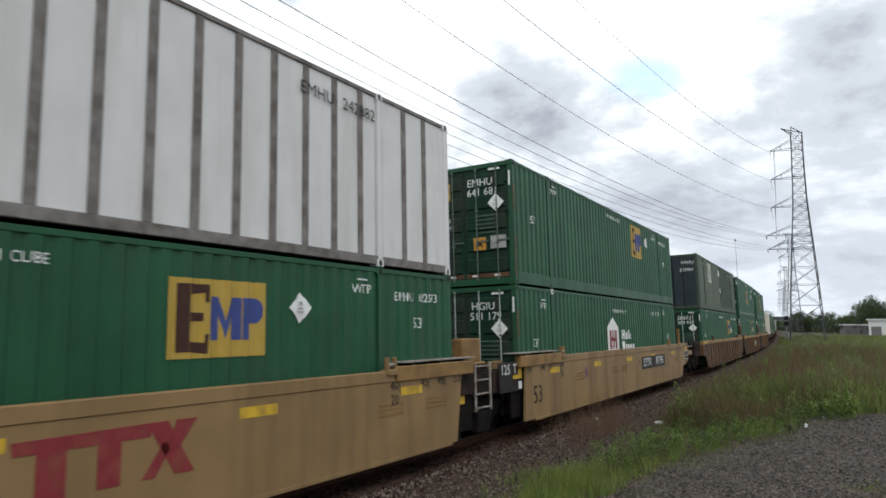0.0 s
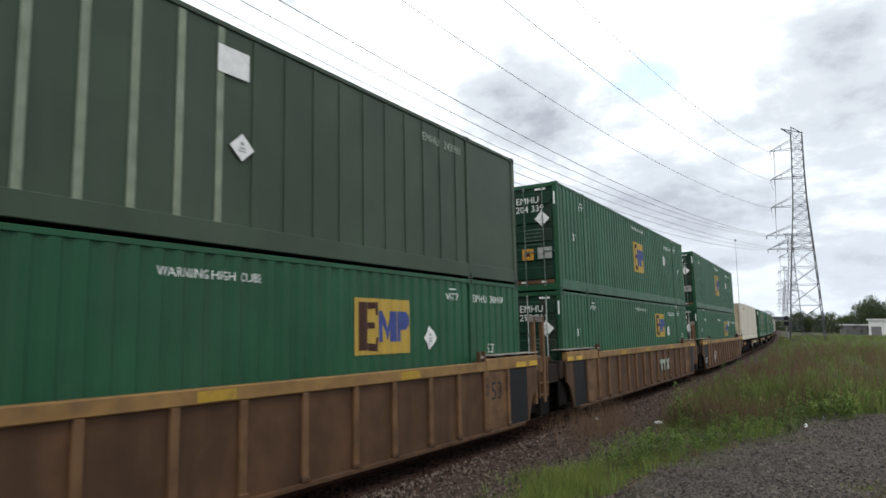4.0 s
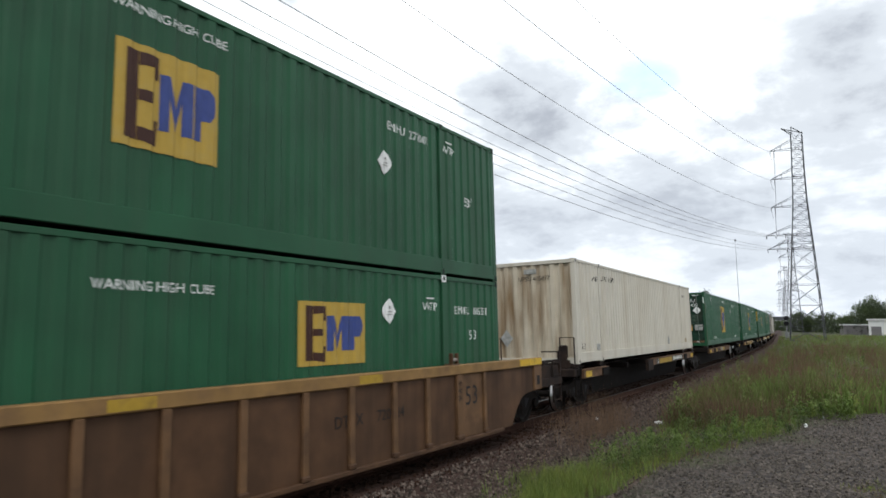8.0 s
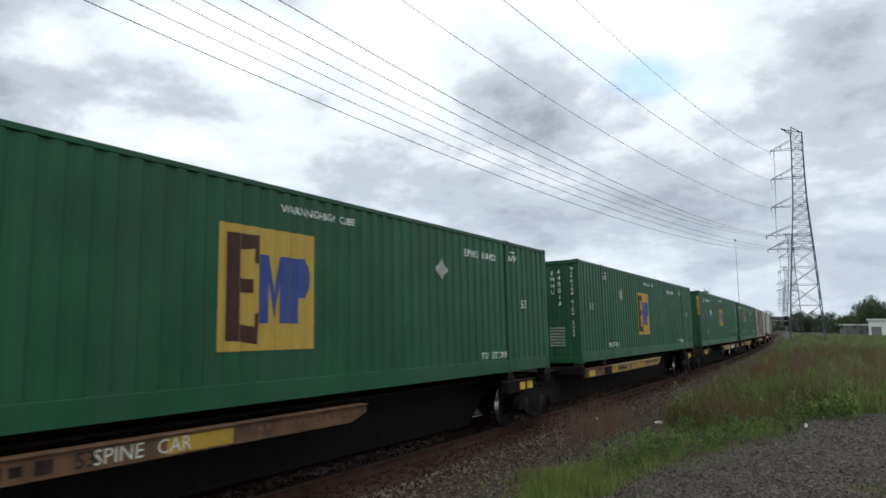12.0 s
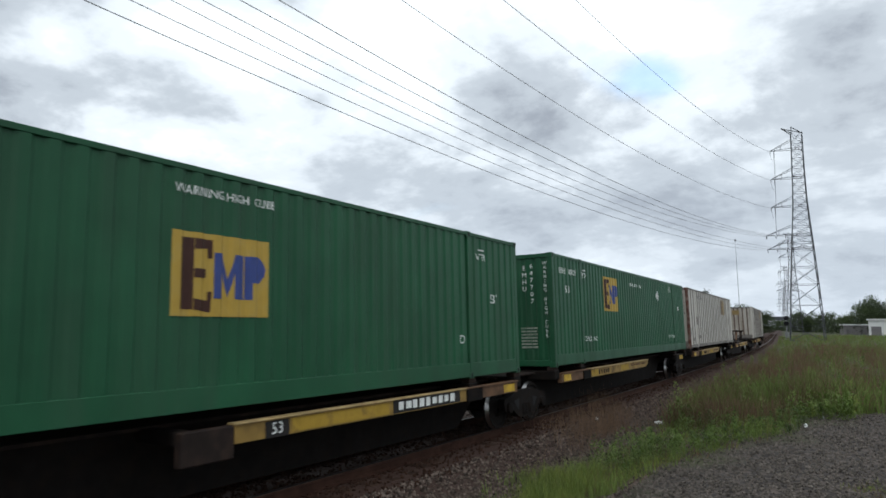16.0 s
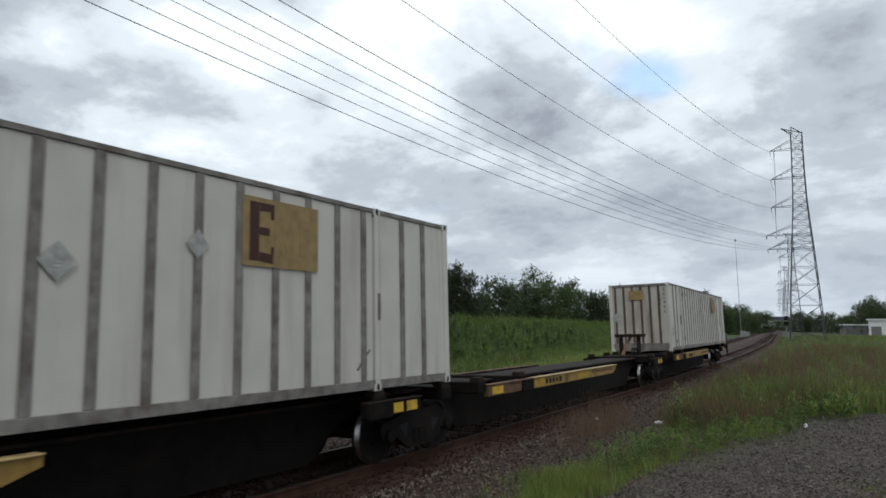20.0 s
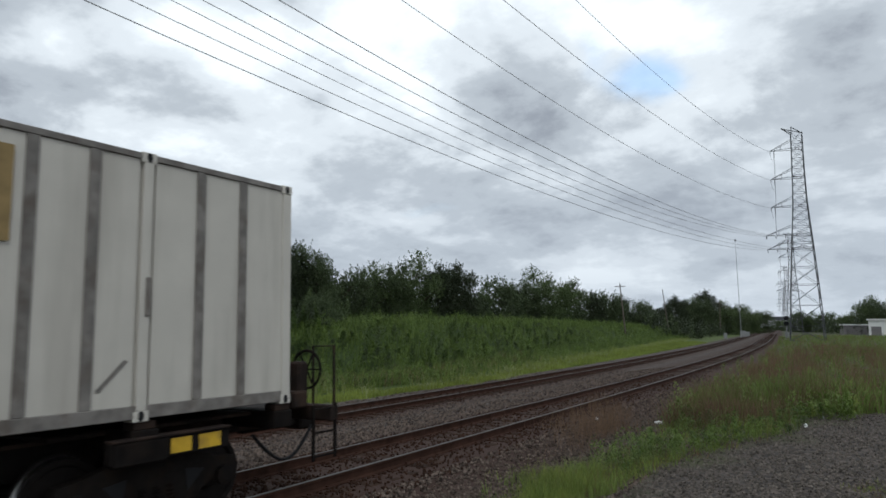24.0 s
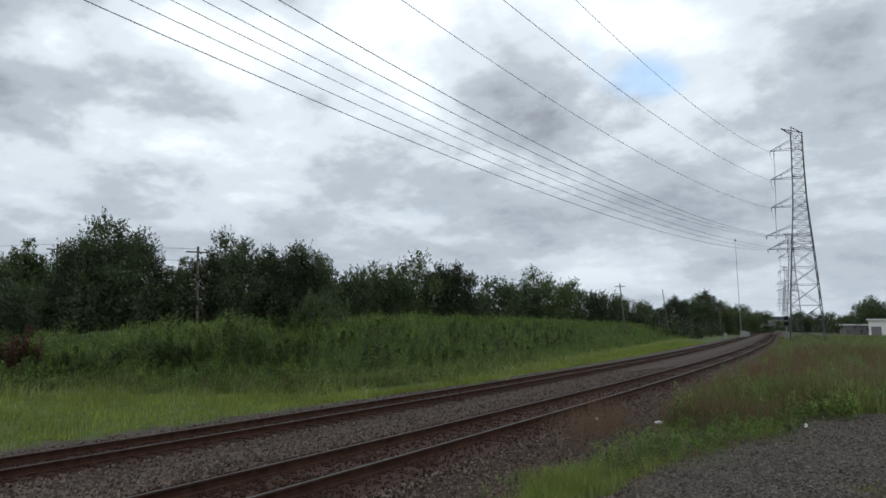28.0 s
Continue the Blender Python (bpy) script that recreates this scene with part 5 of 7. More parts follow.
wA = well_car("tan smooth-sided well car with a dark red emblem", 2.63, "tan", (-9.4, 9.50), (("shared", -9.4), ("shared", 9.50)))
wB = well_car("tan smooth-sided well car with a black number panel", 21.63, "tan", (9.45,), (("shared", -9.50), ("end", 9.45)))
wC = well_car("brown rib-sided well car with yellow sill patches", 44.60, "brown", (-9.55, 9.55), (("end", -9.55), ("shared", 9.55)))
wD = well_car("brown rib-sided well car with a pale worn emblem", 63.36, "brown", (9.52,), (("shared", -9.35), ("shared", 9.52)))
wE = well_car("brown rib-sided well car with chalk scrawl", 82.50, "brown", (9.35,), (("shared", -9.48), ("end", 9.35)))
part("emblem_blocks", merged([[(-0.97, 0.14), (0.36, 0.14), (0.36, 0.28), (-0.99, 0.26)], [(-0.77, -0.30), (-0.50, -0.30), (-0.50, 0.14), (-0.77, 0.14)], [(-0.20, -0.28), (0.04, -0.28), (0.04, 0.14), (-0.20, 0.14)],
                              [(0.36, 0.28), (0.56, 0.28), (0.90, -0.28), (0.66, -0.28), (0.36, 0.20)], [(0.27, -0.28), (0.42, -0.28), (0.60, 0.0), (0.52, 0.08)]]), "red", wA, "dark red block emblem", Matrix.Translation((1.502, 1.38, 0.95)) @ SIDE)
part("emblem_stroke", sheet([(0.56, -0.02), (0.68, 0.0), (0.90, 0.28), (0.64, 0.28)]), "red", wA, "", Matrix.Translation((1.507, 1.40, 0.95)) @ SIDE)
part("number_panel", sheet(rect(3.4, 0.42)), "letter_black", wB, "black number panel", Matrix.Translation((1.502, 3.26, 0.99)) @ SIDE)
stencil(wB, 2.32, 0.99, "DTTX", 0.40, "letter", 1.507)
stencil(wB, 4.07, 0.99, "767995", 0.40, "letter", 1.507)
for y, tx in ((-7.98, "|53"), (-7.20, "|48"), (-6.75, "|45"), (-6.0, "|40"), (6.0, "40|"), (6.85, "45|"), (7.35, "48|"), (7.90, "53|")):
    stencil(wB, y, 1.30, tx, 0.22)
    stencil(wA, y, 1.30, tx, 0.22)
for w in (wA, wB):
    stencil(w, 5.98, 1.08, "20", 0.22)
    stencil(w, -6.0, 1.08, "20", 0.22)
for w in (wA, wB):
    stencil(w, -7.54, 0.70, "53", 0.56)
stencil(wB, 1.21, 1.04, "A", 0.28)
stencil(wA, 0.82, 1.43, "DTTX 627973", 0.13)
for y, z, tx in ((-2.9, 1.44, "GWG300"), (-4.05, 0.98, "LT")):
    stencil(wB, y, z, tx, 0.12)
part("purple_mark", merged([[(-0.16, -0.13), (-0.06, -0.13), (0.16, 0.13), (0.06, 0.13)], [(-0.16, 0.13), (-0.08, 0.13), (-0.01, 0.02), (-0.05, -0.02)], [(0.02, -0.02), (0.08, -0.13), (0.16, -0.13), (0.06, 0.03)]]), "purple", wB, "faded purple cross mark", Matrix.Translation((1.502, -4.2, 1.02)) @ SIDE)
for w, ys in ((wA, (-4.6, 5.9, 7.2)), (wB, (-4.7, -1.6, -0.6, 7.0))):
    for k, y in enumerate(ys):
        for j in range(3):
            part("small_print", smear(0.66, 0.045, k * 7 + j, 12), "sill", w, "", Matrix.Translation((1.503, y, 1.02 - j * 0.075)) @ SIDE)
for w in (wA, wB):
    part("end_placard", boxes([(1.38, 1.42, -9.30, -8.18, 0.86, 1.48)], 0.01), "letter_black", w, "black end panel")
    mark(w, "stencil", "125", 0.30, -9.02, 1.32, "letter", x=1.421)
    mark(w, "stencil", "T", 0.30, -8.56, 1.32, "letter", x=1.421)
    part("safety_patch", merged([[(-0.24, -0.17), (0.21, -0.17), (0.21, 0.17), (0.02, 0.17), (0.02, -0.09), (-0.24, -0.09)]]), "yellow", w, "yellow reflective corner patch", Matrix.Translation((1.421, -8.42, 1.29)) @ SIDE)
    part("data_plate", sheet(rect(0.17, 0.16)), "placard", w, "small white plate", Matrix.Translation((1.421, -8.31, 0.98)) @ SIDE)
part("pale_emblem", merged([[(-0.8, 0.05), (-0.8, 0.2), (0.1, 0.2), (0.1, 0.05)], [(-0.6, -0.2), (-0.42, -0.2), (-0.42, 0.05), (-0.6, 0.05)], [(-0.15, -0.2), (0.02, -0.2), (0.02, 0.05), (-0.15, 0.05)], [(0.2, 0.2), (0.4, 0.2), (0.8, -0.2), (0.6, -0.2)]]), "logo_grey", wD, "grey worn block emblem", Matrix.Translation((1.56, 1.98, 0.82)) @ SIDE)
part("emblem_stroke", sheet([(0.2, -0.2), (0.4, -0.2), (0.8, 0.2), (0.6, 0.2)]), "logo_grey", wD, "", Matrix.Translation((1.564, 1.98, 0.82)) @ SIDE)
mark(wE, "stencil", "125T", 0.36, -7.50, 0.55, "letter", x=1.506)
mark(wE, "stencil", "DTTX", 0.24, 2.95, 0.88, "letter_black", x=1.506)
mark(wE, "stencil", "720724", 0.24, 3.95, 0.88, "letter_black", x=1.506)
for w in (wC, wD, wE):
    mark(w, "stencil", "53", 0.50, 6.48, 0.94, "letter_black", x=1.507)
    for j, tx in enumerate(("48", "40", "20")):
        mark(w, "stencil", tx, 0.13, 5.99, 1.20 - j * 0.13, "letter_black", x=1.556)
mark(wC, "stencil", "DTTX", 0.26, -4.9, 0.85, "sill", x=1.506)
for y in (-4.9, -4.05):
    part("chalk_scrawl", tube([(1.508, y + 0.22 * math.sin(a * 1.7) + a * 0.02, 0.95 - a * 0.045 + 0.12 * math.cos(a * 2.3)) for a in (k * 0.4 for k in range(26))], 0.012, 4), "letter", wE, "white chalk scrawl")


def spine_car(label, mid, front, rear, trucks, ends, loaded=True, hitch=False, beam="beam_yellow", over=0.95, flip=False, brake=False):
    """A skeleton car: one central beam, cross arms and side beams. front, rear: y of its truck centres."""
    c = thing("spine_car", label, "railcar", "spine cars of the train")
    MOVING.append((c, mid, 0.0))
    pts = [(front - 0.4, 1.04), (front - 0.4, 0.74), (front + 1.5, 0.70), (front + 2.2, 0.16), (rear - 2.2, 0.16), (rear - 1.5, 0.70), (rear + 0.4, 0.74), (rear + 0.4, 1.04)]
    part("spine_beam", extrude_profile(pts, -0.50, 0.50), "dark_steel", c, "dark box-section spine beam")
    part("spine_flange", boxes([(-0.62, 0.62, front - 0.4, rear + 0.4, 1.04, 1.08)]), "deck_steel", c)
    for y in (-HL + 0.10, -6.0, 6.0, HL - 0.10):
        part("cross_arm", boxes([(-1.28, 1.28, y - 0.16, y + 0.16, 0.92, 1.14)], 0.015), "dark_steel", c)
        for sx in (-1, 1):
            part("pedestal", boxes([(sx * 1.16 - 0.10, sx * 1.16 + 0.10, y - 0.13, y + 0.13, 1.14, 1.228)], 0.01), "deck_steel", c)
    for sx in (-1, 1):
        a, b = (1.22, 1.34) if sx > 0 else (-1.34, -1.22)
        g0, g1 = (1.343, 1.347) if sx > 0 else (-1.347, -1.343)
        top0, top1 = (1.20, 1.375) if sx > 0 else (-1.375, -1.20)
        for e in (-1, 1):
            y0, y1 = sorted((e * 5.58, e * 7.82))
            rear_stub = e > 0 and not flip
            if rear_stub:
                y1 = 7.05
            stub = part("side_beam", boxes([(a, b, y0, y1, 0.83, 1.05)], 0.01), "beam_rust" if sx > 0 and not rear_stub else "dark_steel", c)
            part("beam_flange", boxes([(top0, top1, y0, y1, 1.052, 1.072)], 0.004), "deck_steel" if rear_stub else "beam_rust", stub)
            for q0, q1 in (((6.26, 6.52), (6.62, 6.92)) if rear_stub else ((7.17, 7.67),)):
                yt = sorted((e * q0, e * q1))
                part("safety_patch", boxes([(g0, g1, yt[0], yt[1], 0.86, 1.02)]), "yellow", c, "yellow reflective patch")
            yb = sorted((e * 5.60, e * 6.22))
            part("beam_bracket", boxes([(a - 0.02 if sx > 0 else a - 0.03, b + 0.03 if sx > 0 else b + 0.02, yb[0], yb[1], 0.80, 1.05)], 0.02), "dark_steel", c)
        long_beam = [(-5.56, 1.05), (-5.56, 0.83), (0.50, 0.83), (0.85, 0.95), (0.85, 1.05)]
        if flip:
            long_beam = [(0.05, 1.05), (0.05, 0.83), (5.60, 0.83), (5.60, 1.05)]
            part("drop_bracket", boxes([(a, b, -0.70, 0.05, 0.66, 1.05)], 0.015), "deck_steel", c)
        lb = part("side_beam", extrude_profile(long_beam, a, b), beam if sx > 0 else "deck_steel", c, ("yellow side beam with worn paint" if beam == "beam_yellow" else "rusty brown side beam") if sx > 0 else "")
        # on yellow beams the flange colour is lightened in place of a lit edge
        part("beam_flange", boxes([(top0, top1, long_beam[0][0], long_beam[-1][0], 1.052, 1.072)], 0.004), "beam_edge" if sx > 0 and beam == "beam_yellow" else "beam_rust", lb, "scuffed beam flange, paled for caught light on yellow beams")
        for q0, q1 in (((1.0, 3.14),) if flip else ((-5.50, -4.9), (-2.6, -1.7))):
            part("safety_patch", boxes([(g0, g1, q0, q1, 0.85, 1.03)]), "yellow_worn", c, "worn yellow reflective patch")
        for y in (-3.0, -0.6):
            part("cross_arm", boxes([(0.36, a, y - 0.10, y + 0.10, 0.90, 1.06)] if sx > 0 else [(b, -0.36, y - 0.10, y + 0.10, 0.90, 1.06)], 0.01), "dark_steel", c)
    if flip:
        part("number_panel", sheet(rect(0.42, 0.21)), "letter_black", c, "black number panel", Matrix.Translation((1.343, 0.74, 0.93)) @ SIDE)
        mark(c, "stencil", "53", 0.21, 0.74, 0.93, "letter", x=1.344)
        part("number_panel", sheet(rect(2.1, 0.21)), "letter_black", c, "black number panel", Matrix.Translation((1.343, 4.3, 0.95)) @ SIDE)
        part("stencil_bars", smear(1.8, 0.15, int(mid), 9), "letter", c, "", Matrix.Translation((1.3475, 4.3, 0.95)) @ SIDE)
    else:
        mark(c, "stencil", "53", 0.22, -3.5, 0.94, "letter_black", x=1.3475)
        part("stencil_bars", smear(1.1, 0.13, int(mid), 5), "deck_steel", c, "", Matrix.Translation((1.343, -4.3, 0.94)) @ SIDE)
        part("stencil_bars", smear(1.9, 0.08, int(mid) + 1, 14), "beam_rust", c, "", Matrix.Translation((1.343, -0.5, 0.97)) @ SIDE)
    for e, (kind, yt) in zip((-1, 1), ends):
        y0, y1 = sorted((e * (abs(yt) - 1.1), e * (abs(yt) + (over - 0.1 if kind == "end" else 0.55))))
        part("end_platform", boxes([(-0.85, 0.85, y0, y1, 1.08, 1.13), (-0.30, 0.30, y0, y1, 0.80, 1.08)], 0.012), "deck_steel", c)
        ya = e * (abs(yt) + 0.25)
        part("air_hose", tube([(0.25, ya + 0.22 * math.cos(t), 1.13 + 0.30 * math.sin(t)) for t in (k * math.pi / 10 for k in range(11))], 0.03, 6), "lamp_dark", c, "black looped air hose")
        if kind == "end":
            yy = e * (abs(yt) + over)
            part("end_sill", boxes([(-1.30, 1.30, yy - 0.08, yy + 0.08, 0.90, 1.12)], 0.02), "deck_steel", c)
            for sx in (-1, 1):
                ladder(c, sx * 1.28, yy - e * 0.2, 0.40, 1.15, "dark_steel", 0.44, 3)
                part("hand_rail", tube([(sx * 1.28, yy, 1.12), (sx * 1.28, yy, 1.95), (sx * 0.88, yy, 1.95), (sx * 0.88, yy, 1.12)], 0.02, 6), "deck_steel", c)
            bs = part("brake_stand", boxes([(0.75, 0.98, yy - e * 0.30 - 0.10, yy - e * 0.30 + 0.10, 1.10, 1.74), (0.62, 1.06, yy - e * 0.40 - 0.18, yy - e * 0.40 + 0.12, 1.10, 1.34)], 0.03), "deck_steel", c)
            if brake:
                part("brake_wheel", tube([(0.86 + 0.27 * math.cos(t), yy - e * 0.12, 1.62 + 0.27 * math.sin(t)) for t in (k * math.pi / 10 for k in range(21))], 0.02, 6), "dark_steel", bs, "dark spoked hand brake wheel")
            for k in range(3 if brake else 0):
                t = k * math.pi / 3
                part("wheel_spoke", tube([(0.86 - 0.27 * math.cos(t), yy - e * 0.12, 1.62 - 0.27 * math.sin(t)), (0.86 + 0.27 * math.cos(t), yy - e * 0.12, 1.62 + 0.27 * math.sin(t))], 0.013, 5), "dark_steel", bs)
            coupler(c, e * (abs(yt) + over - 0.6), e * (abs(yt) + over + 0.6))
    for yt in trucks:
        truck(c, yt, mid + yt)
    if hitch:
        h = part("trailer_hitch", boxes([(-0.55, 0.55, front + 0.10, front + 0.75, 1.86, 1.98), (-0.42, -0.28, front + 0.25, front + 0.42, 1.1, 1.88), (0.28, 0.42, front + 0.25, front + 0.42, 1.1, 1.88)], 0.02), "deck_steel", c, "raised trailer hitch with a worn top plate")
        part("hitch_strut", tube([(0.0, front + 0.45, 1.86), (0.0, front - 0.9, 1.15)], 0.07, 6), "brown_rib", h)
    return c


sF = spine_car("dark spine car with yellow beams under a cream container", 103.40, -7.40, 9.80, (-7.40, 9.80), (("end", -7.40), ("shared", 9.80)), beam="beam_rust", flip=True)
sG = spine_car("dark spine car with yellow beams and worn lettering", 124.08, -10.88, 7.60, (7.60,), (("shared", -10.88), ("shared", 7.60)), beam="beam_rust")
mark(sG, "stencil", "SPINE CAR", 0.22, -2.9, 0.94, "logo_faded", x=1.347)
sH = spine_car("dark spine car with a ladder and brake stand", 142.55, -10.87, 7.30, (7.30,), (("shared", -10.87), ("end", 7.30)), brake=True)
sI = spine_car("dark spine car with yellow patches and a handrail", 161.17, -7.87, 8.83, (-7.87, 8.83), (("end", -7.87), ("shared", 8.83)), flip=True)
sJ = spine_car("dark spine car with a long yellow side beam", 179.43, -9.43, 7.47, (7.47,), (("shared", -9.43), ("shared", 7.47)))
sK = spine_car("dark spine car with bright yellow beams", 196.90, -10.0, 7.40, (7.40,), (("shared", -10.0), ("shared", 7.40)))
sM = spine_car("empty spine car with bare yellow beams", 214.20, -9.90, 7.0, (7.0,), (("shared", -9.90), ("shared", 7.0)), False)
sL = spine_car("last spine car with a raised hitch and end rails", 231.50, -10.3, 6.30, (6.30,), (("shared", -10.3), ("end", 6.30)), True, True, over=2.65, brake=True)


# ---- the setting: ground, tracks, growth ----
U_PROF = [(-900, 0.4), (-60, 0.3), (-40, 0.1), (-16.2, -0.80), (-11.5, -0.98), (-10.2, -0.95), (-9.2, -0.90), (-8.5, -0.70), (-5.4, -0.63), (-4.6, -0.66), (-3.6, -0.50), (-1.8, -0.275), (-1.3, -0.214), (1.3, -0.137), (1.75, -0.18), (2.3, -0.32), (3.3, -0.48), (4.0, -0.38), (4.9, -0.12), (6.5, 0.0), (40, 0.15), (900, 0.3)]
U_X, U_Z = np.array([a for a, b in U_PROF], float), np.array([b for a, b in U_PROF])
MOUND_S, MOUND_H = np.array([-60, 0, 18, 20, 22, 24, 28, 40, 54, 80, 124, 182, 278, 340], float), np.array([0.5, 0.6, 0.9, 1.2, 1.6, 1.95, 2.25, 2.55, 2.9, 2.85, 2.8, 2.4, 1.2, 0.0])
FOOT_S, FOOT_U = np.array([-60, 10, 16, 20, 23, 30, 36, 46, 64, 108, 160, 300], float), np.array([-27, -25.5, -24, -19.6, -16, -14.4, -14.2, -15.6, -17.2, -19.5, -21, -22.0])
LOT_S, LOT_U = np.array([-60, 4, 8, 10, 12, 14, 16, 20, 22, 26, 30], float), np.array([4.0, 4.0, 4.13, 4.5, 4.8, 5.6, 6.4, 7.2, 8.3, 14.0, 80.0])


def smooth(a, b, x):
    t = np.clip((x - a) / (b - a), 0, 1)
    return t * t * (3 - 2 * t)


def height(u, s, rough=True):
    u, s = np.asarray(u, float), np.asarray(s, float)
    z = np.interp(u, U_X, U_Z)
    m = np.interp(s, MOUND_S, MOUND_H) * smooth(0.0, -7.5, u - np.interp(s, FOOT_S, FOOT_U)) * (1 - smooth(-13, -30, u - np.interp(s, FOOT_S, FOOT_U)) * 0.6)
    z = z + m
    if rough:
        z = z + 0.20 * np.sin(s * 0.21 + u * 0.33) * np.sin(u * 0.27 - s * 0.13 + 1.3) * smooth(-15, -22, u)
        z = z + 0.025 * np.sin(u * 3.1 + 1.7 * np.sin(s * 1.1)) * np.sin(s * 2.3 + u) * ((u > 2.2) | (u < -9.4))
    return z


def ground_sheet():
    us = np.concatenate([[-2500, -1200, -600, -300, -180, -120, -80, -60, -50], np.arange(-46, -16, 1.5), np.arange(-16, -4.4, 0.4), np.arange(-4.4, 9, 0.2), np.arange(9, 30, 1.5), [35, 45, 60, 90, 150, 300, 600, 1200, 2500]])
    ss = np.concatenate([[-300, -200, -120, -80, -50, -30], np.arange(-20, 5, 2.5), np.arange(5, 40, 0.5), np.arange(40, 120, 2.0), np.arange(120, 220, 5), [240, 270, 310, 360, 430, 520, 640, 780, 890]])
    U, S = np.meshgrid(us, ss)
    X, Y = at_many(U, S)
    Z = height(U, S)
    # the sheet goes on to the horizon
    n, k = U.shape
    verts = np.stack([X, Y, Z], -1).reshape(-1, 3)
    far = verts[-k:].copy()
    far[:, 1] += 3500
    near = verts[:k].copy()
    near[:, 1] -= 2500
    verts = np.concatenate([near, verts, far])
    n += 2
    idx = np.arange(n * k).reshape(n, k)
    faces = np.stack([idx[:-1, :-1], idx[:-1, 1:], idx[1:, 1:], idx[1:, :-1]], -1).reshape(-1, 4)
    me = bpy.data.meshes.new("ground")
    me.from_pydata(verts.tolist(), [], faces.tolist())
    me.polygons.foreach_set("use_smooth", np.ones(len(me.polygons), bool))
    at_u = me.attributes.new("across", "FLOAT", "POINT")
    Ufull = np.concatenate([U[:1], U, U[-1:]]).ravel().astype(np.float32)
    at_u.data.foreach_set("value", Ufull)
    Sfull = np.concatenate([S[:1], S, S[-1:]]).ravel()
    jitter = 0.35 * np.sin(Sfull * 1.9 + Ufull) + 0.25 * np.sin(Sfull * 4.3)
    lot = np.interp(Sfull, LOT_S, LOT_U)
    grown = smooth(2.4, 3.4, Ufull + jitter * 0.6) * (1 - smooth(-0.3, 0.5, Ufull + jitter - lot))
    mound = smooth(0.3, -1.2, Ufull + jitter - np.interp(Sfull, FOOT_S, FOOT_U))
    verge = smooth(-10.9, -11.9, Ufull + jitter * 0.7)
    for nm, val in (("grown", grown), ("mound", mound), ("verge", verge)):
        a = me.attributes.new(nm, "FLOAT", "POINT")
        a.data.foreach_set("value", val.astype(np.float32))
    return me


def ground_material():
    m = bpy.data.materials.new("ground_mixed")
    m.use_nodes = True
    nt = m.node_tree
    N = nt.nodes.new
    b = nt.nodes["Principled BSDF"]
    b.inputs["Roughness"].default_value = 0.9
    b.inputs["Specular IOR Level"].default_value = 0.2
    at_n, geo = N("ShaderNodeAttribute"), N("ShaderNodeNewGeometry")
    at_n.attribute_name = "across"

    def noise_node(sc, detail=5):
        n = N("ShaderNodeTexNoise")
        n.inputs["Scale"].default_value, n.inputs["Detail"].default_value = sc, detail
        link(nt, geo.outputs["Position"], n.inputs["Vector"])
        return n.outputs["Fac"]

    def mth(op, a, c):
        n = N("ShaderNodeMath")
        n.operation = op
        for i, v in enumerate((a, c)):
            if isinstance(v, (int, float)):
                n.inputs[i].default_value = v
            else:
                link(nt, v, n.inputs[i])
        return n.outputs[0]

    vor = N("ShaderNodeTexVoronoi")
    vor.inputs["Scale"].default_value = 17
    link(nt, geo.outputs["Position"], vor.inputs["Vector"])
    st = N("ShaderNodeValToRGB")
    st.color_ramp.elements.new(0.5)
    for k, (p, c) in enumerate(((0.0, (0.014, 0.011, 0.009)), (0.5, (0.046, 0.036, 0.031)), (1.0, (0.128, 0.102, 0.084)))):
        st.color_ramp.elements[k].position = p
        st.color_ramp.elements[k].color = (*c, 1)
    sep = N("ShaderNodeSeparateColor")
    link(nt, vor.outputs["Color"], sep.inputs[0])
    link(nt, sep.outputs[0], st.inputs[0])

    def blend(f, a, c):
        n = N("ShaderNodeMix")
        n.data_type = "RGBA"
        link(nt, f, n.inputs[0])
        for i, v in ((6, a), (7, c)):
            if isinstance(v, tuple):
                n.inputs[i].default_value = (*v, 1)
            else:
                link(nt, v, n.inputs[i])
        return n.outputs[2]

    def step(v, lo, hi):
        n = N("ShaderNodeMapRange")
        n.inputs[1].default_value, n.inputs[2].default_value = lo, hi
        link(nt, v, n.inputs[0])
        return n.outputs[0]

    u = at_n.outputs["Fac"]
    # iron dust near the rails
    near1 = step(mth("ABSOLUTE", u, 0), 4.3, 1.6)
    near2 = step(mth("ABSOLUTE", mth("ADD", u, 7.0), 0), 2.6, 1.3)
    dust = mth("MULTIPLY", mth("MAXIMUM", near1, near2), 0.96)
    col = blend(dust, st.outputs[0], (0.040, 0.0215, 0.0155))
    def grown_by(name):
        n = N("ShaderNodeAttribute")
        n.attribute_name = name
        return n.outputs["Fac"]

    # trodden gravel on the open side
    lot = blend(mth("MULTIPLY", noise_node(0.35, 5), 0.6), st.outputs[0], (0.050, 0.045, 0.041))
    col = blend(step(u, 4.3, 5.2), col, lot)
    # soil and short growth off to both sides
    soil = blend(noise_node(0.8, 6), (0.050, 0.070, 0.022), (0.088, 0.118, 0.028))
    mound = blend(noise_node(0.5, 6), (0.022, 0.038, 0.010), (0.042, 0.066, 0.016))
    field = blend(noise_node(0.6, 6), (0.038, 0.048, 0.020), (0.070, 0.066, 0.034))
    col = blend(grown_by("verge"), col, soil)
    col = blend(grown_by("mound"), col, mound)
    col = blend(grown_by("grown"), col, field)
    link(nt, col, b.inputs["Base Color"])
    bn = N("ShaderNodeBump")
    bn.inputs["Strength"].default_value, bn.inputs["Distance"].default_value = 0.6, 0.02
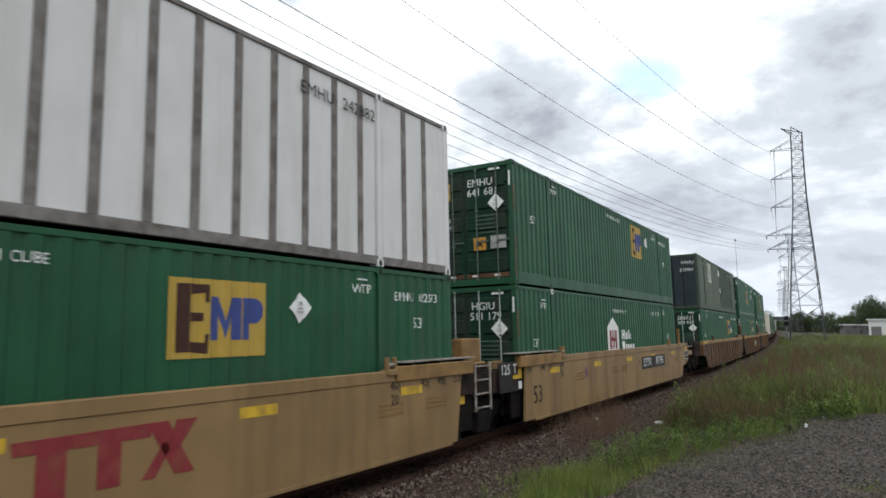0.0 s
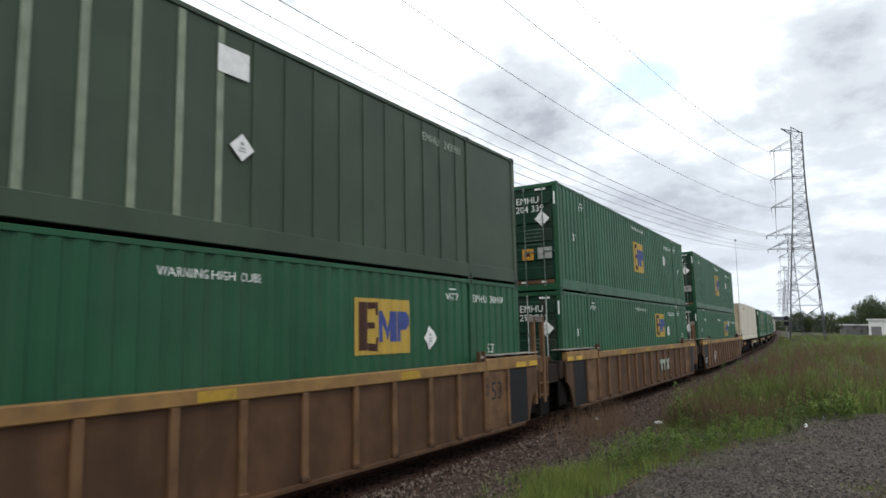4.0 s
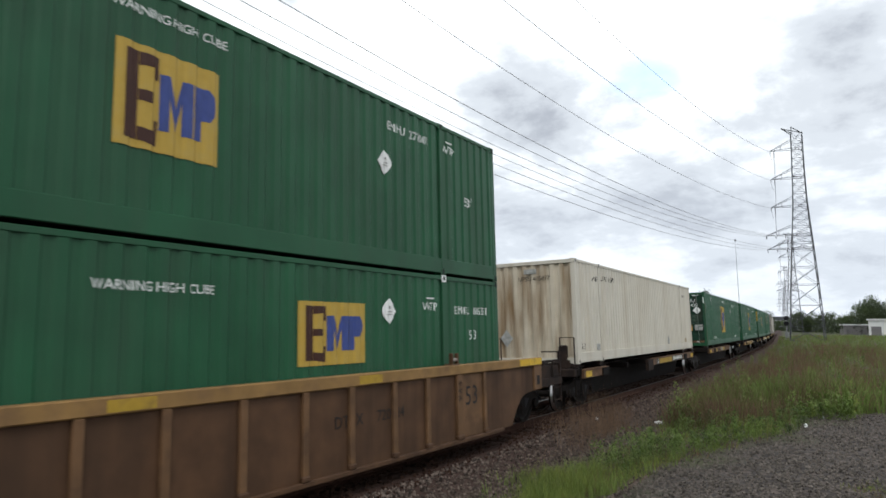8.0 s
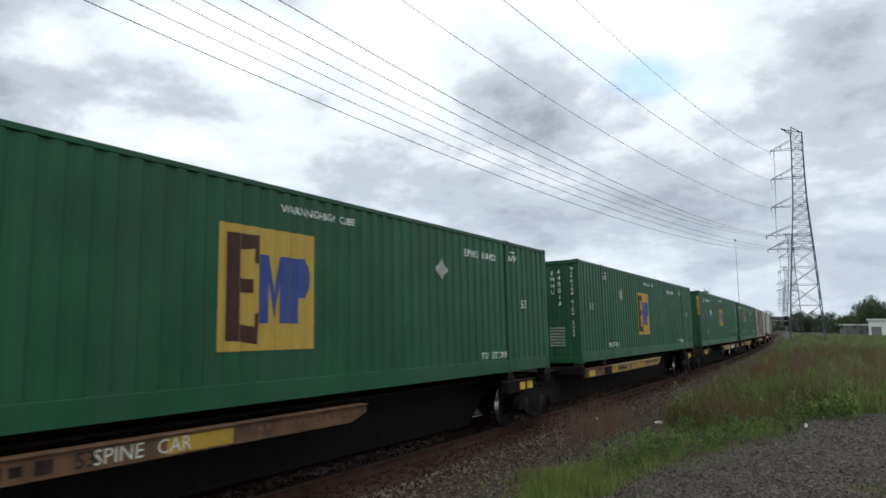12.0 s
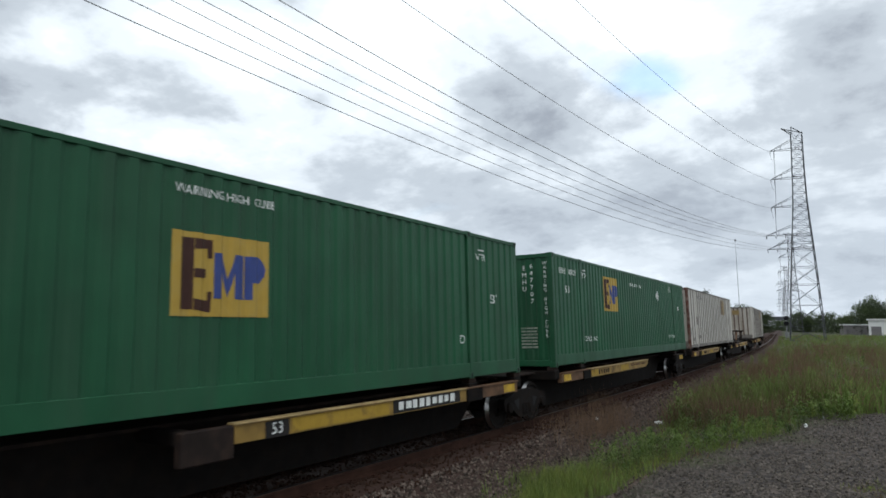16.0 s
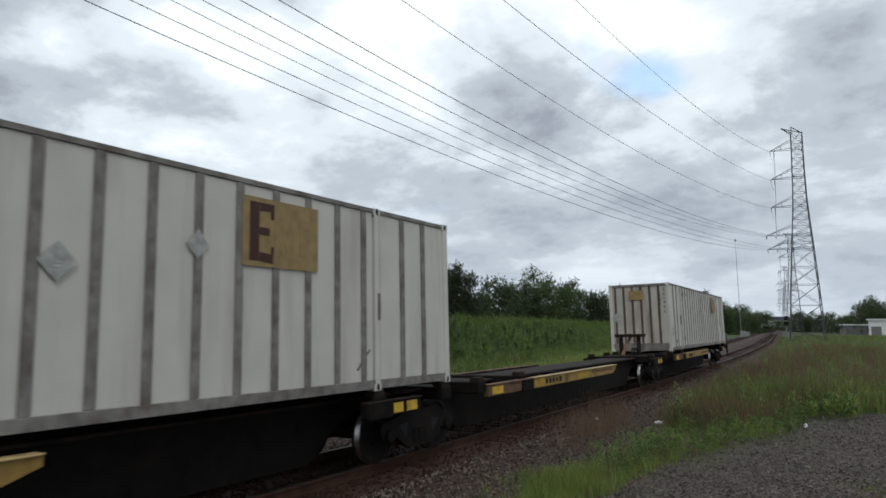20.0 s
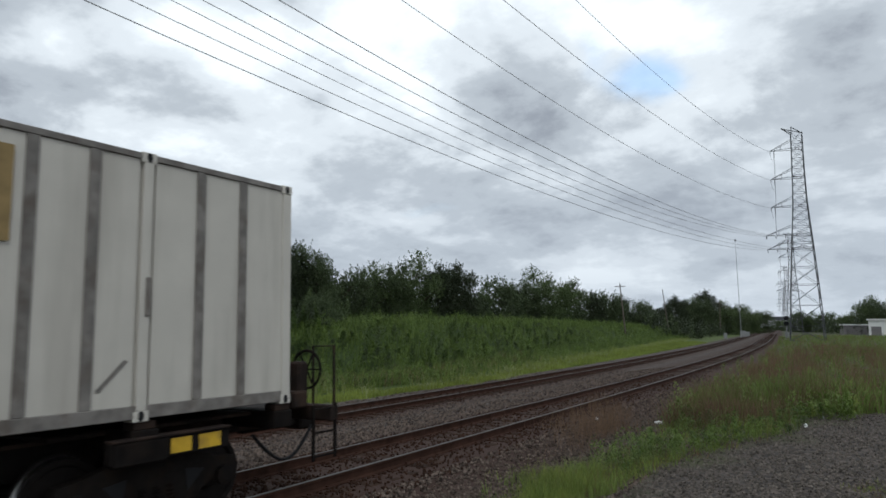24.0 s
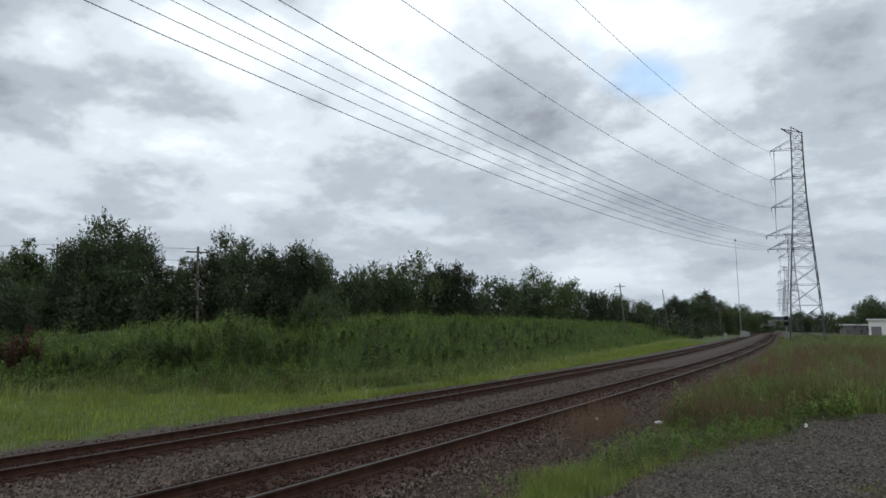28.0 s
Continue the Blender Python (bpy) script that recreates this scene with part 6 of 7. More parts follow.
    link(nt, vor.outputs["Distance"], bn.inputs["Height"])
    link(nt, bn.outputs[0], b.inputs["Normal"])
    return m


M["ground"] = ground_material()
gm = ground_sheet()
gm.materials.append(M["ground"])
ground = tagged(new("ground", gm), "grey gravel and ballast ground with grown-over banks", "ground", kind="structure")


def sweep(profile, u0, z0, s0, s1, bank):
    """A rail: profile (x, z) swept along the line."""
    ss = np.concatenate([np.arange(s0, 120, 1.5), np.arange(120, s1, 6.0)])
    n = len(profile)
    vs, fs = [], []
    for s in ss:
        p = track_pose(s, bank)
        for x, z in profile:
            vs.append(p @ Vector((u0 + x, 0, z0 + z)))
    for i in range(len(ss) - 1):
        for k in range(n):
            a, b2 = i * n + k, i * n + (k + 1) % n
            fs.append((a, b2, b2 + n, a + n))
    return quads(vs, fs)


RAIL = [(-0.070, -0.170), (0.070, -0.170), (0.070, -0.158), (0.012, -0.138), (0.012, -0.046), (0.036, -0.036), (0.037, -0.008), (-0.037, -0.008), (-0.036, -0.036), (-0.012, -0.046), (-0.012, -0.138), (-0.070, -0.158)]
HEAD = [(-0.036, -0.0085), (0.036, -0.0085), (0.035, -0.002), (0.026, 0.0), (-0.026, 0.0), (-0.035, -0.002)]
for name, u, z in (("near", 0.0, 0.0), ("far", -7.0, -0.272)):
    tr = tagged(new("railway_track_near" if name == "near" else "railway_track_far"), "steel railway track on dark timber ties in ballast", "track", kind="structure")
    for sx in (-1, 1):
        r = part("rail", sweep(RAIL, u + sx * 0.753, z, -60, 700, BANK), "rail", tr, "rusty steel rail")
        part("rail_head", sweep(HEAD, u + sx * 0.753, z, -60, 700, BANK), "rail_head", r, "polished rail head")
    tie = bpy.data.meshes.new("tie")
    b = boxes([(-1.30, 1.30, -0.115, 0.115, -0.33, -0.168)], 0.012)
    b.to_mesh(tie)
    b.free()
    tie.materials.append(M["tie"])
    sp = bpy.data.meshes.new("tie_plate")
    b = boxes([(sx * 0.753 - 0.17, sx * 0.753 + 0.17, -0.10, 0.10, -0.168, -0.155) for sx in (-1, 1)] + [(sx * 0.753 + d - 0.02, sx * 0.753 + d + 0.02, -0.06, -0.03, -0.155, -0.13) for sx in (-1, 1) for d in (-0.1, 0.1)])
    b.to_mesh(sp)
    b.free()
    sp.materials.append(M["rail"])
    rnd = random.Random(u)
    s = -12.0
    rest_v, rest_f = [], []
    k = 0
    while s < 260:
        p = track_pose(s) @ Matrix.Translation((u + rnd.uniform(-0.06, 0.06), 0, z + rnd.uniform(-0.012, 0.008))) @ Matrix.Rotation(rnd.uniform(-0.02, 0.02), 4, "Z")
        if k < 220:
            t = part("tie", tie, "tie", tr, "", p)
            part("tie_plate", sp, "rail", t)
        else:
            base = len(rest_v)
            rest_v += [p @ v.co for v in tie.vertices]
            rest_f += [[base + i for i in f.vertices] for f in tie.polygons]
        s += 0.51
        k += 1
    me = bpy.data.meshes.new("far_ties")
    me.from_pydata(rest_v, [], rest_f)
    me.materials.append(M["tie"])
    o = new("far_ties", me)
    o.parent = tr
    o["kind"] = "stuff"


def scatter_mesh(name, verts, faces, mat, label, category):
    me = bpy.data.meshes.new(name)
    me.from_pydata(verts.reshape(-1, 3).tolist(), [], faces.tolist())
    for x in mat if isinstance(mat, list) else [mat]:
        me.materials.append(M[x])
    return tagged(new(name, me), label, category, kind="stuff")


RNG = np.random.default_rng(5)


def stones(n, u_rng, s_rng, size, name, label, mat="stone"):
    base = np.array([(1, 0, 0), (-1, 0, 0), (0, 1, 0), (0, -1, 0), (0, 0, 1), (0, 0, -1)], float)
    tri = np.array([(0, 2, 4), (2, 1, 4), (1, 3, 4), (3, 0, 4), (2, 0, 5), (1, 2, 5), (3, 1, 5), (0, 3, 5)])
    # denser near the viewer
    s = s_rng[0] + (s_rng[1] - s_rng[0]) * RNG.random(n) ** 1.8
    u = RNG.uniform(*u_rng, n)
    keep = ((np.abs(np.abs(u) - 0.753) > 0.12) & (np.abs(np.abs(u + 7.0) - 0.753) > 0.12))
    u, s = u[keep], s[keep]
    n = len(u)
    x, y = at_many(u, s)
    z = height(u, s) + 0.004
    sc = size * RNG.uniform(0.5, 1.25, (n, 1, 1)) * RNG.uniform(0.6, 1.15, (n, 1, 3))
    v = base[None] * sc * RNG.uniform(0.75, 1.25, (n, 6, 1))
    a = RNG.uniform(0, 6.28, n)
    t = RNG.uniform(-0.7, 0.7, n)
    c, d = np.cos(a)[:, None], np.sin(a)[:, None]
    ct, dt = np.cos(t)[:, None], np.sin(t)[:, None]
    X, Y, Z = v[..., 0], v[..., 1], v[..., 2]
    Y, Z = Y * ct - Z * dt, Y * dt + Z * ct
    X, Y = X * c - Y * d, X * d + Y * c
    v = np.stack([X + x[:, None], Y + y[:, None], Z + z[:, None] + size * 0.25], -1)
    f = (tri[None] + (np.arange(n) * 6)[:, None, None]).reshape(-1, 3)
    return scatter_mesh(name, v, f, mat, label, "gravel")


stones(19000, (1.55, 4.6), (5.5, 34), 0.034, "shoulder_ballast", "grey crushed-stone ballast on the track shoulder")
stones(26000, (4.2, 10.5), (6.5, 26), 0.025, "lot_gravel", "small grey gravel scattered on the open ground", "stone_lot")
stones(10000, (-5.6, -1.6), (6, 45), 0.038, "middle_ballast", "grey crushed-stone ballast between the tracks")
stones(6000, (-1.75, 1.75), (6, 36), 0.034, "crib_ballast", "rust-brown ballast between the ties", "stone_rust")
stones(4500, (-8.6, -5.4), (6, 40), 0.034, "far_crib_ballast", "rust-brown ballast round the far ties", "stone_rust")
stones(4000, (-10.8, -8.3), (5, 50), 0.040, "verge_ballast", "pale crushed stone along the far track")


def drift(u, s):
    """A slow uneven field over the ground, about -1 to 1, that gathers plants in drifts."""
    return 0.6 * np.sin(u * 0.75 + 1.3 * np.sin(s * 0.23) + 0.6) * np.sin(s * 0.31 + 0.9 * np.sin(u * 0.6)) + 0.5 * np.sin(u * 1.9 + s * 0.83 + 2.0) * np.sin(s * 0.71 - u * 1.3)


def blades(n, u_fun, s_fun, h_rng, w_rng, mats, name, label, lean=0.35, per=5, spread=0.10, weights=None, clump=None):
    """Clumps of upright tapering blades."""
    s = s_fun(n)
    u = u_fun(n, s)
    if clump is not None:
        keep = drift(u, s) > clump
        u, s = u[keep], s[keep]
        n = len(u)
    x, y = at_many(u, s)
    z = height(u, s)
    N = n * per
    X = np.repeat(x, per) + RNG.normal(0, spread, N)
    Y = np.repeat(y, per) + RNG.normal(0, spread, N)
    Z = np.repeat(z, per) - 0.03
    patch = 0.72 + 0.5 * np.abs(np.sin(u * 0.9 + 2.0 * np.sin(s * 0.37)) * np.sin(s * 0.53 + u * 0.4))
    h = np.repeat(patch * RNG.uniform(*h_rng, n), per) * RNG.uniform(0.55, 1.1, N)
    w = RNG.uniform(*w_rng, N)
    a = RNG.uniform(0, 6.283, N)
    la = RNG.uniform(0, 6.283, N)
    lx, ly = np.cos(la) * h * lean * RNG.random(N), np.sin(la) * h * lean * RNG.random(N)
    wx, wy = np.cos(a) * w / 2, np.sin(a) * w / 2
    p0 = np.stack([X - wx, Y - wy, Z], -1)
    p1 = np.stack([X + wx, Y + wy, Z], -1)
    p2 = np.stack([X + wx * 0.8 + lx * 0.35, Y + wy * 0.8 + ly * 0.35, Z + h * 0.55], -1)
    p3 = np.stack([X - wx * 0.8 + lx * 0.35, Y - wy * 0.8 + ly * 0.35, Z + h * 0.55], -1)
    p4 = np.stack([X + lx, Y + ly, Z + h * 0.97], -1)
    v = np.stack([p0, p1, p2, p3, p4], 1)
    i = (np.arange(N) * 5)[:, None]
    f1 = np.concatenate([i, i + 1, i + 2, i + 3], 1)
    f2 = np.concatenate([i + 3, i + 2, i + 4], 1)
    me = bpy.data.meshes.new(name)
    me.from_pydata(v.reshape(-1, 3).tolist(), [], f1.tolist() + f2.tolist())
    for m in mats:
        me.materials.append(M[m])
    if len(mats) > 1:
        pick = np.repeat(RNG.choice(len(mats), n, p=weights), per)
        me.polygons.foreach_set("material_index", np.concatenate([pick, pick]).astype(np.int32))
    return tagged(new(name, me), label, "grass", kind="stuff")


def uni(a, b, p=1.0):
    return lambda n: a + (b - a) * RNG.random(n) ** p


def leafy(n, u_fun, s_fun, h_rng, leaf, mats, name, label, per=14, weights=None, slim=0.26, clump=None):
    """Leafy weeds: stems carry many small tilted leaves."""
    s = s_fun(n)
    u = u_fun(n, s)
    x, y = at_many(u, s)
    z = height(u, s)
    if clump is not None:
        keep = drift(u, s) > clump
        u, s, x, y, z = u[keep], s[keep], x[keep], y[keep], z[keep]
        n = len(u)
    hh = RNG.uniform(*h_rng, n) * (0.58 + 0.85 * np.abs(np.sin(u * 0.8 + 1.9 * np.sin(s * 0.31)) * np.sin(s * 0.47 + u * 0.5)))
    N = n * per
    t = RNG.random(N) ** 0.7
    h = np.repeat(hh, per)
    r = h * slim * (1.1 - t) + 0.03
    a = RNG.uniform(0, 6.283, N)
    X = np.repeat(x, per) + np.cos(a) * r * RNG.random(N)
    Y = np.repeat(y, per) + np.sin(a) * r * RNG.random(N)
    Z = np.repeat(z, per) + t * h
    L = leaf * RNG.uniform(0.6, 1.4, N)
    d = np.stack([np.cos(a), np.sin(a), RNG.uniform(-0.1, 1.6, N)], -1)
    d /= np.linalg.norm(d, axis=1)[:, None]
    q = np.stack([-np.sin(a), np.cos(a), RNG.uniform(-0.4, 0.4, N)], -1)
    c = np.stack([X, Y, Z], -1)
    v = np.stack([c - d * L[:, None] * 0.1, c + d * L[:, None] * 0.45 + q * L[:, None] * 0.22, c + d * L[:, None], c + d * L[:, None] * 0.45 - q * L[:, None] * 0.22], 1)
    f = np.arange(N * 4).reshape(-1, 4)
    me = bpy.data.meshes.new(name)
    me.from_pydata(v.reshape(-1, 3).tolist(), [], f.tolist())
    for m in mats:
        me.materials.append(M[m])
    if len(mats) > 1:
        edge = np.cumsum(weights)
        f = np.clip(0.5 + 0.28 * drift(u * 1.3 + 4.0, s * 1.1) + RNG.normal(0, 0.24, n), 0, 0.999)
        me.polygons.foreach_set("material_index", np.repeat(np.searchsorted(edge, f).clip(0, len(mats) - 1), per).astype(np.int32))
    return tagged(new(name, me), label, "weeds", kind="stuff")


def between(lo, hi):
    """Places across, drawn between two edges that change along the line."""
    def pick(n, s):
        a, b2 = lo(s), hi(s)
        return a + (b2 - a) * RNG.random(n)
    return pick


def foot(d):
    return lambda s: np.interp(s, FOOT_S, FOOT_U) + d


def lot_edge(d, cap):
    return lambda s: np.minimum(np.interp(s, LOT_S, LOT_U) + d, cap)


def track_edge(s):
    return np.interp(s, [14, 22, 32, 60], [3.3, 3.0, 2.35, 2.0])


def flat(v):
    return lambda s: np.full(len(s), v)


blades(13000, between(foot(3.2), flat(-11.3)), uni(3, 150, 1.5), (0.16, 0.36), (0.02, 0.05), ["grass_light", "weed_fresh"], "verge_grass", "light yellow-green grass along the far track", per=6, weights=[0.8, 0.2], spread=0.18)
blades(5200, between(foot(1.6), foot(4.2)), uni(8, 170, 1.3), (0.35, 0.80), (0.010, 0.026), ["grass_light", "seed_white"], "tall_seed_grass", "tall light grass with pale seed heads", per=6, weights=[0.70, 0.30], spread=0.18, lean=0.6, clump=-0.15)
leafy(19000, between(foot(-13.0), foot(3.0)), uni(4, 230, 1.6), (0.40, 0.95), 0.10, ["weed_dark", "weed", "weed_fresh"], "bank_weeds", "dense green weeds on the bank", per=19, weights=[0.34, 0.46, 0.20], slim=0.20)
leafy(1500, between(foot(-12.0), foot(1.5)), uni(10, 150, 1.5), (0.65, 1.15), 0.10, ["weed_dark", "weed", "weed_fresh"], "bank_clumps", "rounded leafy clumps standing out of the bank", per=75, weights=[0.38, 0.40, 0.22], slim=0.42)
blades(11000, between(foot(-14.0), foot(1.6)), uni(4, 230, 1.6), (0.55, 1.0), (0.02, 0.05), ["weed", "weed_dark", "weed_fresh"], "bank_grass", "tall green grass on the bank", per=5, weights=[0.5, 0.3, 0.2], spread=0.2)
leafy(230, between(foot(-6.0), foot(-0.5)), uni(10, 90, 1.2), (0.9, 1.5), 0.13, ["leaf_a", "weed_dark", "weed"], "bank_bushes", "dark bushes growing on the bank", per=150, weights=[0.3, 0.4, 0.3])


def around(c, spread):
    return lambda n, s=None: RNG.normal(c, spread, n)


leafy(60, around(-27.6, 0.9), around(17.2, 0.8), (0.8, 1.4), 0.11, ["leaf_red", "weed_dark"], "reddish_bush", "reddish-brown bush at the foot of the bank", per=150, weights=[0.75, 0.25])
# dark leaf colours here stand for the shade in the bank's undercut
leafy(210, lambda n, s: np.interp(s, [18, 22.5, 28], [-25.6, -20.6, -18.4]) + RNG.normal(0, 0.5, n), uni(17.5, 28.5), (0.7, 1.25), 0.09, ["weed_dark", "leaf_c", "weed"], "shaded_weeds", "weeds at the foot of the bank, greens darkened as shade", per=90, weights=[0.6, 0.25, 0.15])
leafy(60, around(-21.6, 0.9), around(31.5, 1.2), (0.9, 1.5), 0.12, ["leaf_c", "weed_dark"], "bank_shrub", "dark round shrub on the bank", per=140, weights=[0.5, 0.5])
leafy(60, around(-30.0, 0.7), around(44.6, 0.9), (1.4, 2.3), 0.13, ["leaf_b", "weed"], "crest_shrub", "pale green shrub on the crest of the bank", per=150, weights=[0.6, 0.4])
blades(1500, between(foot(-1.5), foot(1.2)), uni(16, 60, 1.2), (0.5, 0.9), (0.01, 0.03), ["weed_dry", "seed_white", "weed_fresh"], "foot_stalks", "mixed dry and pale stalks at the foot of the bank", per=7, weights=[0.4, 0.1, 0.5], spread=0.16)
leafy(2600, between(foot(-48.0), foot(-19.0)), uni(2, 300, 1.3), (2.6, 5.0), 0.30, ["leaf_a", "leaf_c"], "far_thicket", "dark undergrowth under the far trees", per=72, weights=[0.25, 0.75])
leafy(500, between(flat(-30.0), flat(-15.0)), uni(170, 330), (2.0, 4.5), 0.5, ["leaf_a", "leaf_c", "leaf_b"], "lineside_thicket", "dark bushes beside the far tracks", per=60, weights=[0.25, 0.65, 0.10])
leafy(700, between(flat(16.0), flat(75.0)), uni(230, 330), (2.2, 4.2), 0.5, ["leaf_a", "leaf_c", "leaf_b"], "field_hedge", "dark hedge at the far side of the field", per=60, weights=[0.25, 0.65, 0.10])
# the strip between the ballast and the open gravel
blades(1150, between(flat(3.1), lot_edge(-0.15, 6.5)), uni(8.5, 30, 1.2), (0.14, 0.38), (0.005, 0.012), ["grass_light", "weed_fresh", "weed_dry"], "strip_grass", "low yellow-green grass beside the ballast", per=14, weights=[0.34, 0.44, 0.22], spread=0.10, lean=0.6)
blades(300, around(3.4, 0.30), around(10.4, 0.7), (0.2, 0.46), (0.004, 0.010), ["grass_light", "weed_fresh"], "near_tuft", "bright grass tuft at the foot of the ballast", per=18, weights=[0.5, 0.5], spread=0.09, lean=0.7)
leafy(420, between(flat(3.2), lot_edge(-0.5, 6.6)), uni(11.5, 32, 1.1), (0.22, 0.55), 0.045, ["weed_dark", "weed", "weed_fresh"], "strip_weeds", "leafy green weeds beside the ballast", per=60, weights=[0.42, 0.40, 0.18], slim=0.34)
leafy(100, between(lot_edge(-1.1, 6.6), lot_edge(-0.1, 7.0)), uni(12.5, 21), (0.22, 0.5), 0.045, ["weed", "weed_dark"], "strip_thatch", "dense green growth at the edge of the gravel", per=80, weights=[0.6, 0.4], slim=0.4)
leafy(46, between(flat(6.6), flat(7.6)), uni(19.2, 22.6), (0.35, 0.85), 0.06, ["weed", "weed_fresh", "grass_light"], "lot_bush", "bright leafy clump at the edge of the gravel", per=120, weights=[0.3, 0.5, 0.2], slim=0.36)
blades(60, around(7.9, 0.25), around(11.3, 0.3), (0.06, 0.16), (0.004, 0.010), ["grass_light", "weed_dry"], "gravel_tuft", "small pale tuft in the open gravel", per=12, weights=[0.6, 0.4], spread=0.08, lean=0.8)
blades(7600, between(track_edge, lot_edge(-0.9, 16.0)), uni(17, 80, 1.15), (0.5, 1.15), (0.003, 0.009), ["weed_dry", "weed"], "dry_stalks", "feathery reddish dry grass in drifts", per=12, weights=[0.92, 0.08], spread=0.20, lean=0.5, clump=0.02)
blades(90, around(2.0, 0.40), around(16.6, 1.5), (0.5, 1.0), (0.003, 0.007), ["weed_dry"], "ballast_stalks", "thin brown stalks growing out of the ballast", per=16, spread=0.16, lean=0.6)
blades(2600, between(flat(3.0), lot_edge(0.0, 22.0)), uni(26, 70), (0.7, 1.2), (0.005, 0.014), ["weed_dry"], "brown_grass", "tall feathery brown grass in the open field", per=10, spread=0.25, lean=0.5, clump=0.05)
blades(14000, between(track_edge, lot_edge(0.0, 70.0)), uni(21, 200, 1.5), (0.45, 1.0), (0.012, 0.030), ["weed", "weed_fresh", "weed_dry"], "open_field_grass", "tall mixed grass over the open side", per=7, weights=[0.46, 0.30, 0.24], spread=0.18, lean=0.6)
leafy(520, between(track_edge, lot_edge(-0.2, 24.0)), uni(19, 90, 1.2), (0.45, 0.95), 0.07, ["weed_dark", "weed", "weed_fresh"], "field_weeds", "bright leafy weeds in the open grass", per=70, weights=[0.2, 0.4, 0.4], slim=0.34)


def scrap(u, s, w, mat, label):
    """A small crumpled flat piece lying on the stones."""
    rnd = random.Random(int(u * 100 + s))
    n = 9
    vs = [(math.cos(k * 6.283 / n) * w * rnd.uniform(0.6, 1.1), math.sin(k * 6.283 / n) * w * 0.5 * rnd.uniform(0.6, 1.1), rnd.uniform(0.02, 0.05)) for k in range(n)]
    low = [(x * 0.8, y * 0.8, -0.03) for x, y, z in vs]
    fs = [(n * 2, k, (k + 1) % n) for k in range(n)] + [(k, n + k, n + (k + 1) % n, (k + 1) % n) for k in range(n)] + [tuple(range(2 * n - 1, n - 1, -1))]
    bm = quads(vs + low + [(0, 0, 0.075)], fs)
    bmesh.ops.recalc_face_normals(bm, faces=bm.faces)
    me = bpy.data.meshes.new("litter")
    bm.to_mesh(me)
    bm.free()
    me.materials.append(M[mat])
    o = tagged(new("litter", me), label, "litter", "scraps on the stones")
    x, y = at_many(u, s)
    o.matrix_basis = pose(float(x), float(y), float(height(u, s)) + 0.02, 0, 0, rnd.uniform(0, 360))


scrap(2.9, 19.3, 0.16, "placard", "crumpled white paper scrap on grey ballast")
scrap(1.75, 17.4, 0.07, "placard", "small white scrap beside the rail ballast")
scrap(6.6, 17.6, 0.06, "placard", "tiny white scrap on the open gravel")
scrap(6.9, 19.4, 0.05, "placard_grey", "tiny grey scrap on the open gravel")


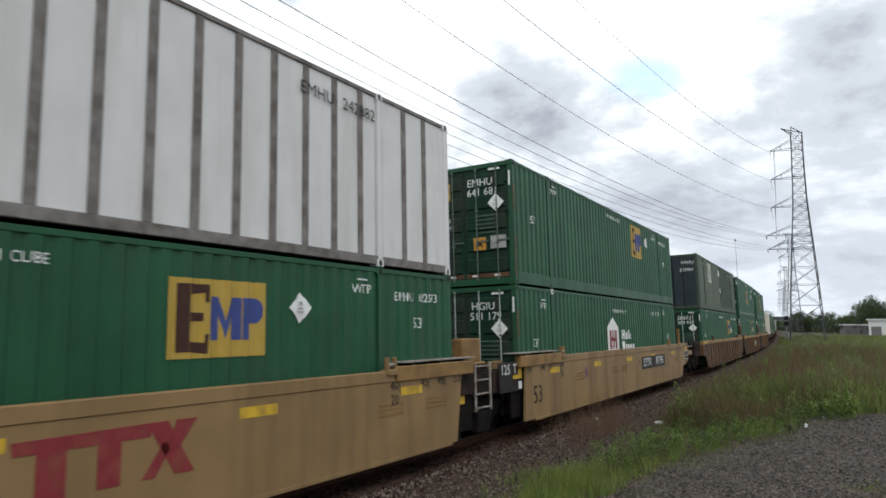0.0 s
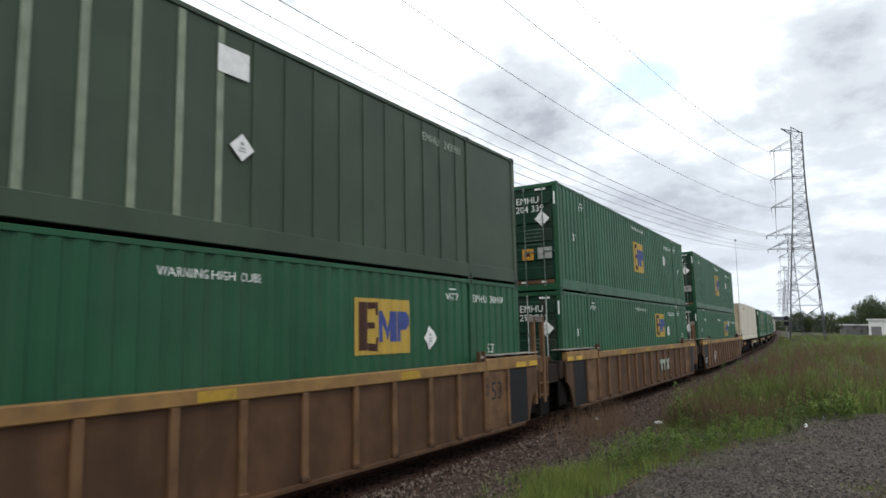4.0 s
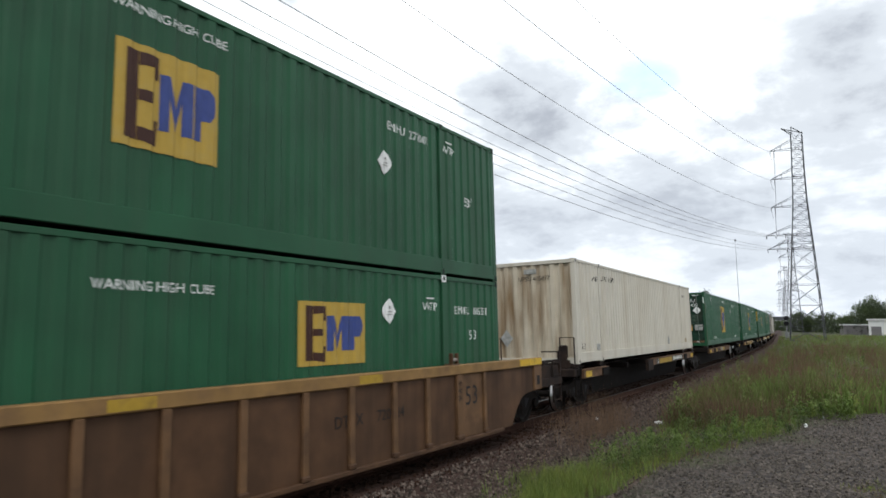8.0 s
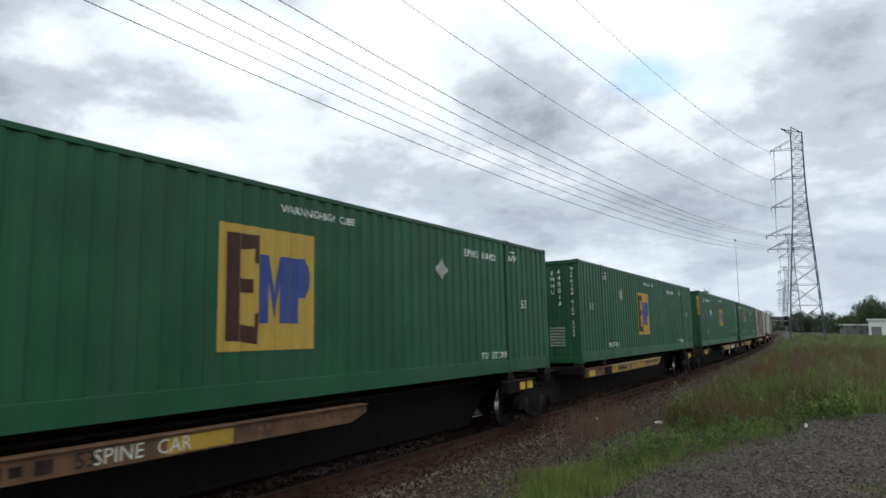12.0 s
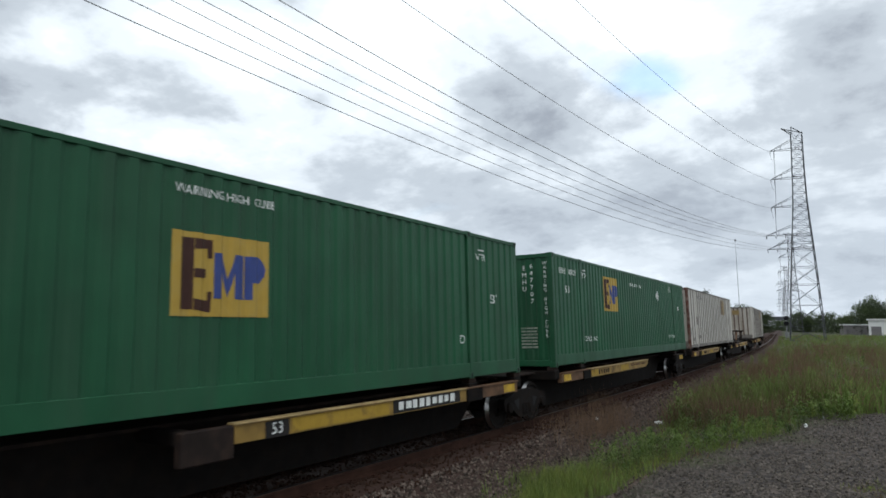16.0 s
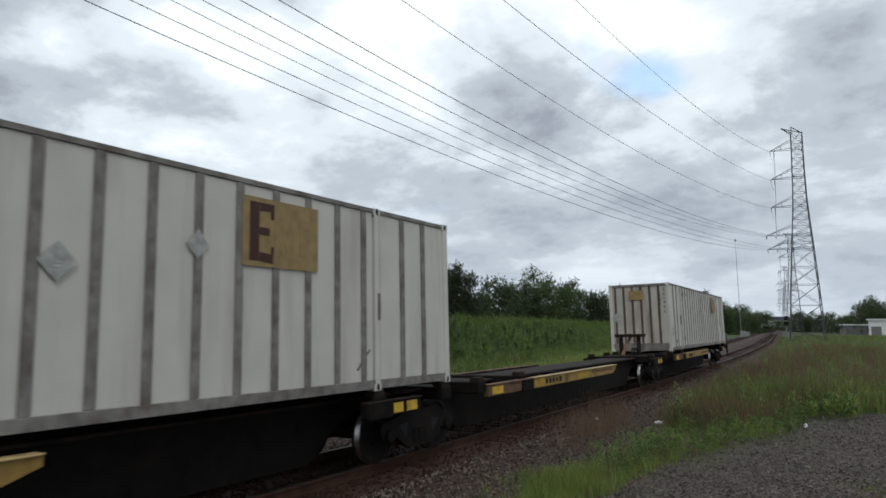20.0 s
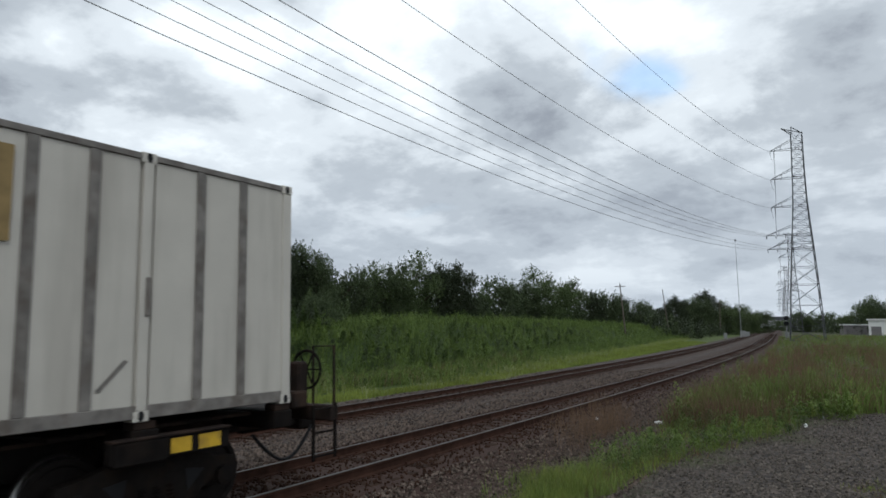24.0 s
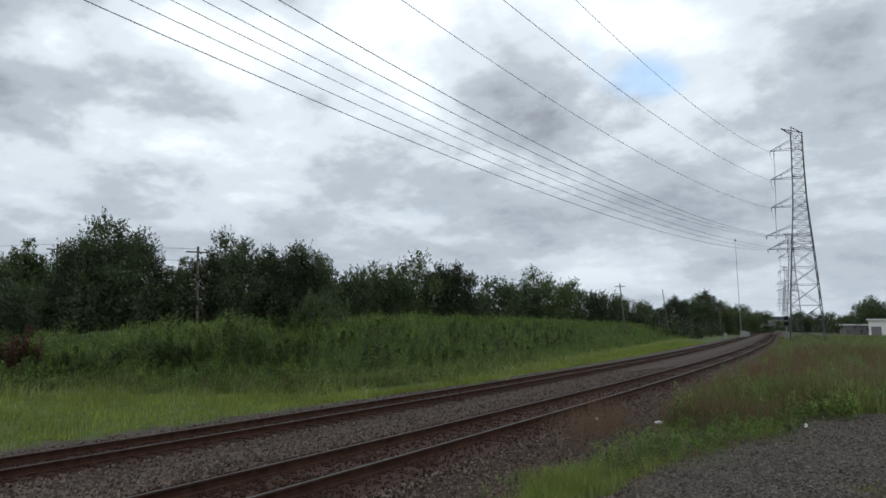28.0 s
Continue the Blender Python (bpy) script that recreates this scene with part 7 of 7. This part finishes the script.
# ---- trees ----
def tree(label, h, r, seed, leaf_mat, n=2600, leaf=0.26, base=0.18, name="tree", trunk=True):
    rnd = random.Random(seed)
    g = np.random.default_rng(seed)
    t = thing(name, label, "tree")
    # trunk and limbs
    lean = Vector((rnd.uniform(-0.06, 0.06), rnd.uniform(-0.06, 0.06), 1))
    top = lean * (h * 0.82)
    pts = [Vector((0, 0, -0.3)) + (top - Vector((0, 0, -0.3))) * f + Vector((rnd.uniform(-1, 1), rnd.uniform(-1, 1), 0)) * 0.02 * h * f for f in (0, 0.2, 0.45, 0.7, 1)]
    bm = tube(pts, h * 0.022, 7, h * 0.006)
    tips = []
    for k in range(9):
        f = 0.28 + 0.66 * k / 9
        p = pts[0].lerp(pts[-1], f)
        a = k * 2.4 + rnd.uniform(-0.4, 0.4)
        ln = r * (1.05 - abs(f - 0.5) * 1.0) * rnd.uniform(0.7, 1.05)
        q = p + Vector((math.cos(a) * ln, math.sin(a) * ln, ln * rnd.uniform(0.25, 0.75)))
        mid = p.lerp(q, 0.5) + Vector((0, 0, 0.06 * ln))
        lb = tube([p, mid, q], h * 0.009, 5, h * 0.002)
        me = bpy.data.meshes.new("tmp")
        lb.to_mesh(me)
        lb.free()
        bm.from_mesh(me)
        bpy.data.meshes.remove(me)
        tips += [q, mid.lerp(q, 0.4)]
    part("trunk", bm, "bark", t)
    # lobes round the limbs; each carries many small upright sprays of leaves
    lobes = [(np.array(q) * np.array((0.78, 0.78, 1.0)), r * rnd.uniform(0.30, 0.46)) for q in tips[::2]]
    lobes += [(np.array((math.cos(k * 2.1) * r * 0.42, math.sin(k * 2.1) * r * 0.42, h * (base + 0.06 + 0.075 * k))), r * rnd.uniform(0.46, 0.62)) for k in range(8)]
    lobes += [(np.array(top) * np.array((1, 1, 1.04)), r * 0.26), (np.array(top) * 0.9, r * 0.34)]
    cen = np.array([c for c, _ in lobes])
    rad = np.array([q for _, q in lobes])
    nt = n // 13
    which = g.choice(len(lobes), nt, p=rad ** 2 / (rad ** 2).sum())
    d = g.normal(0, 1, (nt, 3))
    d[:, 2] = np.abs(d[:, 2]) * np.where(g.random(nt) < 0.75, 1, -0.6)
    d /= np.linalg.norm(d, axis=1)[:, None]
    root = cen[which] + d * (rad[which] * g.uniform(0.55, 1.0, nt))[:, None]
    out = d + np.array((0, 0, 0.9)) + g.normal(0, 0.25, (nt, 3))
    out /= np.linalg.norm(out, axis=1)[:, None]
    span = r * g.uniform(0.05, 0.17, nt)
    per = 13
    f = g.random((nt, per))
    c = root[:, None] + out[:, None] * (f * span[:, None])[..., None] + g.normal(0, 1, (nt, per, 3)) * (0.036 * r * (1.12 - f))[..., None]
    c = c.reshape(-1, 3)
    e = (np.repeat(out, per, 0) + g.normal(0, 0.75, (nt * per, 3)))
    # larger leaves fill the shaded inside
    nc = int(n * 0.75)
    wc = g.choice(len(lobes), nc, p=rad ** 2 / (rad ** 2).sum())
    dc = g.normal(0, 1, (nc, 3))
    dc /= np.linalg.norm(dc, axis=1)[:, None]
    c = np.concatenate([c, cen[wc] + dc * (rad[wc] * g.uniform(0.1, 0.93, nc))[:, None]])
    e = np.concatenate([e, g.normal(0, 1, (nc, 3))])
    L = np.concatenate([leaf * g.uniform(0.55, 1.3, nt * per), leaf * 1.7 * g.uniform(0.7, 1.2, nc)])[:, None]
    n = len(c)
    c[:, 2] = np.maximum(c[:, 2], 0.25)
    e /= np.linalg.norm(e, axis=1)[:, None]
    q = np.cross(e, g.normal(0, 1, (n, 3)))
    q /= np.linalg.norm(q, axis=1)[:, None] + 1e-9
    v = np.stack([c - e * L, c + q * L * 0.45, c + e * L, c - q * L * 0.45], 1)
    me = bpy.data.meshes.new("crown")
    me.from_pydata(v.reshape(-1, 3).tolist(), [], np.arange(n * 4).reshape(-1, 4).tolist())
    part("crown", me, leaf_mat, t)
    return t


def place_tree(t, px_dir, dist, z, scale=1.0, rot=0.0):
    """px_dir: bearing in degrees to the left of north, seen from the viewer."""
    a = radians(px_dir)
    return pose(EYE.x - math.sin(a) * dist, EYE.y + math.cos(a) * dist, z, 0, 0, rot) @ Matrix.Scale(scale, 4)


def bearing(px):
    """Bearing of the picture's column, on the level."""
    return math.degrees(YAW) - math.degrees(math.atan((px - 784) / 1185.0))


TREES = [tree("large dark leafy tree behind the bank", 11.0, 3.7, 11, "leaf_a", 13500, 0.088, base=0.1),
         tree("tall dark tree with an uneven crown", 11.0, 3.1, 12, "leaf_c", 12500, 0.088, base=0.1),
         tree("broad green tree behind the bank", 9.0, 4.0, 13, "leaf_b", 12500, 0.088, base=0.08),
         tree("slender tree with an open crown", 10.0, 2.3, 14, "leaf_b", 7500, 0.088, base=0.12),
         tree("low bushy tree with dense leaves", 5.5, 2.9, 15, "leaf_a", 8500, 0.075, base=0.05)]
first = set()
# column of the picture, height of the top above the level line there, distance, kind
PLANT = [(-60, 150, 52, 1), (35, 168, 54, 3), (20, 120, 62, 0), (90, 110, 60, 4), (150, 170, 52, 1), (205, 198, 52, 0), (238, 176, 58, 1), (110, 130, 70, 2), (300, 84, 72, 4), (318, 132, 60, 3), (372, 148, 62, 1),
         (430, 165, 60, 0), (480, 150, 62, 1), (520, 156, 66, 1), (560, 140, 66, 0), (600, 92, 74, 4), (640, 96, 78, 2), (690, 116, 80, 0), (730, 112, 82, 2), (775, 122, 84, 1), (812, 122, 86, 1),
         (850, 72, 120, 3), (890, 78, 130, 4), (930, 80, 135, 0), (970, 92, 140, 2), (1005, 84, 150, 0), (1050, 66, 165, 1), (1075, 58, 175, 4), (1095, 60, 190, 1), (1130, 42, 210, 4), (1150, 40, 215, 1), (1175, 44, 220, 1), (1195, 60, 235, 1), (1215, 52, 240, 0), (1248, 70, 250, 1), (1232, 44, 245, 4),
         (1270, 40, 270, 2), (1285, 36, 280, 4), (1300, 34, 290, 2), (1320, 30, 310, 2), (1340, 26, 330, 4), (400, 90, 84, 2), (500, 92, 90, 2), (580, 80, 94, 0), (180, 95, 78, 2), (60, 90, 84, 0), (0, 85, 90, 2), (570, 50, 50, 4), (10, 66, 46, 4), (660, 70, 100, 4), (830, 60, 110, 4),
         (1412, 26, 300, 4), (1430, 24, 300, 2), (1455, 24, 290, 4), (1480, 22, 300, 2), (1505, 30, 260, 2), (1535, 50, 240, 2), (1555, 46, 235, 4), (1590, 44, 240, 2), (1640, 40, 190, 0), (1395, 18, 420, 2), (1380, 14, 520, 4)]
HEIGHTS = [11.0, 11.0, 9.0, 10.0, 5.5]
for px, up, dist, kind in PLANT:
    d = dist / math.cos(math.atan((px - 784) / 1185.0)) * 1.0
    zt = EYE.z + up / 1185.0 * dist
    z0 = -0.4 - 0.006 * max(0.0, dist - 60)
    sc = (zt - z0) / (HEIGHTS[kind] * 0.97)
    m = place_tree(None, bearing(px), d, z0, 1.0, random.uniform(0, 360))
    sx = sc * (0.86 if px < 860 else 1.0 if px < 1260 or px > 1380 else 1.3)
    if kind not in first:
        first.add(kind)
        o = TREES[kind]
        o.scale = (sx, sx, sc)
        o.matrix_basis = m @ Matrix.Diagonal((sx, sx, sc, 1))
    else:
        o = copy_thing(TREES[kind], m)
        o.scale = (sx, sx, sc)

# ---- pylons, wires and poles ----
def lattice(points_pairs, r):
    bm = bmesh.new()
    for p, q in points_pairs:
        b = tube([p, q], r, 4)
        me = bpy.data.meshes.new("tmp")
        b.to_mesh(me)
        b.free()
        bm.from_mesh(me)
        bpy.data.meshes.remove(me)
    return bm


ARMS = [33.3, 28.2, 23.2, 18.2, 15.8]
REACH = [3.35, 3.35, 3.35, 4.0, 3.7]
MAST = [(36.0, 0.86), (33.0, 0.89), (30.0, 0.93), (27.0, 0.99), (24.0, 1.08), (21.0, 1.27), (18.0, 1.50), (15.5, 1.68), (12.5, 1.88), (9.5, 2.07), (6.0, 2.28), (2.5, 2.48), (0.0, 2.62)]


def mast_half(z):
    return float(np.interp(z, [a for a, _ in MAST][::-1], [b for _, b in MAST][::-1]))



def pylon(label):
    t = thing("pylon", label, "pylon", "pylons along the line")
    # half width of the mast at each height; the wide legs stand below
    lv = MAST

    def xs(z, w):
        return -w, w

    for sx in (0, 1):
        for sy in (-1, 1):
            part("leg", tube([(xs(*a)[sx], sy * a[1], a[0]) for a in lv], 0.072, 4), "tower", t)
    for f in range(4):
        rows = []
        for a, b2 in zip(lv, lv[1:]):
            def cor(l, k):
                w = l[1]
                x0, x1 = xs(*l)
                return [(x0, -w, l[0]), (x1, -w, l[0]), (x1, w, l[0]), (x0, w, l[0])][k % 4]
            n = 1 if a[0] <= 15.5 else 2
            for k in range(n):
                za, zb = a[0] + (b2[0] - a[0]) * k / n, a[0] + (b2[0] - a[0]) * (k + 1) / n
                wa, wb = a[1] + (b2[1] - a[1]) * k / n, a[1] + (b2[1] - a[1]) * (k + 1) / n
                rows += [(cor((za, wa), f), cor((zb, wb), f + 1)), (cor((za, wa), f + 1), cor((zb, wb), f)), (cor((zb, wb), f), cor((zb, wb), f + 1))]
        for p, q in rows:
            part("brace", tube([p, q], 0.030, 4), "tower", t)
    for k, z in enumerate(ARMS):
        w = mast_half(z)
        x0, x1 = xs(z, w)
        ln = REACH[k]
        arm = [((x0, -w, z), (x0 - ln, 0, z)), ((x0, w, z), (x0 - ln, 0, z)), ((x0, -w, z + 1.6), (x0 - ln, 0, z)), ((x0, w, z + 1.6), (x0 - ln, 0, z)), ((x0 - ln * 0.5, -w * 0.5, z), (x0 - ln * 0.5, -w * 0.5, z + 0.8)), ((x1, -w, z), (x0, -w, z)), ((x1, w, z), (x0, w, z))]
        a = part("cross_arm", lattice(arm, 0.042), "tower", t)
        for d in ((0.0, 0.6) if k < 3 else (0.0, 1.5, 3.0)):
            part("insulator_string", lathe([(j * 0.10, 0.04 if j % 2 else 0.085) for j in range(14 if d == 0.6 else 6)], 8), "insulator", a, "", Matrix.Translation((x0 - ln + d, 0, z - 0.05)) @ Matrix.Rotation(math.pi / 2, 4, "Y"))
        if k < 3:
            part("jumper", tube([(x0 - ln, 0, z - 0.6), (x0 - ln + 0.25, 0, z - 1.9), (x0 - ln + 0.6, 0, z - 1.4), (x0 - ln + 0.62, 0, z - 3.0), (x0 - ln + 0.6, 0, ARMS[k + 1] + 0.1)], 0.03, 4), "insulator", a, "thin dark jumper lead")
    part("peak", lattice([((xs(36, .75)[0], -0.75, 36), (xs(36, .75)[0] - 1.6, 0, 37.2)), ((xs(36, .75)[0], 0.75, 36), (xs(36, .75)[0] - 1.6, 0, 37.2)), ((xs(36, .75)[0] - 1.6, 0, 37.2), (xs(36, .75)[1], 0, 36.1)), ((xs(36, .75)[0], 0, 36), (xs(36, .75)[0], 0, 37.3)), ((xs(36, .75)[0], 0, 37.3), (xs(36, .75)[1], 0, 36.1))], 0.07), "tower", t)
    return t


def spot(px, py_up, dist):
    """World place seen in a column, up above the level line, at a distance on the level."""
    a = radians(bearing(px))
    return Vector((EYE.x - math.sin(a) * dist, EYE.y + math.cos(a) * dist, 0))


P1 = spot(1424.2, 0, 130)
DIRP = 6.0
py = pylon("tall steel lattice pylon with arms on one side")
py.matrix_basis = pose(P1.x, P1.y, 0.0, 0, 0, DIRP)
prev = P1
for px, dist in ((1403, 279), (1392, 430), (1388, 580), (1385, 740)):
    q = spot(px, 0, dist)
    copy_thing(py, pose(q.x, q.y, 0.0, 0, 0, DIRP))


def arm_point(k, d):
    """World place under the arm k of the first pylon, d metres in from its tip."""
    return py.matrix_basis @ Vector((-mast_half(ARMS[k]) - REACH[k] + d, 0, ARMS[k] - 0.12))


WIRES = [(*arm_point(0, 0.0), -21.47, 50.23, 10.40), (*arm_point(1, 0.0), -16.80, 31.59, 6.64), (*arm_point(2, 0.0), -28.66, 41.88, 8.83),
         (*arm_point(3, 3.0), -21.70, 29.40, 7.86), (*arm_point(3, 1.5), -28.17, 32.89, 8.04), (*arm_point(3, 0.0), -34.31, 36.11, 8.36),
         (*arm_point(4, 3.0), -42.70, 40.36, 8.63), (*arm_point(4, 1.5), -34.82, 32.41, 7.35), (*arm_point(4, 0.0), -26.80, 25.85, 6.62)]
for x1, y1, z1, x0, z0, sag in WIRES:
    pts = []
    for k in range(81):
        f = k / 80
        pts.append((x1 + (x0 - x1) * f, y1 + (-60 - y1) * f, z1 + (z0 - z1) * f - 4 * sag * f * (1 - f)))
    me = bpy.data.meshes.new("power_line")
    b = tube(pts, 0.023, 6)
    b.to_mesh(me)
    b.free()
    me.materials.append(M["wire"])
    tagged(new("power_line", me), "thin grey overhead power line", "wire", "overhead wires")


def wood_pole(px, dist, up, lean, arms):
    t = thing("utility_pole", "weathered leaning wooden utility pole", "pole", "wooden poles")
    h = EYE.z + up / 1185.0 * dist
    part("post", tube([(0, 0, -0.3), (lean * h, 0, h)], 0.15, 8, 0.10), "pole_wood", t)
    if arms:
        part("cross_arm", boxes([(lean * h * 0.95 - 1.0, lean * h * 0.95 + 1.0, -0.06, 0.06, h * 0.94, h * 0.94 + 0.12)]), "pole_wood", t)
    p = spot(px, 0, dist / math.cos(math.atan((px - 784) / 1185.0)))
    t.matrix_basis = pose(p.x, p.y, 0.0, 0, 0, bearing(px))
    return Vector((p.x, p.y, h))


tops = [wood_pole(px, d, up, ln, ar) for px, d, up, ln, ar in ((98, 70, 142, 0.0, True), (354, 58, 138, -0.03, True), (1106, 125, 76, -0.09, True), (1182, 190, 66, -0.12, False), (1272, 230, 44, 0.0, True))]
part_w = bpy.data.meshes.new("pole_wire")
b = tube([tops[0] + Vector((-40, -12, 0)), tops[0], tops[1] + Vector((0, 0, -0.2))], 0.02, 4)
b.to_mesh(part_w)
b.free()
part_w.materials.append(M["wire"])
tagged(new("pole_wire", part_w), "thin dark wire between wooden poles", "wire", "overhead wires")
b = tube([tops[0] + Vector((-40, -12, -1.0)), tops[0] + Vector((0, 0, -1)), tops[1] + Vector((0, 0, -1.3))], 0.02, 4)
part_w = bpy.data.meshes.new("pole_wire")
b.to_mesh(part_w)
b.free()
part_w.materials.append(M["wire"])
tagged(new("pole_wire", part_w), "thin dark wire between wooden poles", "wire", "overhead wires")

# ---- far things beside the line ----
mast = thing("radio_mast", "slim pale steel mast with a small top lamp housing", "mast")
p = spot(1308, 0, 150)
part("pole", tube([(0, 0, 0), (-0.35, 0, 20.0)], 0.07, 8, 0.03), "cabinet", mast)
part("lamp_housing", lathe([(0, 0.05), (0.05, 0.12), (0.30, 0.14), (0.38, 0.06)], 8), "lamp_dark", mast, "", Matrix.Translation((-0.35, 0, 19.9)) @ Matrix.Rotation(-math.pi / 2, 4, "Y"))
mast.matrix_basis = pose(p.x, p.y, 0)
for px, dist, w, h in ((1311, 225, 1.6, 2.0), (1319, 228, 1.2, 1.7), (1280, 200, 0.9, 1.5)):
    c = thing("signal_cabinet", "pale grey steel trackside cabinet", "cabinet", "trackside cabinets")
    part("body", boxes([(-w / 2, w / 2, -0.6, 0.6, -0.9, h - 0.9)], 0.03), "cabinet", c)
    part("roof", boxes([(-w / 2 - 0.06, w / 2 + 0.06, -0.66, 0.66, h - 0.9, h - 0.82)], 0.02), "cabinet", c)
    part("door", boxes([(-w / 2 + 0.1, w / 2 - 0.1, -0.625, -0.602, -0.6, h - 1.0)], 0.01), "cabinet", c)
    p = spot(px, 0, dist)
    c.matrix_basis = pose(p.x, p.y, 0, 0, 0, 10)
sg = thing("signal_mast", "trackside signal with two black heads", "signal")
p = spot(1388, 0, 170)
part("pole", tube([(0, 0, -0.5), (0, 0, 4.6)], 0.09, 8), "cabinet", sg)
for z in (3.1, 4.3):
    hd = part("signal_head", lathe([(0, 0.50), (0.06, 0.52), (0.08, 0.50)], 16), "lamp_dark", sg, "", Matrix.Translation((0, -0.1, z)) @ Matrix.Rotation(math.pi / 2, 4, "Z"))
    part("hood", boxes([(-0.14, 0.14, -0.45, -0.1, z + 0.1, z + 0.16)]), "lamp_dark", sg)
part("control_box", boxes([(-0.4, 0.4, 0.2, 0.8, -0.4, 1.2)], 0.02), "cabinet", sg)
sg.matrix_basis = pose(p.x, p.y, 0)
gantry = thing("signal_bridge", "far dark steel bridge over the tracks", "bridge")
p = spot(1362, 0, 420)
part("deck", boxes([(-9, 9, -1, 1, 6.2, 8.2)], 0.05), "bridge", gantry)
for x in (-8.5, 8.5):
    part("pier", boxes([(x - 0.6, x + 0.6, -0.8, 0.8, -0.5, 6.2)], 0.05), "bridge", gantry)
gantry.matrix_basis = pose(p.x, p.y, 0, 0, 0, 5)


def shed(px, dist, w, dpt, h, label, mats, turn):
    c = thing("warehouse", label, "building", "far buildings")
    part("wall", boxes([(-w / 2, w / 2, -dpt / 2, dpt / 2, -0.3, h)], 0.03), mats[0], c)
    part("roof", boxes([(-w / 2 - 0.4, w / 2 + 0.4, -dpt / 2 - 0.4, dpt / 2 + 0.4, h, h + 0.35)], 0.03), mats[1], c)
    for k in range(5):
        x = -w * 0.4 + k * w * 0.2
        part("door", boxes([(x - 1.2, x + 1.2, -dpt / 2 - 0.06, -dpt / 2 - 0.01, -0.3, min(3.0, h * 0.6))], 0.02), "building_dark", c)
    p = spot(px, 0, dist)
    c.matrix_basis = pose(p.x, p.y, 0, 0, 0, turn)


shed(1606, 225, 18, 12, 4.3, "low white warehouse beyond the field", ("building", "building"), -8)
shed(1518, 240, 9, 8, 2.9, "low grey shed with an open front", ("building_dark", "building"), -8)


# ---- motion ----
def motions():
    times = [k * 0.5 for k in range(57)]
    for c, mid, z0 in MOVING:
        walk(c, [(t, track_pose(mid - SPEED * t + SLOW * t * t) @ Matrix.Translation((0, 0, z0))) for t in times])
    for ws, s0, y in SPINNING:
        # turning from the moment the truck draws near until it has gone
        ta = max(0.0, (s0 - 45.0) / SPEED)
        tb = min(28.0, (s0 + 2.0) / SPEED)
        rows = [(0.0, pose(0, y, 0.452))]
        n = int((tb - ta) / 0.0667)
        for k in range(1, n + 1):
            t = ta + k * 0.0667
            rows.append((t, pose(0, y, 0.452, math.degrees(SPEED * k * 0.0667 / 0.452))))
        rows.append((28.0, rows[-1][1]))
        walk(ws, rows)


motions()
